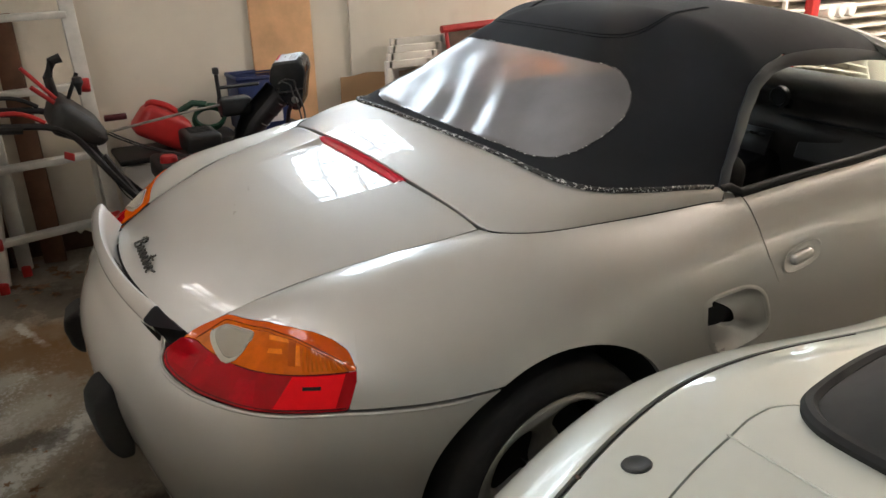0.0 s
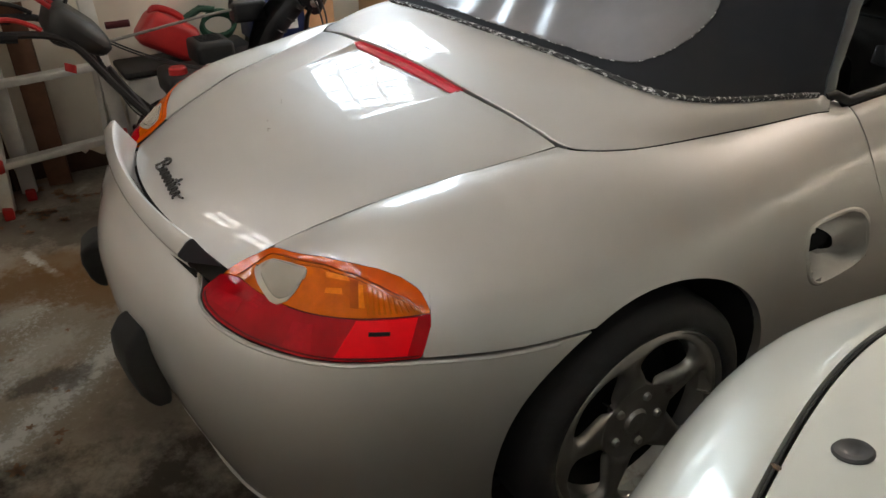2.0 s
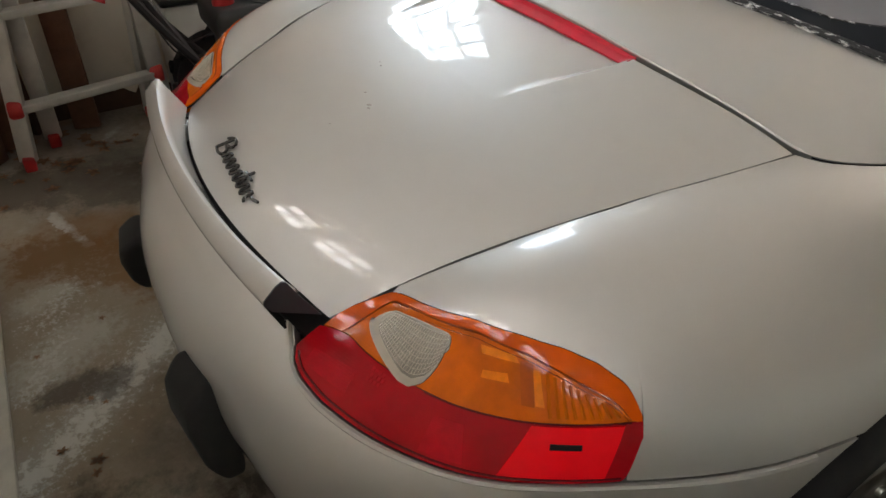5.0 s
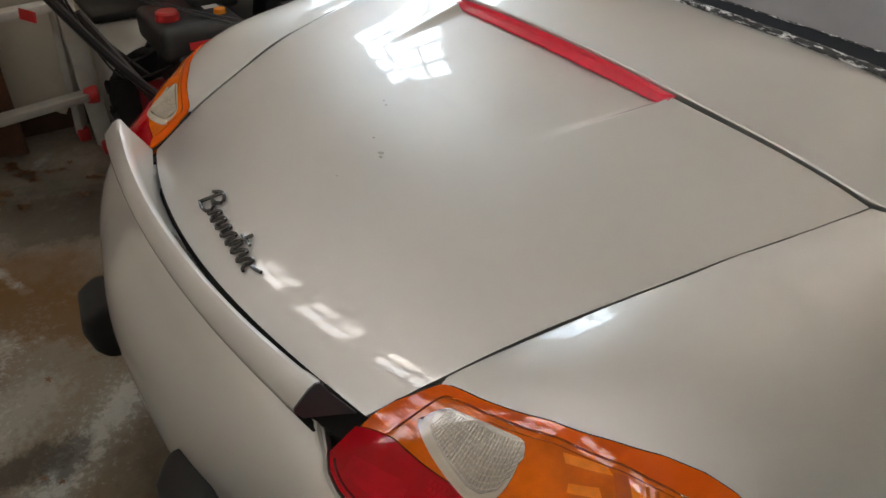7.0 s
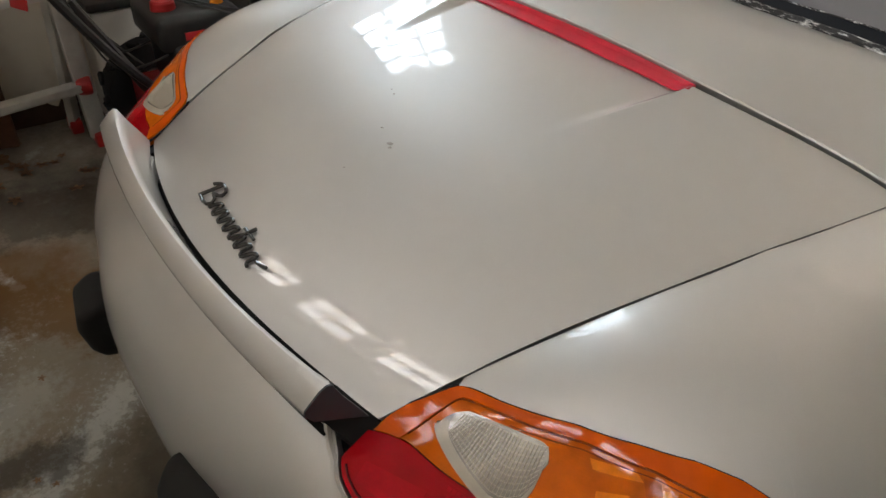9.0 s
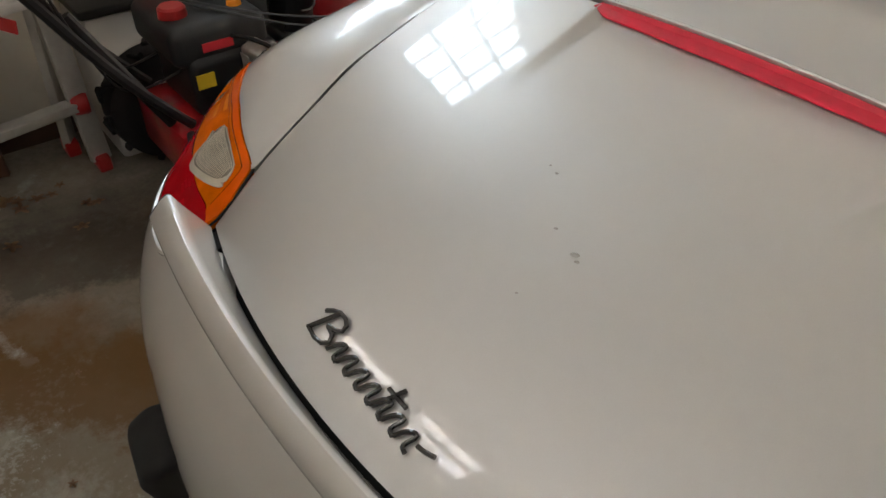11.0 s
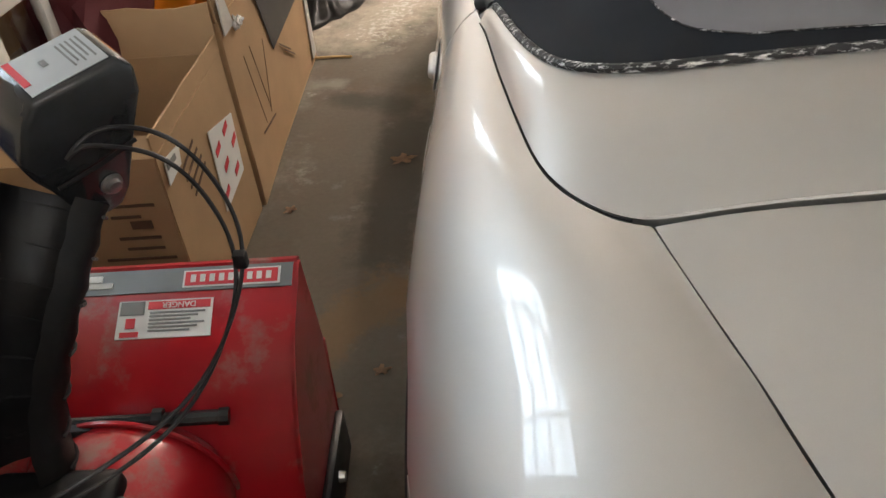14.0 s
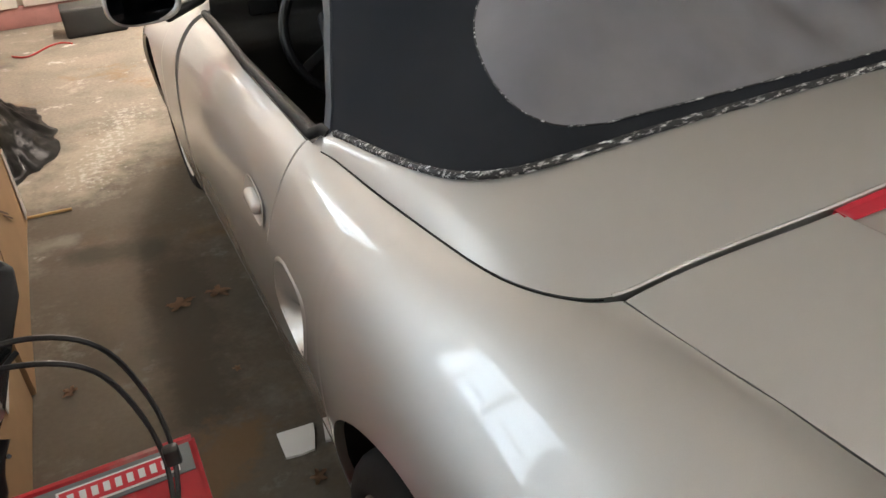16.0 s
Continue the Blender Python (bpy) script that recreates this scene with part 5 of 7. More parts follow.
# rear window outline: for each direction, from which row to which row it reaches
Q_WIN = 0.615
_wlo = table([(0, .85), (.27, .92), (.375, 1.02), (.43, 1.40), (.47, 1.95), (.51, 2.50), (.55, 2.92), (.585, 3.22), (.604, 3.42), (.612, 3.56), (.615, 3.70)])
_whi = table([(0, 4.2), (.45, 4.2), (.53, 4.18), (.575, 4.10), (.598, 3.99), (.611, 3.85), (.615, 3.72)])


def win_rows(q):
    return float(_wlo(abs(q))), float(_whi(abs(q)))


# rear edge of the side window: how far forward the canvas reaches at each row
_pillar = table([(0, .79), (.6, .805), (1.21, .84), (1.8, .885), (2.22, .94), (2.5, 1.03), (2.62, 1.12), (6, 1.12)])


def soft_top():
    top = new("soft_top")
    top.parent = car
    top["label"] = "black canvas soft top with worn piping"

    def surf(q, b):
        p = hood_point(abs(q), b)
        if q < 0:
            p = p * [-1, 1, 1]
        return p
    # canvas round the window: below, above, and the two sides
    qs = Q_WIN * np.sin(np.linspace(-math.pi / 2, math.pi / 2, 121))
    below = np.array([[surf(q, t * win_rows(q)[0]) for q in qs] for t in np.linspace(0, 1, 7)])
    panel("canvas_lower", below, FABRIC, top, depth=(0, 1, 0), flange=.004, inset=0)
    above = np.array([[surf(q, win_rows(q)[1] * (1 - t) + 6 * t) for q in qs] for t in np.linspace(0, 1, 16)])
    panel("canvas_upper", above, FABRIC, top, depth=(0, 0, -1), flange=.004, inset=0)
    for sx in (1, -1):
        side = np.array([[surf(sx * (Q_WIN + (float(_pillar(b)) - Q_WIN) * t), b) for t in np.linspace(0, 1, 26)] for b in np.linspace(0, 6, 46)])
        panel("canvas_quarter", side, FABRIC, top, depth=(0, 0, -1), flange=.004, inset=0)
    # roof over the seats: from the window line upwards
    q3 = np.linspace(1.12, 1.92, 36)
    for sx in (1, -1):
        roof = np.array([[surf(sx * q, 2.62 + 3.38 * t) for q in q3] for t in np.linspace(0, 1, 22)])
        panel("canvas_roof", roof, FABRIC, top, depth=(0, 0, -1), flange=.004, inset=0)
        # trim along the rear edge of the side window and along the roof edge
        bs = np.concatenate([np.linspace(0, 2.2, 12), np.linspace(2.3, 2.6, 6)])
        line = [(float(_pillar(b)), b) for b in bs] + [(q, 2.62) for q in np.linspace(1.16, 1.9, 16)]
        arc = np.array([surf(sx * q, b) for q, b in line])
        # inwards direction in the side's plane: towards the window
        mid = np.array([sx * .62, 1.30, .93])
        inw = mid - arc
        inw /= np.linalg.norm(inw, axis=1, keepdims=True)
        g = np.array([arc + inw * k + np.array([sx * o, 0, 0]) for k, o in ((-.004, .004), (.020, .009), (.044, .005))])
        panel("window_trim", g, TRIM, top, "dark grey window trim", depth=(-sx, 0, 0), flange=.012, inset=0)
    win = np.array([[surf(q, (lambda w: w[0] + (w[1] - w[0]) * t)(win_rows(q))) for q in Q_WIN * .9995 * np.sin(np.linspace(-math.pi / 2, math.pi / 2, 91))] for t in np.linspace(0, 1, 40)])
    # slack creases low down in the vinyl
    for i in range(win.shape[0]):
        for j in range(win.shape[1]):
            x, y, z = win[i, j]
            e = math.sin(math.pi * i / 39) * math.sin(math.pi * j / 90)
            d = .0052 * math.sin(x * 26 + z * 40 + 2 * math.sin(x * 7)) * math.exp(-((z - .96) / .08) ** 2) + .005 * noise.noise(Vector((x * 5, z * 9, 2)))
            win[i, j] += np.array([0, -.75, .65]) * d * min(1, e * 4)
    v, f = sheet(win, 0, 0)
    pieces("rear_window", v, f, VINYL_MATERIAL, top, "hazy creased clear vinyl rear window", 60)
    edge = [tuple(surf(q, win_rows(q)[0])) for q in Q_WIN * np.sin(np.linspace(-math.pi / 2, math.pi / 2, 90))] + [tuple(surf(q, win_rows(q)[1])) for q in Q_WIN * np.sin(np.linspace(math.pi / 2, -math.pi / 2, 90)[1:-1])]
    part("window_stitching", tube(edge, .0016, 5, closed=True), SCUFFED, top, "frayed pale stitching")
    for lift in (0, .006):
        seam = [tuple(surf(q, 4.62 + lift * 9) + np.array([0, -.0005, .001])) for q in np.linspace(-1.12, 1.12, 90)]
        part("canvas_seam", tube(seam, .0022, 5), FABRIC, top)
    pip = [tuple(surf(q, 0) + np.array([0, -.004, .003])) for q in np.linspace(-.775, .775, 120)]
    part("piping", tube(pip, .0068, 8), SCUFFED, top, "scuffed black piping with worn white streaks")


def windscreen():
    w = new("windscreen")
    w.parent = car
    n = 25
    low = np.array([(x, 2.12 + .10 * (1 - (x / .68) ** 2), .84) for x in np.linspace(-.68, .68, n)])
    up = np.array([(x, 1.68 + .06 * (1 - (x / .56) ** 2), 1.09 + .07 * (1 - (x / .56) ** 2)) for x in np.linspace(-.56, .56, n)])
    g = np.array([low * (1 - t) + up * t for t in np.linspace(0, 1, 8)])
    v, f = sheet(g, 0, 0)
    ob = pieces("glass_pane", v, f, TINTED_GLASS, w)
    ob.visible_shadow = False
    part("header_rail", tube([tuple(p) for p in up], .022, 8), SILVER, w)
    for sx in (0, -1):
        part("screen_pillar", tube([tuple(low[sx]), tuple((low[sx] + up[sx]) / 2), tuple(up[sx])], .024, 8), SILVER, w)
    part("rear_view_mirror", new_box((.20, .03, .055), None, .014, 3), BLACK_PLASTIC, w).matrix_basis = pose(0, 1.70, 1.10, 10, 0, 0)


def seat(x):
    s = new("seat")
    s.parent = car
    s["label"] = "black leather bucket seat"
    part("cushion", new_box((.48, .50, .16), None, .05, 4), LEATHER, s).matrix_basis = pose(x, 1.24, .33, 8, 0, 0)
    bm = new_box((.48, .14, .62), None, .055, 4)
    for v in bm.verts:
        v.co.x *= 1 - .22 * max(0, v.co.z / .31)
    part("backrest", bm, LEATHER, s).matrix_basis = pose(x, .94, .55, -18, 0, 0)
    part("headrest", new_box((.26, .10, .18), None, .04, 4), LEATHER, s).matrix_basis = pose(x, .80, .84, -12, 0, 0)


def interior():
    prof = smooth_path([(2.20, .84), (2.10, .905), (1.98, .935), (1.88, .93), (1.825, .90), (1.81, .86), (1.84, .80), (1.815, .74), (1.83, .66), (1.88, .52), (1.95, .40)], 30)
    g = np.array([[(x, y + .07 * (x / .7) ** 2 * (y < 2.0), z) for y, z in prof] for x in np.linspace(-.70, .70, 21)])
    panel("dashboard", g, DASH, car, "black dashboard", depth=(0, 1, 0), flange=.02)
    part("air_vent", lathe([(0, .006), (.030, .006), (.034, .012), (.040, .010), (.042, -.01)], 24), GREY_PLASTIC, car).matrix_basis = pose(.10, 1.80, .855, 0, 0, -90)
    part("console", new_box((.22, .62, .26), None, .04, 3), LEATHER, car).matrix_basis = pose(0, 1.60, .46, 10, 0, 0)
    part("radio", new_box((.18, .02, .12), None, .006), GREY_PLASTIC, car).matrix_basis = pose(0, 1.80, .66, -18, 0, 0)
    for i in range(6):
        part("radio_button", new_box((.018, .008, .012), None, .002), BRIGHT_METAL, car).matrix_basis = pose(-.06 + .024 * i, 1.79, .645, -18, 0, 0)
    part("instrument_hood", new_box((.36, .18, .10), None, .04, 4), LEATHER, car).matrix_basis = pose(-.36, 1.90, .90, -10, 0, 0)
    for x in (-.55, .10, -.10, .58):
        part("vent_grille", new_box((.09, .012, .045), None, .008, 2), BLACK_INSIDE, car).matrix_basis = pose(x, 1.815 + .05 * abs(x), .835, -10, 0, 0)
    part("glove_box", new_box((.42, .018, .15), None, .012, 3), DASH, car, "closed glove box lid").matrix_basis = pose(.40, 1.835, .70, -14, 0, 0)
    part("dash_trim", tube(smooth_path([(.66, 1.86, .80), (.40, 1.815, .79), (.12, 1.80, .79)], 12).tolist(), .006, 6), GREY_PLASTIC, car)
    for k in range(3):
        part("heater_knob", lathe([(0, .012), (.014, .012), (.017, 0)], 14), BRIGHT_METAL, car).matrix_basis = pose(-.055 + .055 * k, 1.79, .60, 0, 0, -90)
    for k in range(5):
        part("radio_button", new_box((.022, .008, .010), None, .002), GREY_PLASTIC, car).matrix_basis = pose(-.06 + .03 * k, 1.785, .70, -18, 0, 0)
    part("gear_lever", tube([(0, 1.52, .58), (0, 1.50, .68)], .008, 8), BRIGHT_METAL, car)
    part("gear_knob", lathe([(0, .03), (.018, .026), (.024, .005), (.014, -.03), (0, -.032)], 16, "z"), LEATHER, car).matrix_basis = pose(0, 1.495, .70)
    sw = new("steering_wheel")
    sw.parent = car
    sw.matrix_basis = pose(-.36, 1.66, .77, 68, 0, 0)
    part("wheel_rim", tube([(.185 * math.cos(t), .185 * math.sin(t), 0) for t in np.linspace(0, 2 * math.pi, 49)[:-1]], .015, 10, closed=True), LEATHER, sw, "black leather steering wheel rim")
    part("wheel_boss", new_box((.15, .13, .05), None, .02, 3), LEATHER, sw)
    for a in (0, 120, 240):
        part("wheel_spoke", new_box((.16, .03, .018), Matrix.Rotation(radians(a + 90), 4, "Z") @ Matrix.Translation((.10, 0, 0)), .006), LEATHER, sw)
    part("rear_shelf", new_box((1.15, .40, .04), None, .015), LEATHER, car).matrix_basis = pose(0, .66, .80, 4, 0, 0)
    part("firewall", new_box((1.2, .04, .55), None, .01), BLACK_INSIDE, car).matrix_basis = pose(0, .86, .55)


def badge():
    """Script badge drawn as plain slanted strokes and loops."""
    a, b = Vector((-.100, -.553, 0)), Vector((.146, -.565, 0))
    b_ob = new("badge")
    b_ob.parent = car
    b_ob["label"] = "dark chrome script badge"

    def on_lid(s, h):
        # s along the badge in metres, h up the letters
        x, y = -.100 + s + .25 * h, -.565 + h - .012 * (s / .25)
        return Vector((x, y, float(lid_z(np.array(x), np.array(y), max(y, -.54))) + .004))
    strokes = [[(.000, .024), (.014, .033), (.034, .031), (.036, .020), (.018, .016), (.038, .012), (.034, .000), (.006, .001)], [(.016, .032), (.004, .000)]]
    for k in range(7):       # a running wave of small loops, with one tall stroke
        s = .046 + k * .0225
        strokes.append([(s, .001), (s + .006, .014), (s + .015, .016), (s + .014, .004), (s + .022, .000)])
    strokes += [[(.148, .034), (.140, .002)], [(.134, .023), (.164, .024)], [(.204, .012), (.214, .014), (.224, .018)]]
    for st in strokes:
        p = smooth_path([tuple(on_lid(*q)) for q in st], 14) if len(st) > 2 else np.array([tuple(on_lid(*q)) for q in st])
        part("stroke", tube([tuple(q) for q in p], .0028, 6), CHROME, b_ob)


def smudges():
    """Small grey smudges on the lid."""
    for x, y, s in ((.072, -.331, 1.0), (.080, -.336, .6), (.031, -.319, .5), (-.03, -.26, .45), (-.045, -.255, .35), (.06, -.40, .35)):
        z = float(lid_z(np.array(x), np.array(y), y))
        part("smudge", lathe([(0, .0005), (.004, .0004), (.006, -.0004)], 9, "z"), SMUDGE, car, "small grey smudge").matrix_basis = Matrix.Translation((x, y, z + .0002)) @ pose(0, 0, 0, 12, 0, 30) @ Matrix.Diagonal((s * .9, s * .55, 1, 1))


bumper()
smudges()
quarter()
lamp_corner()
for mirrored in (False, True):
    tail_lamp(mirrored)
    door(mirrored)
    side_intake(mirrored)
lid()
cover()
brake_strip()
spoiler()
badge()
for side in (1, -1):
    overrider(side)
    wheel(side, HUB_Y, .235)
    wheel(side, FRONT_Y, .215)
    seat(side * .36)
shell()
sides()
soft_top()
windscreen()
interior()


# ---- the pale car beside it ----
def pale_car():
    c = thing("pale_car", "pale grey-green convertible parked close beside the roadster", "car")
    xc = 2.27
    gap_x = spline([-1.15, -.9, -.6, -.45, -.345, -.23, -.15, -.06, .04, .15, .28, .45, .8, 1.5, 2.2, 3.0, 3.3], [1.78, 1.625, 1.517, 1.454, 1.412, 1.371, 1.349, 1.334, 1.333, 1.342, 1.358, 1.376, 1.394, 1.40, 1.42, 1.52, 1.68])
    gap_z = spline([-1.15, -.9, -.6, -.45, -.3, -.1, .1, .28, .5, .8, 1.5, 2.2, 3.0, 3.3], [.55, .72, .835, .862, .872, .880, .880, .866, .852, .85, .83, .80, .70, .58])
    sect = spline([0, 1, 2, 3, 4, 5, 6, 7, 8, 9, 10, 11], [(-.140, -.66), (-.158, -.45), (-.160, -.26), (-.148, -.15), (-.114, -.075), (-.062, -.030), (-.021, -.007), (0, 0), (.05, .012), (.12, .022), (.40, .055), (.95, .075)])
    ks = np.linspace(7, 11, 200)
    ds, zs = sect(ks)[:, 0], sect(ks)[:, 1]

    def body(y, k):
        d, z = sect(k)
        return np.array([float(gap_x(y)) + d, y, max(.16, float(gap_z(y)) + z)])

    def on_deck(y, x):
        """Point of the upper surface over the plan point (x, y)."""
        gx = float(gap_x(y))
        row = gx + np.where(ds > .2, ds * (xc - gx) / .95, ds)
        return np.array([x, y, float(gap_z(y)) + np.interp(x, row, zs)])
    seam = table([(-1.15, .10), (-.5, .112), (-.28, .116), (-.127, .122), (-.08, .119), (-.04, .122), (-.015, .135), (.0, .155), (.1, .16), (3.3, .16)])
    ys = np.unique(np.concatenate([np.linspace(-1.15, -.3, 24), np.linspace(-.3, .1, 40), np.linspace(.1, 3.3, 60)]))
    for sx in (1, -1):
        side = np.array([[body(y, 6.9 * t) for y in ys] for t in np.linspace(0, 1, 36)])
        plate = np.array([[on_deck(y, float(gap_x(y)) + .0045 + (float(seam(y)) - .0045) * t) for y in ys] for t in np.linspace(0, 1, 12)])
        deck = np.array([[on_deck(y, float(gap_x(y)) + float(seam(y)) + (xc - float(gap_x(y)) - float(seam(y))) * t) for y in ys] for t in np.linspace(0, 1, 24)])
        for nm, g, depth in (("wing_panel", side, (sx, 0, 0)), ("deck_plate", plate, (0, 0, -1)), ("deck_lid", deck, (0, 0, -1))):
            if sx < 0:
                g[..., 0] = 2 * xc - g[..., 0]
            panel(nm, g, WHITE_PAINT, c, depth=depth, flange=.014, inset=.0016)
        # black strip showing in the joint of the wing, widest over the hip
        for y0, y1, r, dz in ((-1.0, -.12, .0015, -.001), (-.12, .08, .0026, -.002), (.08, .3, .0022, -.002)):
            seal = [tuple(body(y, 7) + np.array([.001, 0, dz])) for y in np.linspace(y0, y1, 24)]
            if sx < 0:
                seal = [(2 * xc - p[0], p[1], p[2]) for p in seal]
            part("joint_seal", tube(seal, r, 6), RUBBER, c)
        line = [(1.462 + .808 * t, -.128 - .10 * t * (1 - .4 * t)) for t in np.linspace(0, 1, 20)]
        j = [on_deck(y, x) + np.array([0, 0, .0006]) for x, y in line]
        if sx < 0:
            j = [p * [-1, 1, 1] + np.array([2 * xc, 0, 0]) for p in j]
        part("cross_joint", tube([tuple(p) for p in j], .0018, 5), WHITE_PAINT, c)
    # nose and tail
    for nm, y in (("nose_panel", 3.3), ("tail_panel", -1.15)):
        ends = [body(y, k) for k in np.linspace(0, 11, 34)]
        bm = bmesh.new()
        fa = [bm.verts.new(tuple(p)) for p in ends] + [bm.verts.new((2 * xc - p[0], p[1], p[2])) for p in ends[::-1][1:]]
        out_ = bmesh.ops.extrude_face_region(bm, geom=[bm.faces.new(fa)])
        for v in out_["geom"]:
            if isinstance(v, bmesh.types.BMVert):
                v.co = Vector((xc + (v.co.x - xc) * .82, y + (.16 if y > 0 else -.03), .42 + (v.co.z - .42) * .72))
        part(nm, bm, WHITE_PAINT, c, sharp=60)
    # dark hood with a fat rubber rim
    half = smooth_path([(2.27, -.065), (1.75, -.065), (1.60, -.060), (1.535, -.048), (1.492, -.018), (1.470, .04), (1.448, .18), (1.442, .35), (1.452, .8), (1.475, 1.1), (1.56, 1.2), (2.27, 1.22)], 60)
    loop = [tuple(p) for p in half] + [(2 * xc - x, y) for x, y in half[::-1][1:-1]]
    rim = []
    for x, y in loop:
        p = on_deck(y, x if x <= xc else 2 * xc - x)
        rim.append(np.array([x, y, p[2] + .004]))
    part("hood_rim", tube([tuple(p) for p in rim], .011, 8, closed=True), RUBBER, c, "black rubber rim")
    g = np.array([[(np.array([xc, .55, 1.04]) * t + p * (1 - t)) + np.array([0, 0, .10 * math.sin(math.pi * t)]) for p in rim + rim[:1]] for t in np.linspace(0, 1, 12)])
    v, f = sheet(g, 0, 0)
    pieces("dark_hood", v, f, GREY_CLOTH, c, "dark grey fabric hood", 60)
    # round plug in the wing
    p = on_deck(-.246, 1.432)
    part("plug", lathe([(0, .001), (.009, .0012), (.011, .0022), (.0165, .0022), (.0185, .0), (.0185, -.006)], 28, "z"), GREY_PLASTIC, c, "round black rubber plug").matrix_basis = Matrix.Translation(tuple(p)) @ pose(0, 0, 0, 3, -12, 0)
    for dx, dy in ((-.022, -.080), (.055, -.19)):
        q = on_deck(-.226 + dy, 1.424 + dx)
        part("paint_chip", lathe([(0, .0008), (.003, .0006), (.0055, -.001)], 7, "z"), DARK_WOOD, c).matrix_basis = Matrix.Translation(tuple(q)) @ Matrix.Diagonal((1.6, .7, 1, 1))
    for sx in (1, -1):
        for y in (-.05, 2.5):
            part("wheel", lathe([(.2, -.1), (.29, -.1), (.315, -.08), (.315, .08), (.29, .1), (.2, .1), (.19, .02), (0, .03)], 40), TYRE, c).matrix_basis = pose(xc + sx * .86, y, .315)


# ---- snow thrower ----
def quad(name, corners, material, parent, label="", lift=0.0015):
    bm = bmesh.new()
    a = [Vector(p) for p in corners]
    n = (a[1] - a[0]).cross(a[3] - a[0]).normalized()
    top = [bm.verts.new(p + n * lift) for p in a]
    low = [bm.verts.new(p - n * .0005) for p in a]
    bm.faces.new(top)
    bm.faces.new(low[::-1])
    for i in range(4):
        bm.faces.new((top[i], low[i], low[(i + 1) % 4], top[(i + 1) % 4]))
    return part(name, bm, material, parent, label)


SB_X0, SB_X1 = -1.66, -1.088
SB_PROF = [(.475, .520), (.455, .516), (.43, .503), (.385, .480), (.335, .447), (.28, .385), (.225, .30), (.185, .21), (.17, .12), (.19, .05)]


def sb_at(s, x):
    """Point on the sloping back of the auger housing; s runs from its top edge down."""
    p = smooth_path(SB_PROF, 60)
    d = np.concatenate([[0], np.cumsum(np.linalg.norm(np.diff(p, axis=0), axis=1))])
    return Vector((x, float(np.interp(s, d, p[:, 0])), float(np.interp(s, d, p[:, 1]))))


def lettering(name, words, width, m, material, parent, depth=.0006):
    """Raised letters of the built-in face, centred, fitted to a width, at the pose m."""
    curve = bpy.data.curves.new(name, "FONT")
    curve.body, curve.align_x, curve.align_y, curve.extrude = words, "CENTER", "CENTER", .01
    made = new(name, curve)
    me = bpy.data.meshes.new_from_object(made)
    bpy.data.objects.remove(made)
    xs = [v.co.x for v in me.vertices]
    k = width / (max(xs) - min(xs))
    for v in me.vertices:
        v.co = Vector((v.co.x * k, v.co.y * k, v.co.z / .01 * depth))
    ob = link_mesh(name, me, material, parent)
    ob.matrix_basis = m
    return ob


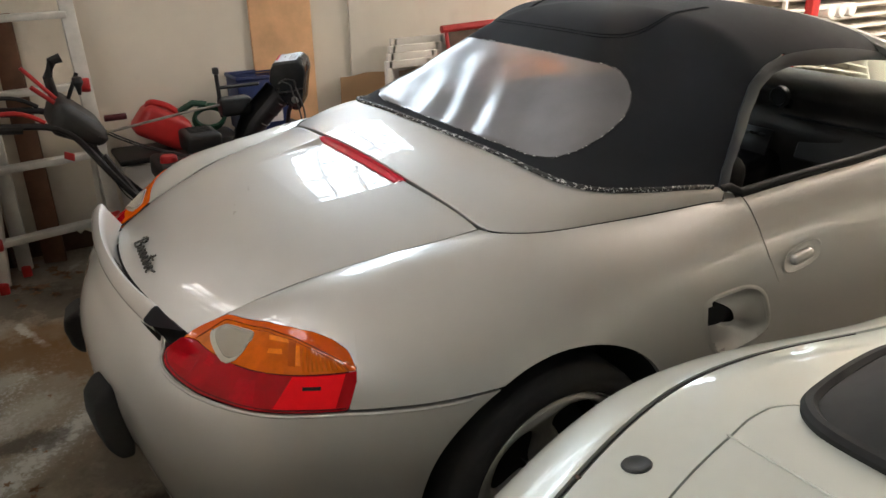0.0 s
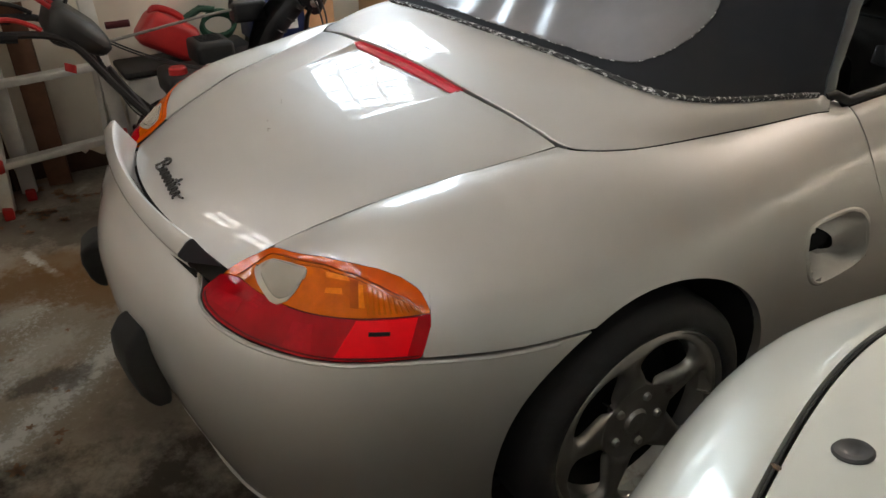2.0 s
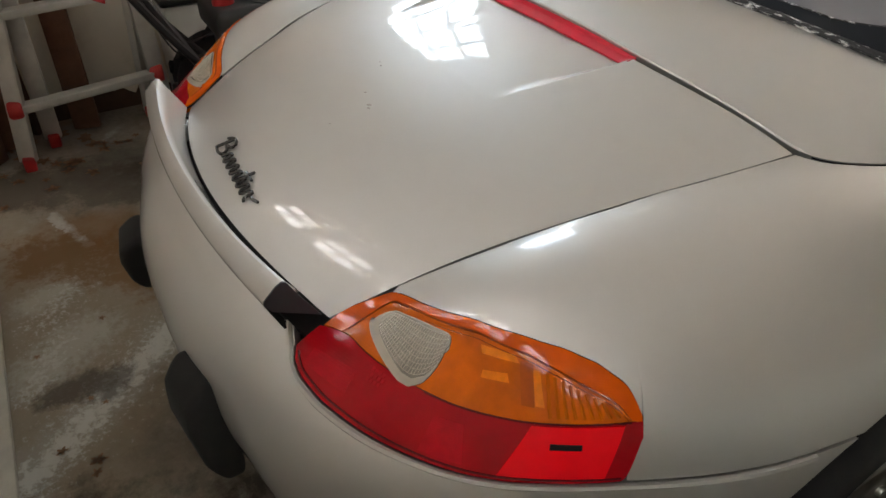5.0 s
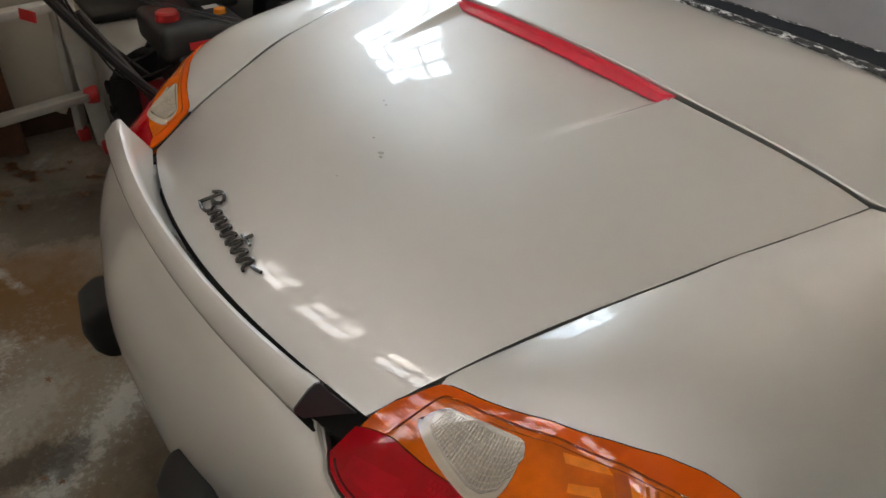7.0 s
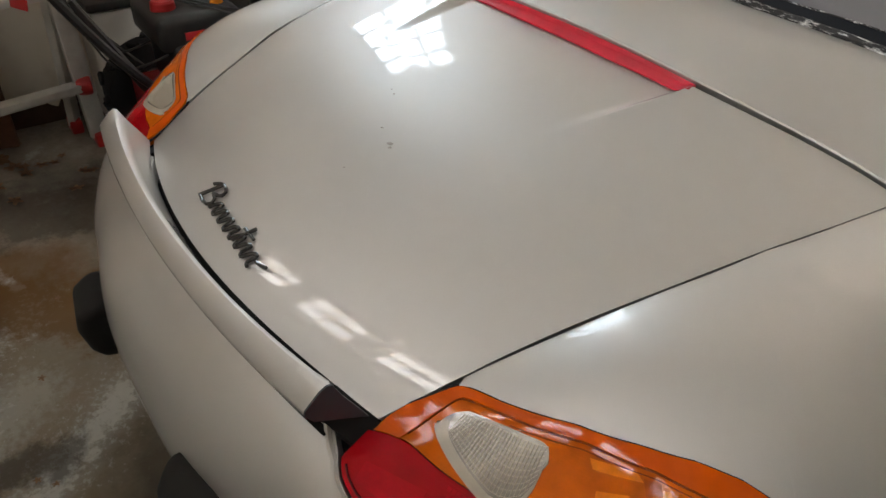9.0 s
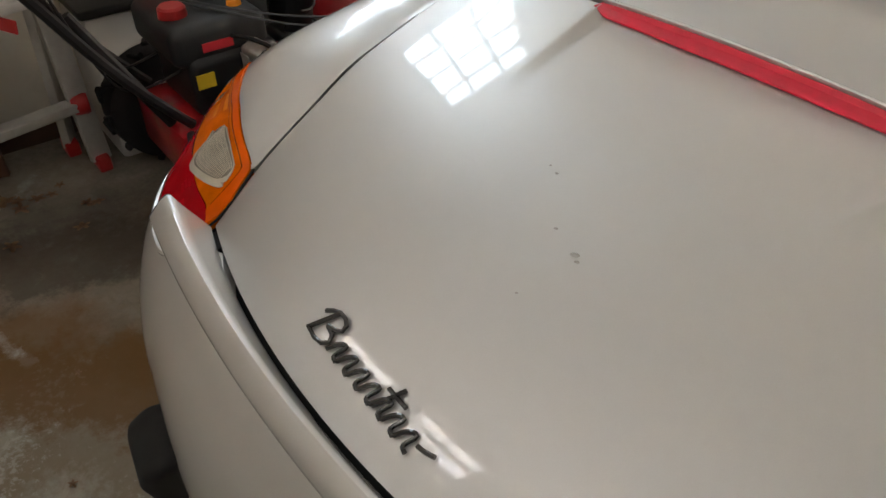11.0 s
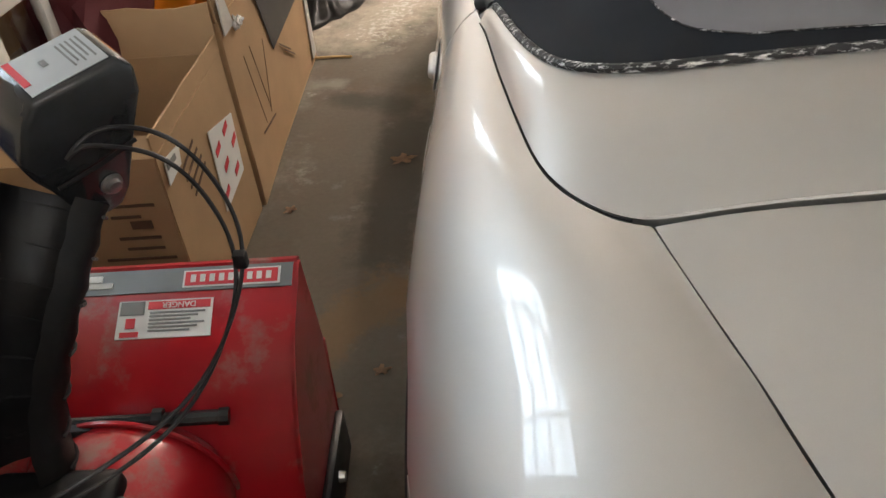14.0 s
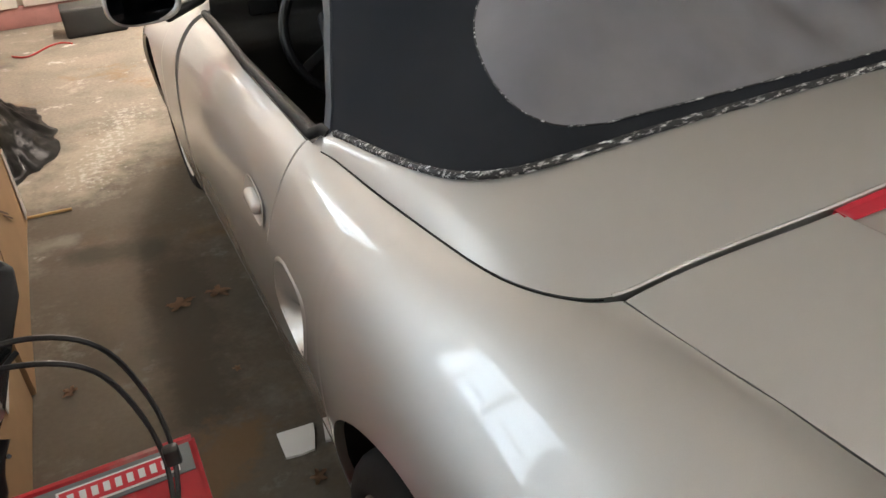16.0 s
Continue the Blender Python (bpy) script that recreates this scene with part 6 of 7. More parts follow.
def snow_thrower():
    t = thing("snow_thrower", "dusty red two-stage snow thrower with black chute", "snow thrower")
    prof = smooth_path(SB_PROF, 40)
    g = np.array([[(x, y, z) for y, z in prof] for x in np.linspace(SB_X0, SB_X1, 12)])
    panel("auger_housing", g, RED_PAINT, t, "dusty red auger housing", depth=(0, 1, -1), flange=.006, inset=0)
    for x in (SB_X0, SB_X1):
        bm = bmesh.new()
        loop = [(y, z) for y, z in prof] + [(.40, .03), (.485, .10), (.505, .30)]
        a = [bm.verts.new((x + .004, y, z)) for y, z in loop]
        b = [bm.verts.new((x - .004, y, z)) for y, z in loop]
        bm.faces.new(a)
        bm.faces.new(b[::-1])
        for i in range(len(loop)):
            k = (i + 1) % len(loop)
            bm.faces.new((a[i], b[i], b[k], a[k]))
        part("side_plate", bm, RED_PAINT, t)
        part("edge_roll", tube([(x, .505, .30), (x, .485, .10), (x, .40, .03)], .007, 6), RED_PAINT, t)
        part("skid_shoe", new_box((.02, .22, .12), Matrix.Translation((x + (.012 if x > -1.3 else -.012), .36, .075)), .008), BLACK_PLASTIC, t)
        part("skid_bolt", lathe([(0, .012), (.010, .012), (.012, 0)], 10), BRIGHT_METAL, t).matrix_basis = pose(x + .024, .33, .10)
    part("top_roll", tube([(SB_X0, .478, .517), (SB_X1, .478, .517)], .008, 8), RED_PAINT, t)
    # grey band with lettering drawn as bars

    def on(x0, x1, s0, s1, name, material, label="", lift=.0015):
        return quad(name, (sb_at(s1, x0), sb_at(s1, x1), sb_at(s0, x1), sb_at(s0, x0)), material, t, label, lift)
    on(SB_X0 + .01, SB_X1 - .006, .006, .052, "grey_band", STRIP_GREY, "grey decal band", .0025)
    on(-1.285, -1.115, .014, .046, "maker_plate", PAPER, "red maker's plate with a white border", .0035)
    on(-1.281, -1.119, .017, .043, "maker_field", INK_RED, "", .0042)
    for i in range(9):
        x = -1.271 + i * .0165
        on(x, x + .009, .023, .037, "letter_bar", PAPER, "", .005)
    on(-1.50, -1.43, .016, .028, "model_bar", PAPER, "", .0035)
    on(-1.47, -1.41, .030, .040, "model_bar", PAPER, "", .0035)
    on(-1.392, -1.228, .066, .134, "warning_label", PAPER, "white warning label with red heading", .0022)
    on(-1.388, -1.346, .068, .092, "label_block", INK_GREY, "", .003)
    on(-1.340, -1.232, .069, .083, "label_heading", INK_RED, "", .003)
    p0, p1, p2 = sb_at(.076, -1.286), sb_at(.076, -1.232), sb_at(.069, -1.286)
    ax = (p0 - p1).normalized()
    nz = ax.cross((p0 - p2).normalized()).normalized()
    ay = nz.cross(ax)
    lettering("heading_letters", "DANGER", .058, Matrix.Translation(p0 + nz * .0036) @ Matrix((ax, ay, nz)).transposed().to_4x4(), PAPER, t)
    on(-1.384, -1.352, .122, .131, "label_heading", INK_RED, "", .003)
    on(-1.376, -1.36, .098, .116, "pictogram", INK_RED, "", .003)
    for i in range(6):
        on(-1.336, -1.24 - .012 * (i % 3), .0875 + i * .0065, .0905 + i * .0065, "text_bar", INK_GREY, "", .003)
    # impeller drum and gearbox
    part("impeller_drum", lathe([(0, -.02), (.10, -.02), (.155, 0), (.168, .03), (.172, .10), (.168, .2), (0, .2)], 40, "z"), RED_PAINT, t).matrix_basis = pose(-1.37, .235, .255, 90, 0, 0)
    part("drum_band", tube([(.173 * math.cos(a), .173 * math.sin(a), .03) for a in np.linspace(0, 2 * math.pi, 41)[:-1]], .005, 6, closed=True), RED_PAINT, t).matrix_basis = pose(-1.37, .235, .255, 90, 0, 0)
    # chute: ribbed, curved, open towards the front
    path = [(-1.455, .115, .40), (-1.445, .125, .50), (-1.415, .14, .60), (-1.378, .170, .69), (-1.352, .222, .755), (-1.332, .272, .81)]
    pts = smooth_path(path, 22)
    bm = bmesh.new()
    rings = []
    for i, p in enumerate(pts):
        d = Vector(pts[min(i + 1, 21)] - pts[max(i - 1, 0)]).normalized()
        side = d.cross(Vector((0, 1, 0))).normalized()
        back = side.cross(d).normalized()
        w = .074 + .004 * (i % 3 == 0)
        row = []
        for a in np.linspace(-2.5, 2.5, 17):
            row.append(bm.verts.new(Vector(p) + side * w * math.sin(a) + back * .062 * math.cos(a) * (1.0 if abs(a) < 1.8 else .8)))
        rings.append(row)
    for p, q in zip(rings, rings[1:]):
        for k in range(16):
            bm.faces.new((p[k], p[k + 1], q[k + 1], q[k]))
    bmesh.ops.solidify(bm, geom=bm.faces[:], thickness=.004)
    part("chute", bm, CHUTE, t, "black ribbed discharge chute")
    for i in range(2, 21, 3):
        d = Vector(pts[min(i + 1, 21)] - pts[max(i - 1, 0)]).normalized()
        side = d.cross(Vector((0, 1, 0))).normalized()
        back = side.cross(d).normalized()
        arc = [tuple(Vector(pts[i]) + side * .0775 * math.sin(a) + back * .0635 * math.cos(a)) for a in np.linspace(-1.7, 1.7, 15)]
        part("chute_rib", tube(arc, .0028, 5), CHUTE, t)
    # deflector cap: its silver top is a printed label, its black cheek carries the pivot bolt
    end = Vector((-1.207, .342, .959))
    across = Vector((.721, -.627, -.296)).normalized()
    along = (Vector((-.677, -.727, -.111)) - across * across.dot(Vector((-.677, -.727, -.111)))).normalized()
    cap = Matrix.Translation(end) @ Matrix((along, across, along.cross(across))).transposed().to_4x4()
    sign = 1 if along.cross(across).z > 0 else -1
    side = [(.004, 0), (.122, .004), (.146, .034), (.168, .085), (.160, .120), (.146, .150), (.128, .205), (.095, .238), (.066, .236), (.048, .212), (.030, .165), (.004, .100), (-.012, .065), (-.014, .024)]
    bm = bmesh.new()
    a = [bm.verts.new((x, 0, -sign * d)) for x, d in side]
    b = [bm.verts.new((x, -.092, -sign * d)) for x, d in side]
    bm.faces.new(a)
    bm.faces.new(b[::-1])
    for k in range(len(side)):
        q = (k + 1) % len(side)
        bm.faces.new((a[k], b[k], b[q], a[q]))
    bmesh.ops.recalc_face_normals(bm, faces=bm.faces[:])
    bmesh.ops.bevel(bm, geom=bm.edges[:], offset=.009, segments=3, profile=.5, affect="EDGES")
    part("deflector", bm, GLOSS_BLACK, t, "black deflector cap with a silver label", sharp=60).matrix_basis = cap

    def top(x0, x1, y0, y1, lift, name, material, label=""):
        bm = new_box((x1 - x0, y1 - y0, .0012), Matrix.Translation(((x0 + x1) / 2, (y0 + y1) / 2, sign * (lift - .034 * (x0 + x1) / 2))) @ Matrix.Rotation(sign * .034, 4, "Y"))
        part(name, bm, material, t, label).matrix_basis = cap
    top(.012, .116, -.084, -.009, .0012, "deflector_label", SILVER_DECAL, "silver printed label")
    for k in range(5):
        top(.020 + k * .007, .0225 + k * .007, -.070, -.022 - .006 * (k % 2), .0022, "deflector_text", INK_GREY)
    top(.072, .080, -.058, -.046, .0022, "deflector_mark", INK_GREY)
    top(.106, .115, -.082, -.028, .0022, "deflector_mark", INK_RED)
    part("pivot_bolt", lathe([(0, .012), (.010, .011), (.012, .004), (.016, .003), (.017, 0)], 14), BRIGHT_METAL, t).matrix_basis = cap @ pose(.073, .001, -sign * .184, 0, 0, 90)
    strap = [(.140, .004, -sign * .140), (.080, .006, -sign * .137), (.020, .004, -sign * .130)]
    part("pivot_strap", tube(strap, .0035, 6), BLACK_PLASTIC, t).matrix_basis = cap
    part("pivot_arm", tube([(.095, .002, -sign * .205), (.120, .0, -sign * .235), (.165, -.01, -sign * .33)], .010, 8), BLACK_PLASTIC, t).matrix_basis = cap
    # cables
    for k, off in enumerate(((0, 0, 0), (-.012, -.012, -.022))):
        cab = [(-1.291, .275, .854), (-1.266, .296, .874), (-1.235, .325, .870), (-1.16, .305, .855), (-1.122, .32, .76), (-1.112, .285, .655), (-1.16, .175, .56), (-1.25, .05, .54), (-1.42, -.11, .555), (-1.62, -.30, .60), (-1.60, -.48, .72)]
        q = smooth_path([tuple(np.array(p) + np.array(off) * min(1, i / 2) * (1 if i < 8 else 0.4)) for i, p in enumerate(cab)], 70)
        part("control_cable", tube([tuple(p) for p in q], .0034, 6), CHUTE, t, "thin black control cable")
    part("cable_clip", new_box((.02, .018, .026), None, .004), BLACK_PLASTIC, t).matrix_basis = pose(-1.113, .29, .667)
    # clean-out stick clipped across the housing
    part("clean_out_tool", tube([(-1.47, .205, .425), (-1.33, .225, .405), (-1.19, .246, .385)], .0125, 10), GLOSS_BLACK, t)
    part("tool_collar", tube([(-1.305, .229, .4015), (-1.29, .231, .399)], .020, 10), BLACK_PLASTIC, t)
    part("tool_clip", tube([(-1.42, .20, .412), (-1.345, .212, .400)], .017, 8), BLACK_PLASTIC, t)
    part("tool_end", tube([(-1.205, .2437, .387), (-1.19, .246, .385)], .015, 10), BLACK_PLASTIC, t)
    # frame, engine, tank
    part("frame", new_box((.34, .42, .16), Matrix.Translation((-1.45, -.10, .215)), .015), RED_PAINT, t)
    part("engine_block", new_box((.27, .26, .17), Matrix.Translation((-1.47, -.10, .375)), .03, 3), BLACK_PLASTIC, t)
    part("fuel_tank", new_box((.30, .27, .11), Matrix.Translation((-1.50, -.125, .485)), .03, 4), GREY_PLASTIC, t, "dark grey fuel tank and engine cover")
    part("air_cover", new_box((.20, .16, .10), Matrix.Translation((-1.62, -.02, .57)), .02, 3), GREY_PLASTIC, t)
    for i in range(5):
        part("cover_slot", new_box((.014, .10, .003), Matrix.Translation((-1.69 + i * .026, -.02, .6205))), BLACK_INSIDE, t)
    part("fuel_cap", lathe([(0, .030), (.030, .030), (.036, .024), (.038, .004), (.038, 0)], 18, "z"), RED_PLASTIC, t, "red fuel cap").matrix_basis = pose(-1.455, -.205, .537)
    part("oil_cap", lathe([(0, .024), (.018, .022), (.021, .008), (.024, 0)], 14, "z"), YELLOW, t, "orange filler cap").matrix_basis = pose(-1.432, -.045, .532)
    part("tank_label", new_box((.002, .085, .024), Matrix.Translation((-1.348, -.14, .480))), INK_RED, t)
    part("hot_label", new_box((.002, .05, .04), Matrix.Translation((-1.333, -.195, .40))), YELLOW_LABEL, t)
    part("hot_label", new_box((.06, .05, .002), Matrix.Translation((-1.52, -.05, .541))), PAPER, t)
    part("muffler", lathe([(0, -.075), (.045, -.07), (.052, -.05), (.052, .05), (.045, .07), (0, .075)], 20), DULL_STEEL, t).matrix_basis = pose(-1.325, -.005, .36, 0, 0, 70)
    part("heat_shield", new_box((.10, .13, .10), Matrix.Translation((-1.335, .02, .375)), .02, 3), BLACK_PLASTIC, t)
    part("crankcase", lathe([(0, -.055), (.040, -.055), (.052, -.045), (.055, .0), (.050, .045), (.030, .055), (0, .055)], 24), STEEL, t, "grey cast engine block").matrix_basis = pose(-1.335, -.105, .335, 0, 0, 8)
    for k in range(6):
        part("cooling_fin", new_box((.075, .006, .085), Matrix.Translation((-1.335, -.085 + .014 * k, .405)), .002), STEEL, t)
    part("carburettor", new_box((.07, .06, .055), None, .014, 3), STEEL, t).matrix_basis = pose(-1.315, -.05, .445, 12, 8, 20)
    part("choke_knob", lathe([(0, .03), (.014, .028), (.016, .01), (.008, 0)], 12), BLACK_PLASTIC, t).matrix_basis = pose(-1.285, -.045, .45)
    part("fuel_line", tube(smooth_path([(-1.36, -.10, .49), (-1.30, -.08, .50), (-1.28, -.03, .47), (-1.31, .0, .43)], 16).tolist(), .006, 6), RUBBER, t)
    part("plug_lead", tube(smooth_path([(-1.33, -.15, .37), (-1.28, -.12, .40), (-1.28, -.06, .38), (-1.32, -.02, .36)], 16).tolist(), .005, 6), RUBBER, t)
    part("belt_cover", new_box((.20, .07, .22), Matrix.Translation((-1.40, .085, .33)), .02, 3), BLACK_PLASTIC, t)
    for k in range(4):
        part("cover_bolt", lathe([(0, .006), (.007, .006), (.008, 0)], 8), BRIGHT_METAL, t).matrix_basis = pose(-1.30, .06 + .045 * (k % 2), .27 + .12 * (k // 2))
    part("starter", lathe([(0, -.05), (.04, -.05), (.045, .04), (0, .05)], 16), DULL_STEEL, t).matrix_basis = pose(-1.345, -.06, .30, 0, 0, 20)
    for x in (-1.165, -1.735):
        w = new("drive_wheel")
        w.parent = t
        w.matrix_basis = pose(x, -.205, .185)
        part("tyre", lathe([(.085, -.05), (.15, -.06), (.172, -.05), (.177, 0), (.172, .05), (.15, .06), (.085, .05)], 40), TYRE, w)
        for k in range(20):
            a = 2 * math.pi * k / 20
            part("lug", new_box((.055, .022, .018), Matrix.Rotation(a, 4, "X") @ Matrix.Translation((.028 if k % 2 else -.028, 0, .178)) @ Matrix.Rotation(radians(24 if k % 2 else -24), 4, "Z"), .004, 1), TYRE, w)
        part("disc", lathe([(0, .045), (.03, .048), (.035, .03), (.075, .025), (.088, .045), (.09, .03)], 30), PAPER, w, "white wheel disc")
    part("axle", tube([(-1.74, -.205, .185), (-1.16, -.205, .185)], .013, 10), STEEL, t)
    # handlebars and console
    for x in (-1.32, -1.66):
        q = smooth_path([(x + (.03 if x < -1.5 else -.0), -.26, .30), (x, -.40, .47), (x, -.52, .66), (x, -.63, .775), (x, -.86, .80)], 20)
        part("handlebar", tube([tuple(p) for p in q], .014, 8), BLACK_PLASTIC, t)
        part("grip", tube([(x, -.74, .787), (x, -.88, .803)], .020, 10), RUBBER, t)
        q = smooth_path([(x, -.66, .80), (x, -.74, .845), (x, -.84, .85)], 8)
        part("clutch_lever", tube([tuple(p) for p in q], .009, 6), RED_PLASTIC if x > -1.5 else BLACK_PLASTIC, t)
    bm = new_box((.34, .22, .15), None, .045, 4)
    for v in bm.verts:
        v.co.z -= .35 * (v.co.y + .1) if v.co.z > 0 else 0
    part("console", bm, GREY_PLASTIC, t, "dark grey control console").matrix_basis = pose(-1.48, -.53, .775, -24, 0, 0)
    part("console_plate", new_box((.07, .006, .03), None, .003), RED_PLASTIC, t).matrix_basis = pose(-1.33, -.60, .655, -10, 0, 25)
    for (x, y, z, dx, dy, dz, mt, r) in ((-1.42, -.60, .87, 0, -.10, .13, RED_PLASTIC, .008), (-1.40, -.55, .80, .02, -.13, .13, RED_PLASTIC, .009), (-1.50, -.55, .85, 0, .05, .10, BLACK_PLASTIC, .008)):
        part("control_lever", tube([(x, y, z), (x + dx, y + dy, z + dz)], r, 8), mt, t)
    part("joystick", tube([(-1.46, -.60, .85), (-1.46, -.61, .95), (-1.46, -.585, 1.01), (-1.46, -.55, 1.02)], .019, 10), BLACK_PLASTIC, t)
    part("knob", lathe([(0, .025), (.018, .02), (.022, 0), (.012, -.02), (.006, -.05)], 14, "z"), BLACK_PLASTIC, t).matrix_basis = pose(-1.42, -.51, .925)
    part("crank_rod", tube([(-1.46, -.44, .70), (-1.46, -.1, .745), (-1.46, .12, .765)], .006, 8), STEEL, t, "thin grey steering rod")
    part("crank_grip", tube([(-1.58, -.42, .735), (-1.58, -.33, .735)], .014, 10), MAROON, t)
    part("gear_housing", new_box((.09, .14, .08), Matrix.Translation((-1.47, .12, .745)), .015, 3), BLACK_PLASTIC, t)
    part("gear_post", tube([(-1.48, .06, .70), (-1.48, .055, .90)], .009, 8), BLACK_PLASTIC, t)
    part("gear_post", tube([(-1.48, .058, .83), (-1.40, .22, .845)], .008, 8), BLACK_PLASTIC, t)
    part("post_cap", new_box((.026, .026, .03), Matrix.Translation((-1.48, .055, .905)), .006), BLACK_PLASTIC, t)
    part("brace", tube([(-1.36, -.30, .30), (-1.40, -.47, .62)], .016, 8), BLACK_PLASTIC, t)
    for x, y in ((-1.40, -.20), (-1.55, -.24)):
        q = smooth_path([(x, -.50, .70), (x + .04, -.44, .50), (x + .01, -.36, .40), (x, -.22, .42)], 16)
        part("control_cable", tube([tuple(p) for p in q], .0035, 6), BLACK_PLASTIC, t)


def ladder():
    t = thing("step_ladder", "aluminium articulated ladder with red joints leaning by the wall", "ladder")

    def rail(a, b, name="rail"):
        a, b = Vector(a), Vector(b)
        d = b - a
        m = Matrix.Translation((a + b) / 2) @ d.to_track_quat("Z", "Y").to_matrix().to_4x4()
        part(name, new_box((.062, .026, d.length), None, .004), ALUMINIUM, t).matrix_basis = m
    l0, l1 = Vector((-1.67, -.95, .03)), Vector((-1.99, -.80, 1.62))
    r0, r1 = Vector((-1.775, -.425, .03)), Vector((-2.005, -.46, 1.62))
    rail(l0, l1)
    rail(r0, r1)
    # the folded second pair, just behind
    rail(l0 + Vector((-.16, .10, 0)), l0 + (l1 - l0) * .48 + Vector((-.02, .03, 0)))
    rail(r0 + Vector((-.15, -.05, 0)), r0 + (r1 - r0) * .48 + Vector((-.02, 0, 0)))
    for i in range(5):
        k = .115 + i * .195
        a, b = l0.lerp(l1, k), r0.lerp(r1, k)
        d = b - a
        m = Matrix.Translation((a + b) / 2) @ d.to_track_quat("X", "Z").to_matrix().to_4x4()
        part("rung", new_box((d.length - .02, .055, .030), None, .006), ALUMINIUM, t).matrix_basis = m
        if i in (0, 2, 4):
            for p in (a, b):
                part("joint", lathe([(0, -.026), (.030, -.024), (.034, -.015), (.034, .015), (.030, .024), (0, .026)], 18), RED_PLASTIC, t, "red plastic joint").matrix_basis = Matrix.Translation(p) @ pose(0, 0, 0, 0, 0, 80)
    for p in (l0, r0, l0 + Vector((-.16, .10, 0)), r0 + Vector((-.15, -.05, 0))):
        part("foot", new_box((.075, .042, .05), Matrix.Translation((p[0], p[1], .025)), .008), RED_PLASTIC, t, "red plastic foot")


def open_box(name, label, x0, x1, y0, y1, h, flaps):
    t = thing(name, label, "box", "cardboard boxes")
    th = .006
    for nm, sz, c in (("side", (x1 - x0, th, h), ((x0 + x1) / 2, y0, h / 2)), ("side", (x1 - x0, th, h), ((x0 + x1) / 2, y1, h / 2)), ("side", (th, y1 - y0, h), (x0, (y0 + y1) / 2, h / 2)), ("side", (th, y1 - y0, h), (x1, (y0 + y1) / 2, h / 2))):
        bm = new_box(sz, Matrix.Translation(c))
        bmesh.ops.subdivide_edges(bm, edges=bm.edges[:], cuts=6, use_grid_fill=True)
        for v in bm.verts:
            v.co.x += .006 * noise.noise(v.co * 3)
            v.co.y += .006 * noise.noise(v.co * 3 + Vector((7, 0, 0)))
        part(nm, bm, CARD, t)
    part("bottom", new_box((x1 - x0, y1 - y0, th), Matrix.Translation(((x0 + x1) / 2, (y0 + y1) / 2, .005))), CARD_IN, t)
    for edge, length, ang in flaps:
        bm = bmesh.new()
        n = 12
        if edge in "NS":
            y = y1 if edge == "N" else y0
            s = 1 if edge == "N" else -1
            a = [(x0 + (x1 - x0) * i / n, y, h) for i in range(n + 1)]
            d = Vector((0, s * math.sin(radians(ang)), math.cos(radians(ang))))
        else:
            x = x1 if edge == "E" else x0
            s = 1 if edge == "E" else -1
            a = [(x, y0 + (y1 - y0) * i / n, h) for i in range(n + 1)]
            d = Vector((s * math.sin(radians(ang)), 0, math.cos(radians(ang))))
        low = [bm.verts.new(p) for p in a]
        up = [bm.verts.new(Vector(p) + d * length * (1 + .10 * noise.noise(Vector(p) * 9))) for p in a]
        for i in range(n):
            bm.faces.new((low[i], low[i + 1], up[i + 1], up[i]))
        bm.normal_update()
        bmesh.ops.solidify(bm, geom=bm.faces[:], thickness=.005)
        bmesh.ops.recalc_face_normals(bm, faces=bm.faces[:])
        part("flap", bm, CARD if edge == "E" else CARD_IN, t, "open cardboard flap")
    return t


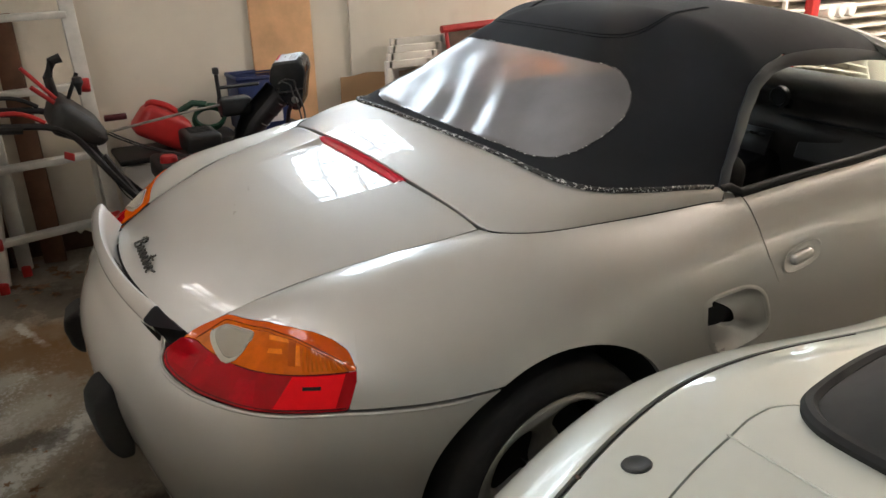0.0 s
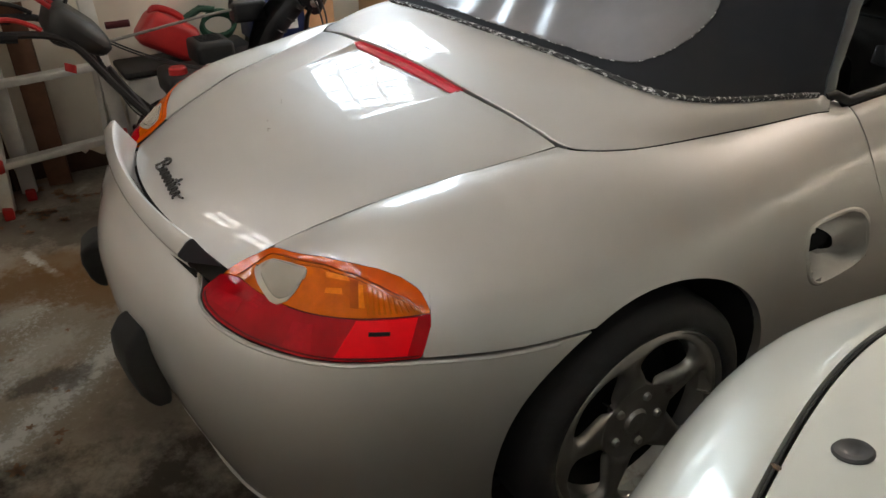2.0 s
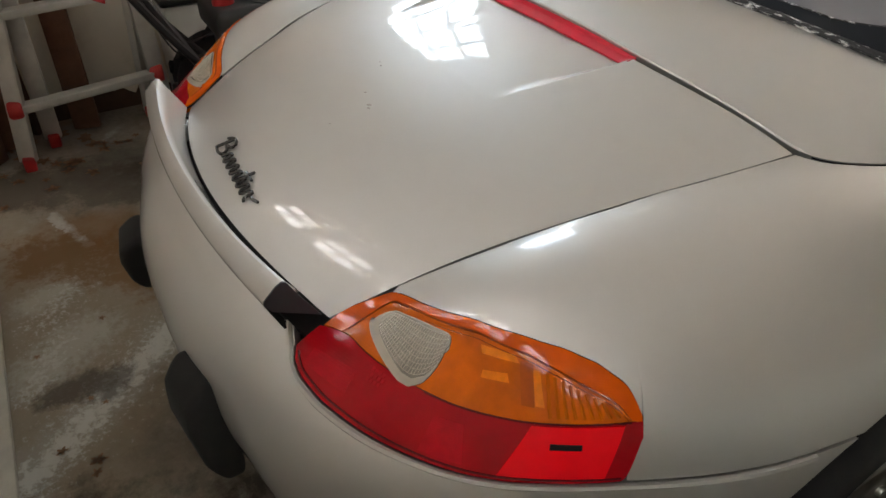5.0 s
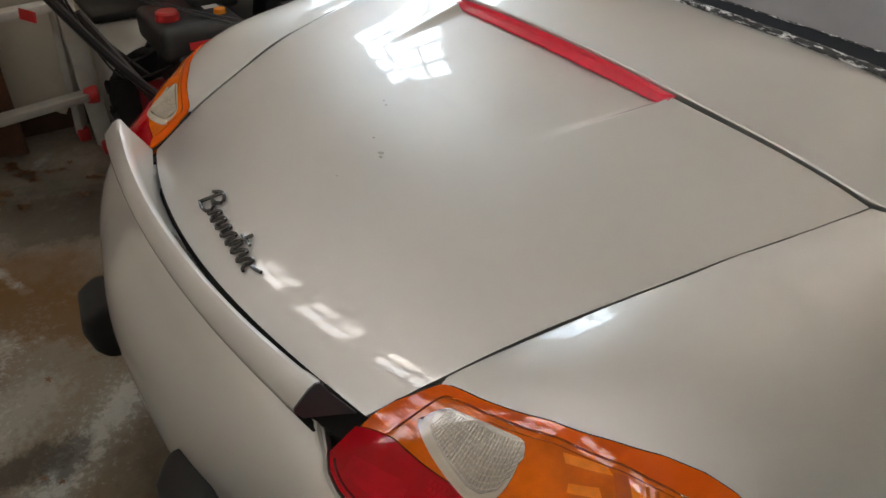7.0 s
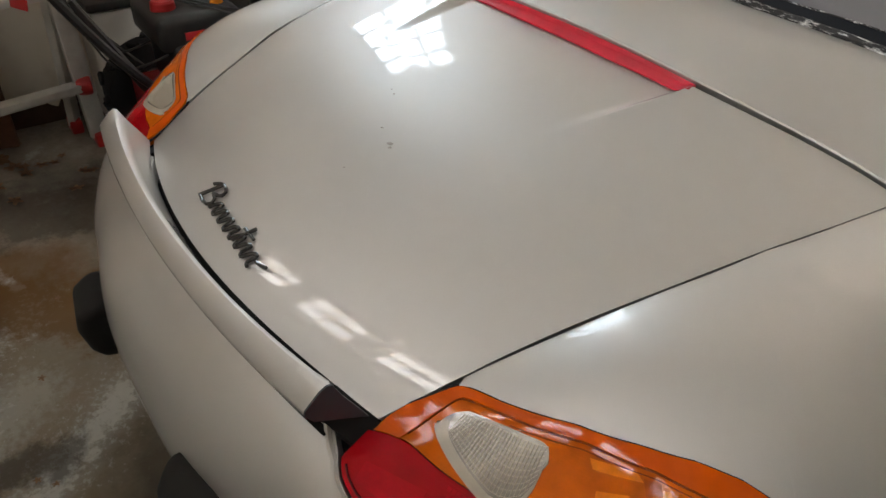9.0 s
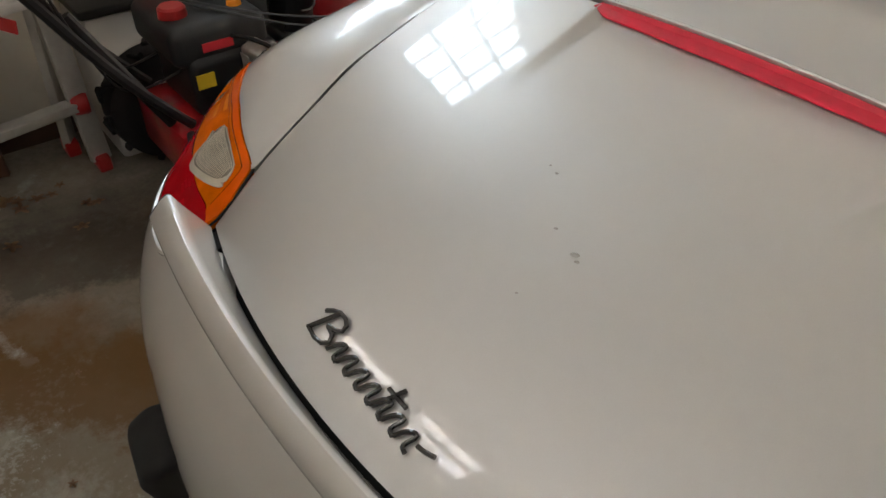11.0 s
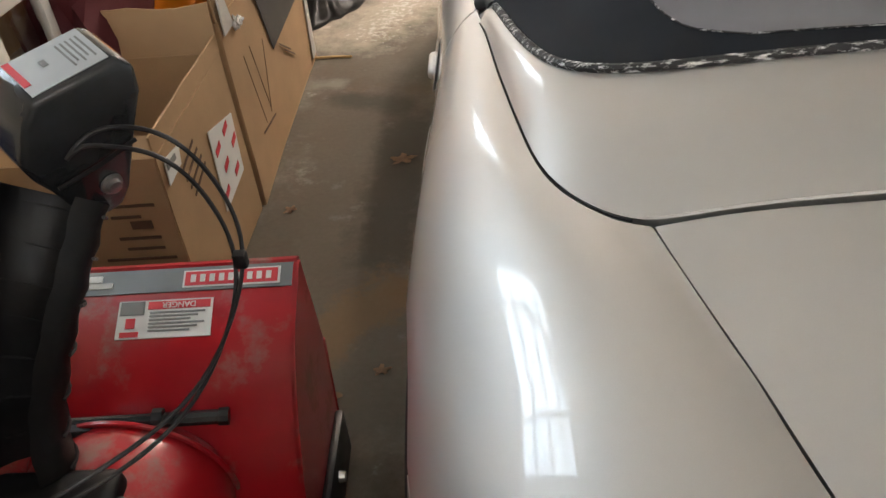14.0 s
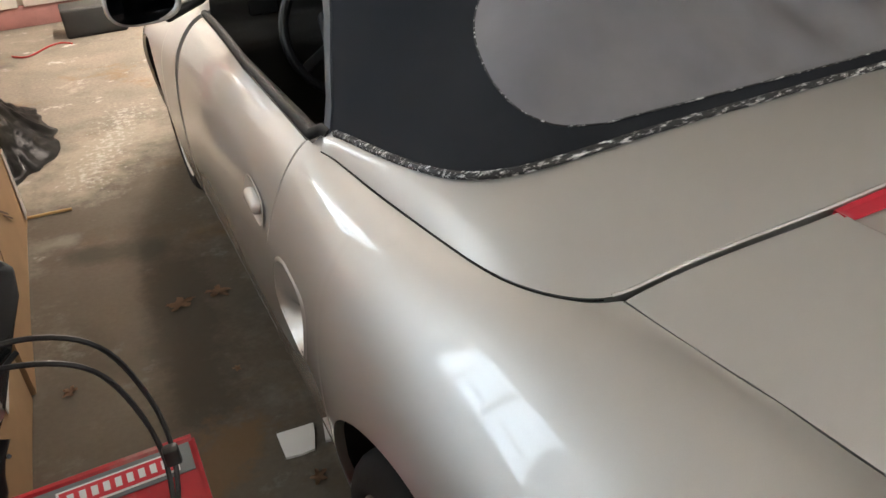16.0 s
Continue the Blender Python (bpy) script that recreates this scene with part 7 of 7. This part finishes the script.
def boxes():
    b = open_box("cardboard_box", "open brown cardboard box with shipping labels and brown print", -2.0, -1.465, .865, 1.445, .525, (("W", .20, -4), ("N", .135, 2), ("S", .05, -30), ("E", .05, 1)))
    x = -1.4575
    quad("shipping_label", ((x, 1.152, .185), (x, 1.365, .192), (x, 1.385, .368), (x, 1.177, .417)), PAPER, b, "torn white shipping label with red print", .002)
    for y, z in ((1.19, .22), (1.31, .225), (1.24, .28), (1.345, .30), (1.21, .345), (1.30, .36)):
        quad("label_bar", ((x, y - .022, z - .010), (x, y + .022, z), (x, y + .022, z + .018), (x, y - .022, z + .008)), INK_RED, b, "", .004)
    quad("small_label", ((x, .875, .445), (x, .965, .450), (x, .980, .492), (x, .885, .507)), PAPER, b, "small white label", .002)
    quad("label_block", ((x, .885, .478), (x, .945, .476), (x, .945, .490), (x, .887, .494)), INK_GREY, b, "", .0035)
    for i in range(4):
        quad("print_bar", ((x, .955 + .012 * i, .425 - .028 * i), (x, 1.07 + .012 * i, .450 - .028 * i), (x, 1.07 + .012 * i, .457 - .028 * i), (x, .955 + .012 * i, .432 - .028 * i)), INK_BROWN, b, "", .0012)
    for i in range(8):
        w = (.13, .07, .05, .10, .09, .17, .10, .14)[i]
        x0, z = -1.66 + (.03, .05, .09, .05, .06, 0, .05, .03)[i], .405 - i * .030
        quad("print_bar", ((x0, .857, z), (x0 + w, .857, z), (x0 + w, .857, z + (.022 if i == 2 else .008)), (x0, .857, z + (.022 if i == 2 else .008))), INK_BROWN, b, "", .0012)
    c = open_box("cardboard_box", "long open cardboard box with torn edges and black print", -2.0, -1.455, 1.465, 2.65, .60, (("E", .11, -4), ("W", .12, -2), ("N", .14, 20)))
    x = -1.4475
    quad("printed_panel", ((x, 1.95, .326), (x, 2.50, .341), (x, 2.264, .607), (x, 1.828, .601)), INK_GREY_DARK, c, "dark printed diamond panel", .002)
    quad("tape", ((x, 2.56, .03), (x, 2.64, .03), (x, 2.64, .30), (x, 2.58, .30)), TAPE, c, "clear packing tape", .002)
    quad("tape", ((x, 1.47, .56), (x, 1.57, .56), (x, 1.53, .66), (x, 1.475, .69)), TAPE, c, "clear packing tape", .004)
    bm = bmesh.new()
    bmesh.ops.create_icosphere(bm, subdivisions=3, radius=.018)
    for v in bm.verts:
        v.co *= 1 + .8 * noise.noise(v.co * 120)
    part("tape_wad", bm, PAPER, c, "crumpled white tape").matrix_basis = Matrix.Translation((-1.445, 1.60, .553))
    for i, (y0, z0, y1, z1) in enumerate(((1.60, .44, 1.68, .18), (1.68, .44, 1.76, .20), (1.76, .18, 1.84, .40), (1.62, .17, 1.80, .15), (2.05, .30, 2.20, .22), (2.10, .26, 2.25, .18))):
        quad("print_bar", ((x, y0, z0), (x, y1, z1), (x, y1, z1 + .007), (x, y0, z0 + .007)), INK_BROWN, c, "", .0012)
    bm = bmesh.new()
    bmesh.ops.create_icosphere(bm, subdivisions=5, radius=1)
    for v in bm.verts:
        v.co = Vector((v.co.x * .15, v.co.y * .30, v.co.z * .17)) * (1 + .20 * noise.noise(v.co * 1.6) - .10 * math.sin(5 * math.atan2(v.co.y, v.co.x)) ** 2 * (1 - .6 * v.co.z))
    y = tagged(part("yellow_bag", bm, YELLOW, None), "crumpled yellow plastic bag in the open box", "bag")
    y.location = (-1.76, 1.98, .60)
    bm = bmesh.new()
    bmesh.ops.create_icosphere(bm, subdivisions=3, radius=1)
    for v in bm.verts:
        v.co = Vector((v.co.x * .17, v.co.y * .3, v.co.z * .26)) * (1 + .4 * noise.noise(v.co * 1.8))
    y = tagged(part("folded_blanket", bm, MAROON, None), "dark red crumpled blanket in the open box", "cloth")
    y.location = (-1.86, 1.66, .58)


def black_bag():
    """A slack bag: a low heap with long folds running down to a ragged hem."""
    bm = bmesh.new()
    n, m = 120, 36
    rows = []
    for k in range(m + 1):
        f = k / m
        row = []
        for a in range(n):
            th = 2 * math.pi * a / n
            w = Vector((math.cos(th), math.sin(th), 0))
            reach = 1 + .16 * noise.noise(w * 1.7 + Vector((2, 5, 1))) + .07 * noise.noise(w * 6) * f
            fold = noise.noise(w * 3.2 + Vector((0, 0, f * .8))) * .8 + noise.noise(w * 6 + Vector((0, 0, f * 2.2 + 4))) * .22
            z = .36 * (1 - f) ** 1.15 + .075 * fold * math.sin(math.pi * min(1, f * 1.08)) ** .8
            p = Vector((w.x * .33, w.y * .60, 0)) * f * reach
            crease = abs(noise.noise(Vector((p.x * 9, p.y * 5, 2)))) + .5 * abs(noise.noise(Vector((p.x * 22, p.y * 14, 7))))
            row.append(bm.verts.new((p.x, p.y, max(.004 + .006 * (1 - f), z - .05 * crease * min(1, 3 * (1 - f) + .15)))))
        rows.append(row)
    for p, q in zip(rows, rows[1:]):
        for a in range(n):
            bm.faces.new((p[a], q[a], q[(a + 1) % n], p[(a + 1) % n]))
    bmesh.ops.remove_doubles(bm, verts=rows[0], dist=.004)
    bm.faces.new([bm.verts.new((v.co.x, v.co.y, .001)) for v in rows[-1]][::-1])
    b = tagged(part("bin_bag", bm, BAG, None, sharp=60), "slack shiny black plastic bag on the floor", "bag")
    b.location = (-1.62, 3.58, 0)
    return b


def gas_can():
    t = thing("fuel_can", "red plastic fuel can with spout beside the wall", "can")
    bm = new_box((.16, .27, .16), None, .040, 4)
    for v in bm.verts:
        v.co.y *= 1 - .25 * max(0, v.co.z / .11)
    part("body", bm, RED_PLASTIC, t).matrix_basis = pose(-1.88, -.13, .60, -30, 0, 0)
    part("handle", tube(smooth_path([(-1.88, -.19, .70), (-1.88, -.165, .722), (-1.88, -.09, .690), (-1.88, -.05, .645)], 12).tolist(), .016, 8), RED_PLASTIC, t)
    part("spout", tube([(-1.88, -.05, .66), (-1.86, .02, .70), (-1.84, .08, .69)], .016, 8), GREEN, t)
    b = thing("storage_crate", "white plastic storage crate standing on the floor", "crate")
    part("body", new_box((.26, .40, .46), Matrix.Translation((-1.90, -.16, .23)), .02), PAPER, b)
    part("lid", new_box((.28, .42, .03), Matrix.Translation((-1.90, -.16, .475)), .01), GREY_PLASTIC, b)


def hose():
    t = thing("garden_hose", "coiled dark green garden hose", "hose")
    for i in range(4):
        part("coil", tube([(-1.91 + .012 * i, .10 + .075 * math.cos(a), .60 + .055 * math.sin(a) + .008 * i) for a in np.linspace(0, 2 * math.pi, 29)[:-1]], .010, 6, closed=True), GREEN, t)
    b = thing("storage_tub", "dark plastic storage tub on the floor", "tub")
    part("body", new_box((.24, .20, .53), Matrix.Translation((-1.91, .12, .265)), .02), GREY_PLASTIC, b)


def blue_crate():
    b = thing("storage_tub", "dark grey storage tub on the floor", "tub")
    part("body", new_box((.24, .34, .52), Matrix.Translation((-1.92, .42, .26)), .02), GREY_PLASTIC, b)
    t = thing("blue_crate", "dark blue plastic crate with a white label", "crate")
    bm = bmesh.new()
    for sz, c in (((.20, .26, .012), (-1.94, .375, .527)), ((.012, .26, .26), (-1.846, .375, .655)), ((.012, .26, .26), (-2.034, .375, .655)), ((.20, .012, .26), (-1.94, .251, .655)), ((.20, .012, .26), (-1.94, .499, .655))):
        box(bm, sz, Matrix.Translation(c), .004)
    part("body", bm, BLUE, t)
    part("rim", tube([(-1.84, .245, .79), (-1.84, .505, .79), (-2.035, .505, .79), (-2.035, .245, .79)], .012, 6, closed=True), BLUE, t)
    part("label", new_box((.002, .09, .08), Matrix.Translation((-1.838, .42, .60))), PAPER, t)


def wall_things():
    t = tagged(part("wall_board", new_box((.02, .335, 1.30), Matrix.Translation((XW + .012, .568, .65)), .002), PLY), "pale knotty pine board standing against the wall", "board")
    tagged(part("wall_panel", new_box((.022, .80, 1.36), Matrix.Translation((XW + .012, 1.357, .68)), .003), WALL), "cream painted panel fixed to the wall", "panel", kind="structure")
    for i in range(4):
        w = thing("storm_window", "white painted window sash leaning on the wall", "window sash", "spare sashes")
        y0, y1, z1, x = 1.10 + .03 * i, 1.36 + .05 * i, .80 + .035 * i, -1.86 - .035 * i
        for sz, c in (((.025, .04, z1), (x, y0, z1 / 2)), ((.025, .04, z1), (x, y1, z1 / 2)), ((.025, y1 - y0, .04), (x, (y0 + y1) / 2, z1 - .02)), ((.025, y1 - y0, .04), (x, (y0 + y1) / 2, .02)), ((.02, y1 - y0, .02), (x, (y0 + y1) / 2, z1 * .66))):
            part("rail", new_box(sz, Matrix.Translation(c), .003), DOOR_WHITE, w)
        p = part("pane", new_box((.003, y1 - y0 - .03, z1 - .05), Matrix.Translation((x, (y0 + y1) / 2, z1 / 2))), GLASS, w)
    c = thing("folding_chair", "old folding chair with red rail and brown back", "chair")
    for y in (1.50, 1.86):
        part("leg", tube([(-1.68, y, 0), (-1.90, y, .93)], .012, 8), RED_PLASTIC, c)
    part("top_rail", tube([(-1.90, 1.47, .94), (-1.90, 1.89, .955)], .022, 8), RED_PLASTIC, c)
    part("backrest", new_box((.02, .34, .26), None, .008), DARK_WOOD, c).matrix_basis = pose(-1.875, 1.68, .80, 0, -13, 0)
    part("seat", new_box((.34, .34, .025), None, .008), DARK_WOOD, c).matrix_basis = pose(-1.72, 1.68, .45)
    for y in (1.50, 1.86):
        part("leg", tube([(-1.92, y, 0), (-1.56, y, .45)], .012, 8), RED_PLASTIC, c)
    # white slatted shelving, red post and rolled paper further along the wall
    s = thing("slatted_shelf", "white slatted wall shelving with rolls on it", "shelf")
    for i in range(9):
        part("slat", new_box((.30, 1.75, .018), Matrix.Translation((XW + .16, 5.15, .36 + .085 * i)), .004), DOOR_WHITE, s)
    for y in (4.32, 5.98):
        part("upright", new_box((.03, .03, 1.25), Matrix.Translation((XW + .30, y, .625)), .004), DOOR_WHITE, s)
    p = tagged(part("red_post", new_box((.07, .09, 1.5), Matrix.Translation((XW + .33, 4.60, .75)), .01), RED_PLASTIC), "red painted post beside the shelving", "post")
    for i in range(3):
        r = tagged(part("paper_roll", lathe([(0, 0), (.045, 0), (.05, .004), (.05, .30), (.045, .304), (0, .304)], 20), PAPER), "white rolled paper on the shelf", "roll", "paper rolls")
        r.matrix_world = pose(XW + .03, 4.86 + .13 * i, .36 + .085 * 5 + .061, 0, 0, 0)
    # corner clutter: old boards behind the ladder
    for i, (x, y, h, a) in enumerate(((-1.93, -1.06, 1.7, 4), (-1.80, -1.12, 1.5, 6), (-1.99, -.93, 1.9, 3), (-1.66, -1.13, 1.35, 5))):
        tagged(part("old_board", new_box((.12, .025, h), Matrix.Translation((0, 0, h / 2)), .003), DARK_WOOD), "dark weathered board standing in the corner", "board", "old boards").matrix_world = pose(x, y, 0, 0, -a, 20 * i)
    for x, y, h, a, ry in ((-1.90, -.72, 1.15, 70, 7), (-1.86, -.98, 1.6, 100, 9), (-1.74, -1.05, 1.75, 150, 7)):
        tagged(part("old_board", new_box((.10, .022, h), Matrix.Translation((0, 0, h / 2)), .003), RED_WOOD), "reddish brown weathered board leaning in the corner", "board", "old boards").matrix_world = pose(x, y, .01, 0, -ry, 0) @ pose(0, 0, 0, 0, 0, a)
    # rotten foot of the wall, broken open in a ragged line
    rnd = random.Random(3)
    bm = bmesh.new()
    ys = np.linspace(-1.0, .1, 56)
    hs = [.05 + .09 * abs(noise.noise(Vector((y * 4.2, 1.7, 0)))) + .03 * rnd.random() for y in ys]
    rows = [[bm.verts.new((XW + dx, y, z)) for y, z in zip(ys, [z0] * 56 if z0 == 0 else hs)] for dx, z0 in ((.006, 0), (.008, 1), (.002, 1))]
    for p, q in zip(rows, rows[1:]):
        for i in range(55):
            bm.faces.new((p[i], p[i + 1], q[i + 1], q[i]))
    tagged(part("wall_damage", bm, DARK_WOOD), "dark rotten broken foot of the wall", "wall", kind="structure")
    # far end
    for i in range(3):
        tagged(part("panel_door", new_box((.62, .05, 1.9), Matrix.Translation((-1.72 + .66 * i, YN - .03, 1.1)), .01), DOOR_WHITE), "white panel at the far wall", "panel", "far panels")
    tagged(part("baseboard", new_box((2.4, .03, .16), Matrix.Translation((-.85, YN - .02, .08)), .004), PINK), "pinkish painted base of the far wall", "baseboard", kind="structure")
    bm = new_box((.42, .30, .20), None, .02, 3)
    tagged(part("tool_box", bm, GREY_PLASTIC), "dark grey box on the floor at the far wall", "box").location = (-.93, 5.68, .10)
    cord = [(-1.50, 5.30, .006), (-1.42, 5.22, .006), (-1.34, 5.30, .006), (-1.26, 5.42, .006), (-1.18, 5.45, .006), (-1.12, 5.38, .006)]
    tagged(part("cord", tube(smooth_path(cord, 40).tolist(), .006, 6), RED_PLASTIC), "thin red cord on the floor", "cord")


def leaf_mesh(seed):
    rnd = random.Random(seed)
    bm = bmesh.new()
    n = 40
    curl = rnd.uniform(.002, .010)
    c = bm.verts.new((0, 0, .006))
    ring = []
    for k in range(n):
        a = 2 * math.pi * k / n
        r = .034 * (1 + .38 * math.cos(5 * a) + .16 * rnd.uniform(-1, 1)) * (1.5 if abs(a - math.pi) < .15 else 1)
        ring.append(bm.verts.new((r * 1.25 * math.cos(a), r * math.sin(a), .003 + .006 * rnd.random() + curl * abs(math.sin(a)))))
    for k in range(n):
        bm.faces.new((c, ring[k], ring[(k + 1) % n]))
    bmesh.ops.solidify(bm, geom=bm.faces[:], thickness=.0012)
    return bm


def floor_litter():
    spots = [(-.06, -1.055, 30, 1.0), (-.155, -.942, 80, .7), (-.12, -.95, 140, .5), (-.42, -.66, 10, .6), (-1.634, -.80, 60, 1.3), (-1.52, -.76, 200, 1.0), (-1.75, -.72, 120, 1.2), (-.95, -.76, 0, .35),
             (-1.015, 1.69, 20, 1.6), (-.893, 1.695, 150, 1.5), (-1.362, 1.417, 70, .9), (-.853, .785, 240, .9), (-1.14, .62, 300, 1.3), (-1.02, .70, 20, .8), (-1.25, 1.0, 200, .6), (-.93, 1.28, 100, .5), (-1.75, -.95, 310, 1.1), (-1.58, -1.0, 250, .9)]
    rnd = random.Random(7)
    spots += [(rnd.uniform(-1.95, -1.40), rnd.uniform(-1.08, -.50), rnd.uniform(0, 360), rnd.uniform(.5, 1.3)) for _ in range(26)]
    spots += [(-.36, -.93, 40, .35), (-.33, -.90, 100, .3), (-.66, -.86, 10, .4), (-.58, -1.03, 60, .35), (-.22, -1.01, 300, .5)]
    for i, (x, y, a, s) in enumerate(spots):
        ob = tagged(part("dry_leaf", leaf_mesh(i), LEAF, sharp=60), "curled dry brown leaf on the concrete", "leaf", "fallen leaves")
        ob.matrix_world = pose(x, y, .0, 0, 0, a) @ Matrix.Diagonal((s * .52, s * .52, s * .5, 1))
    for label, pts in (("torn white paper scrap on the floor", [(-.904, .966), (-.87, .963), (-.81, .958), (-.816, .93), (-.834, .871), (-.868, .870), (-.905, .876)]), ("narrow white paper scrap on the floor", [(-.782, .975), (-.765, .97), (-.785, .878), (-.803, .882)])):
        bm = bmesh.new()
        top = [bm.verts.new((x, y, .0075)) for x, y in pts]
        low = [bm.verts.new((x, y, .0005)) for x, y in pts]
        bm.faces.new(top[::-1])
        bm.faces.new(low)
        for i in range(len(pts)):
            k = (i + 1) % len(pts)
            bm.faces.new((top[i], top[k], low[k], low[i]))
        tagged(part("paper_scrap", bm, PAPER), label, "paper", "paper scraps")
    tagged(part("stick", tube([(-1.286, 2.613, .008), (-1.37, 2.62, .009), (-1.45, 2.625, .008)], .006, 6), STICK_WOOD), "pale wooden stick on the floor", "stick")
    g = thing("latch", "dark metal latch on the garage door", "latch")
    part("plate", new_box((.05, .012, .09), Matrix.Translation((.30, YS + .006, .62)), .004), BLACK_PLASTIC, g)
    part("pull", tube([(.30, YS + .012, .65), (.30, YS + .04, .64), (.30, YS + .04, .59), (.30, YS + .012, .58)], .007, 8), BLACK_PLASTIC, g)


pale_car()
snow_thrower()
ladder()
boxes()
black_bag()
gas_can()
hose()
blue_crate()
wall_things()
floor_litter()
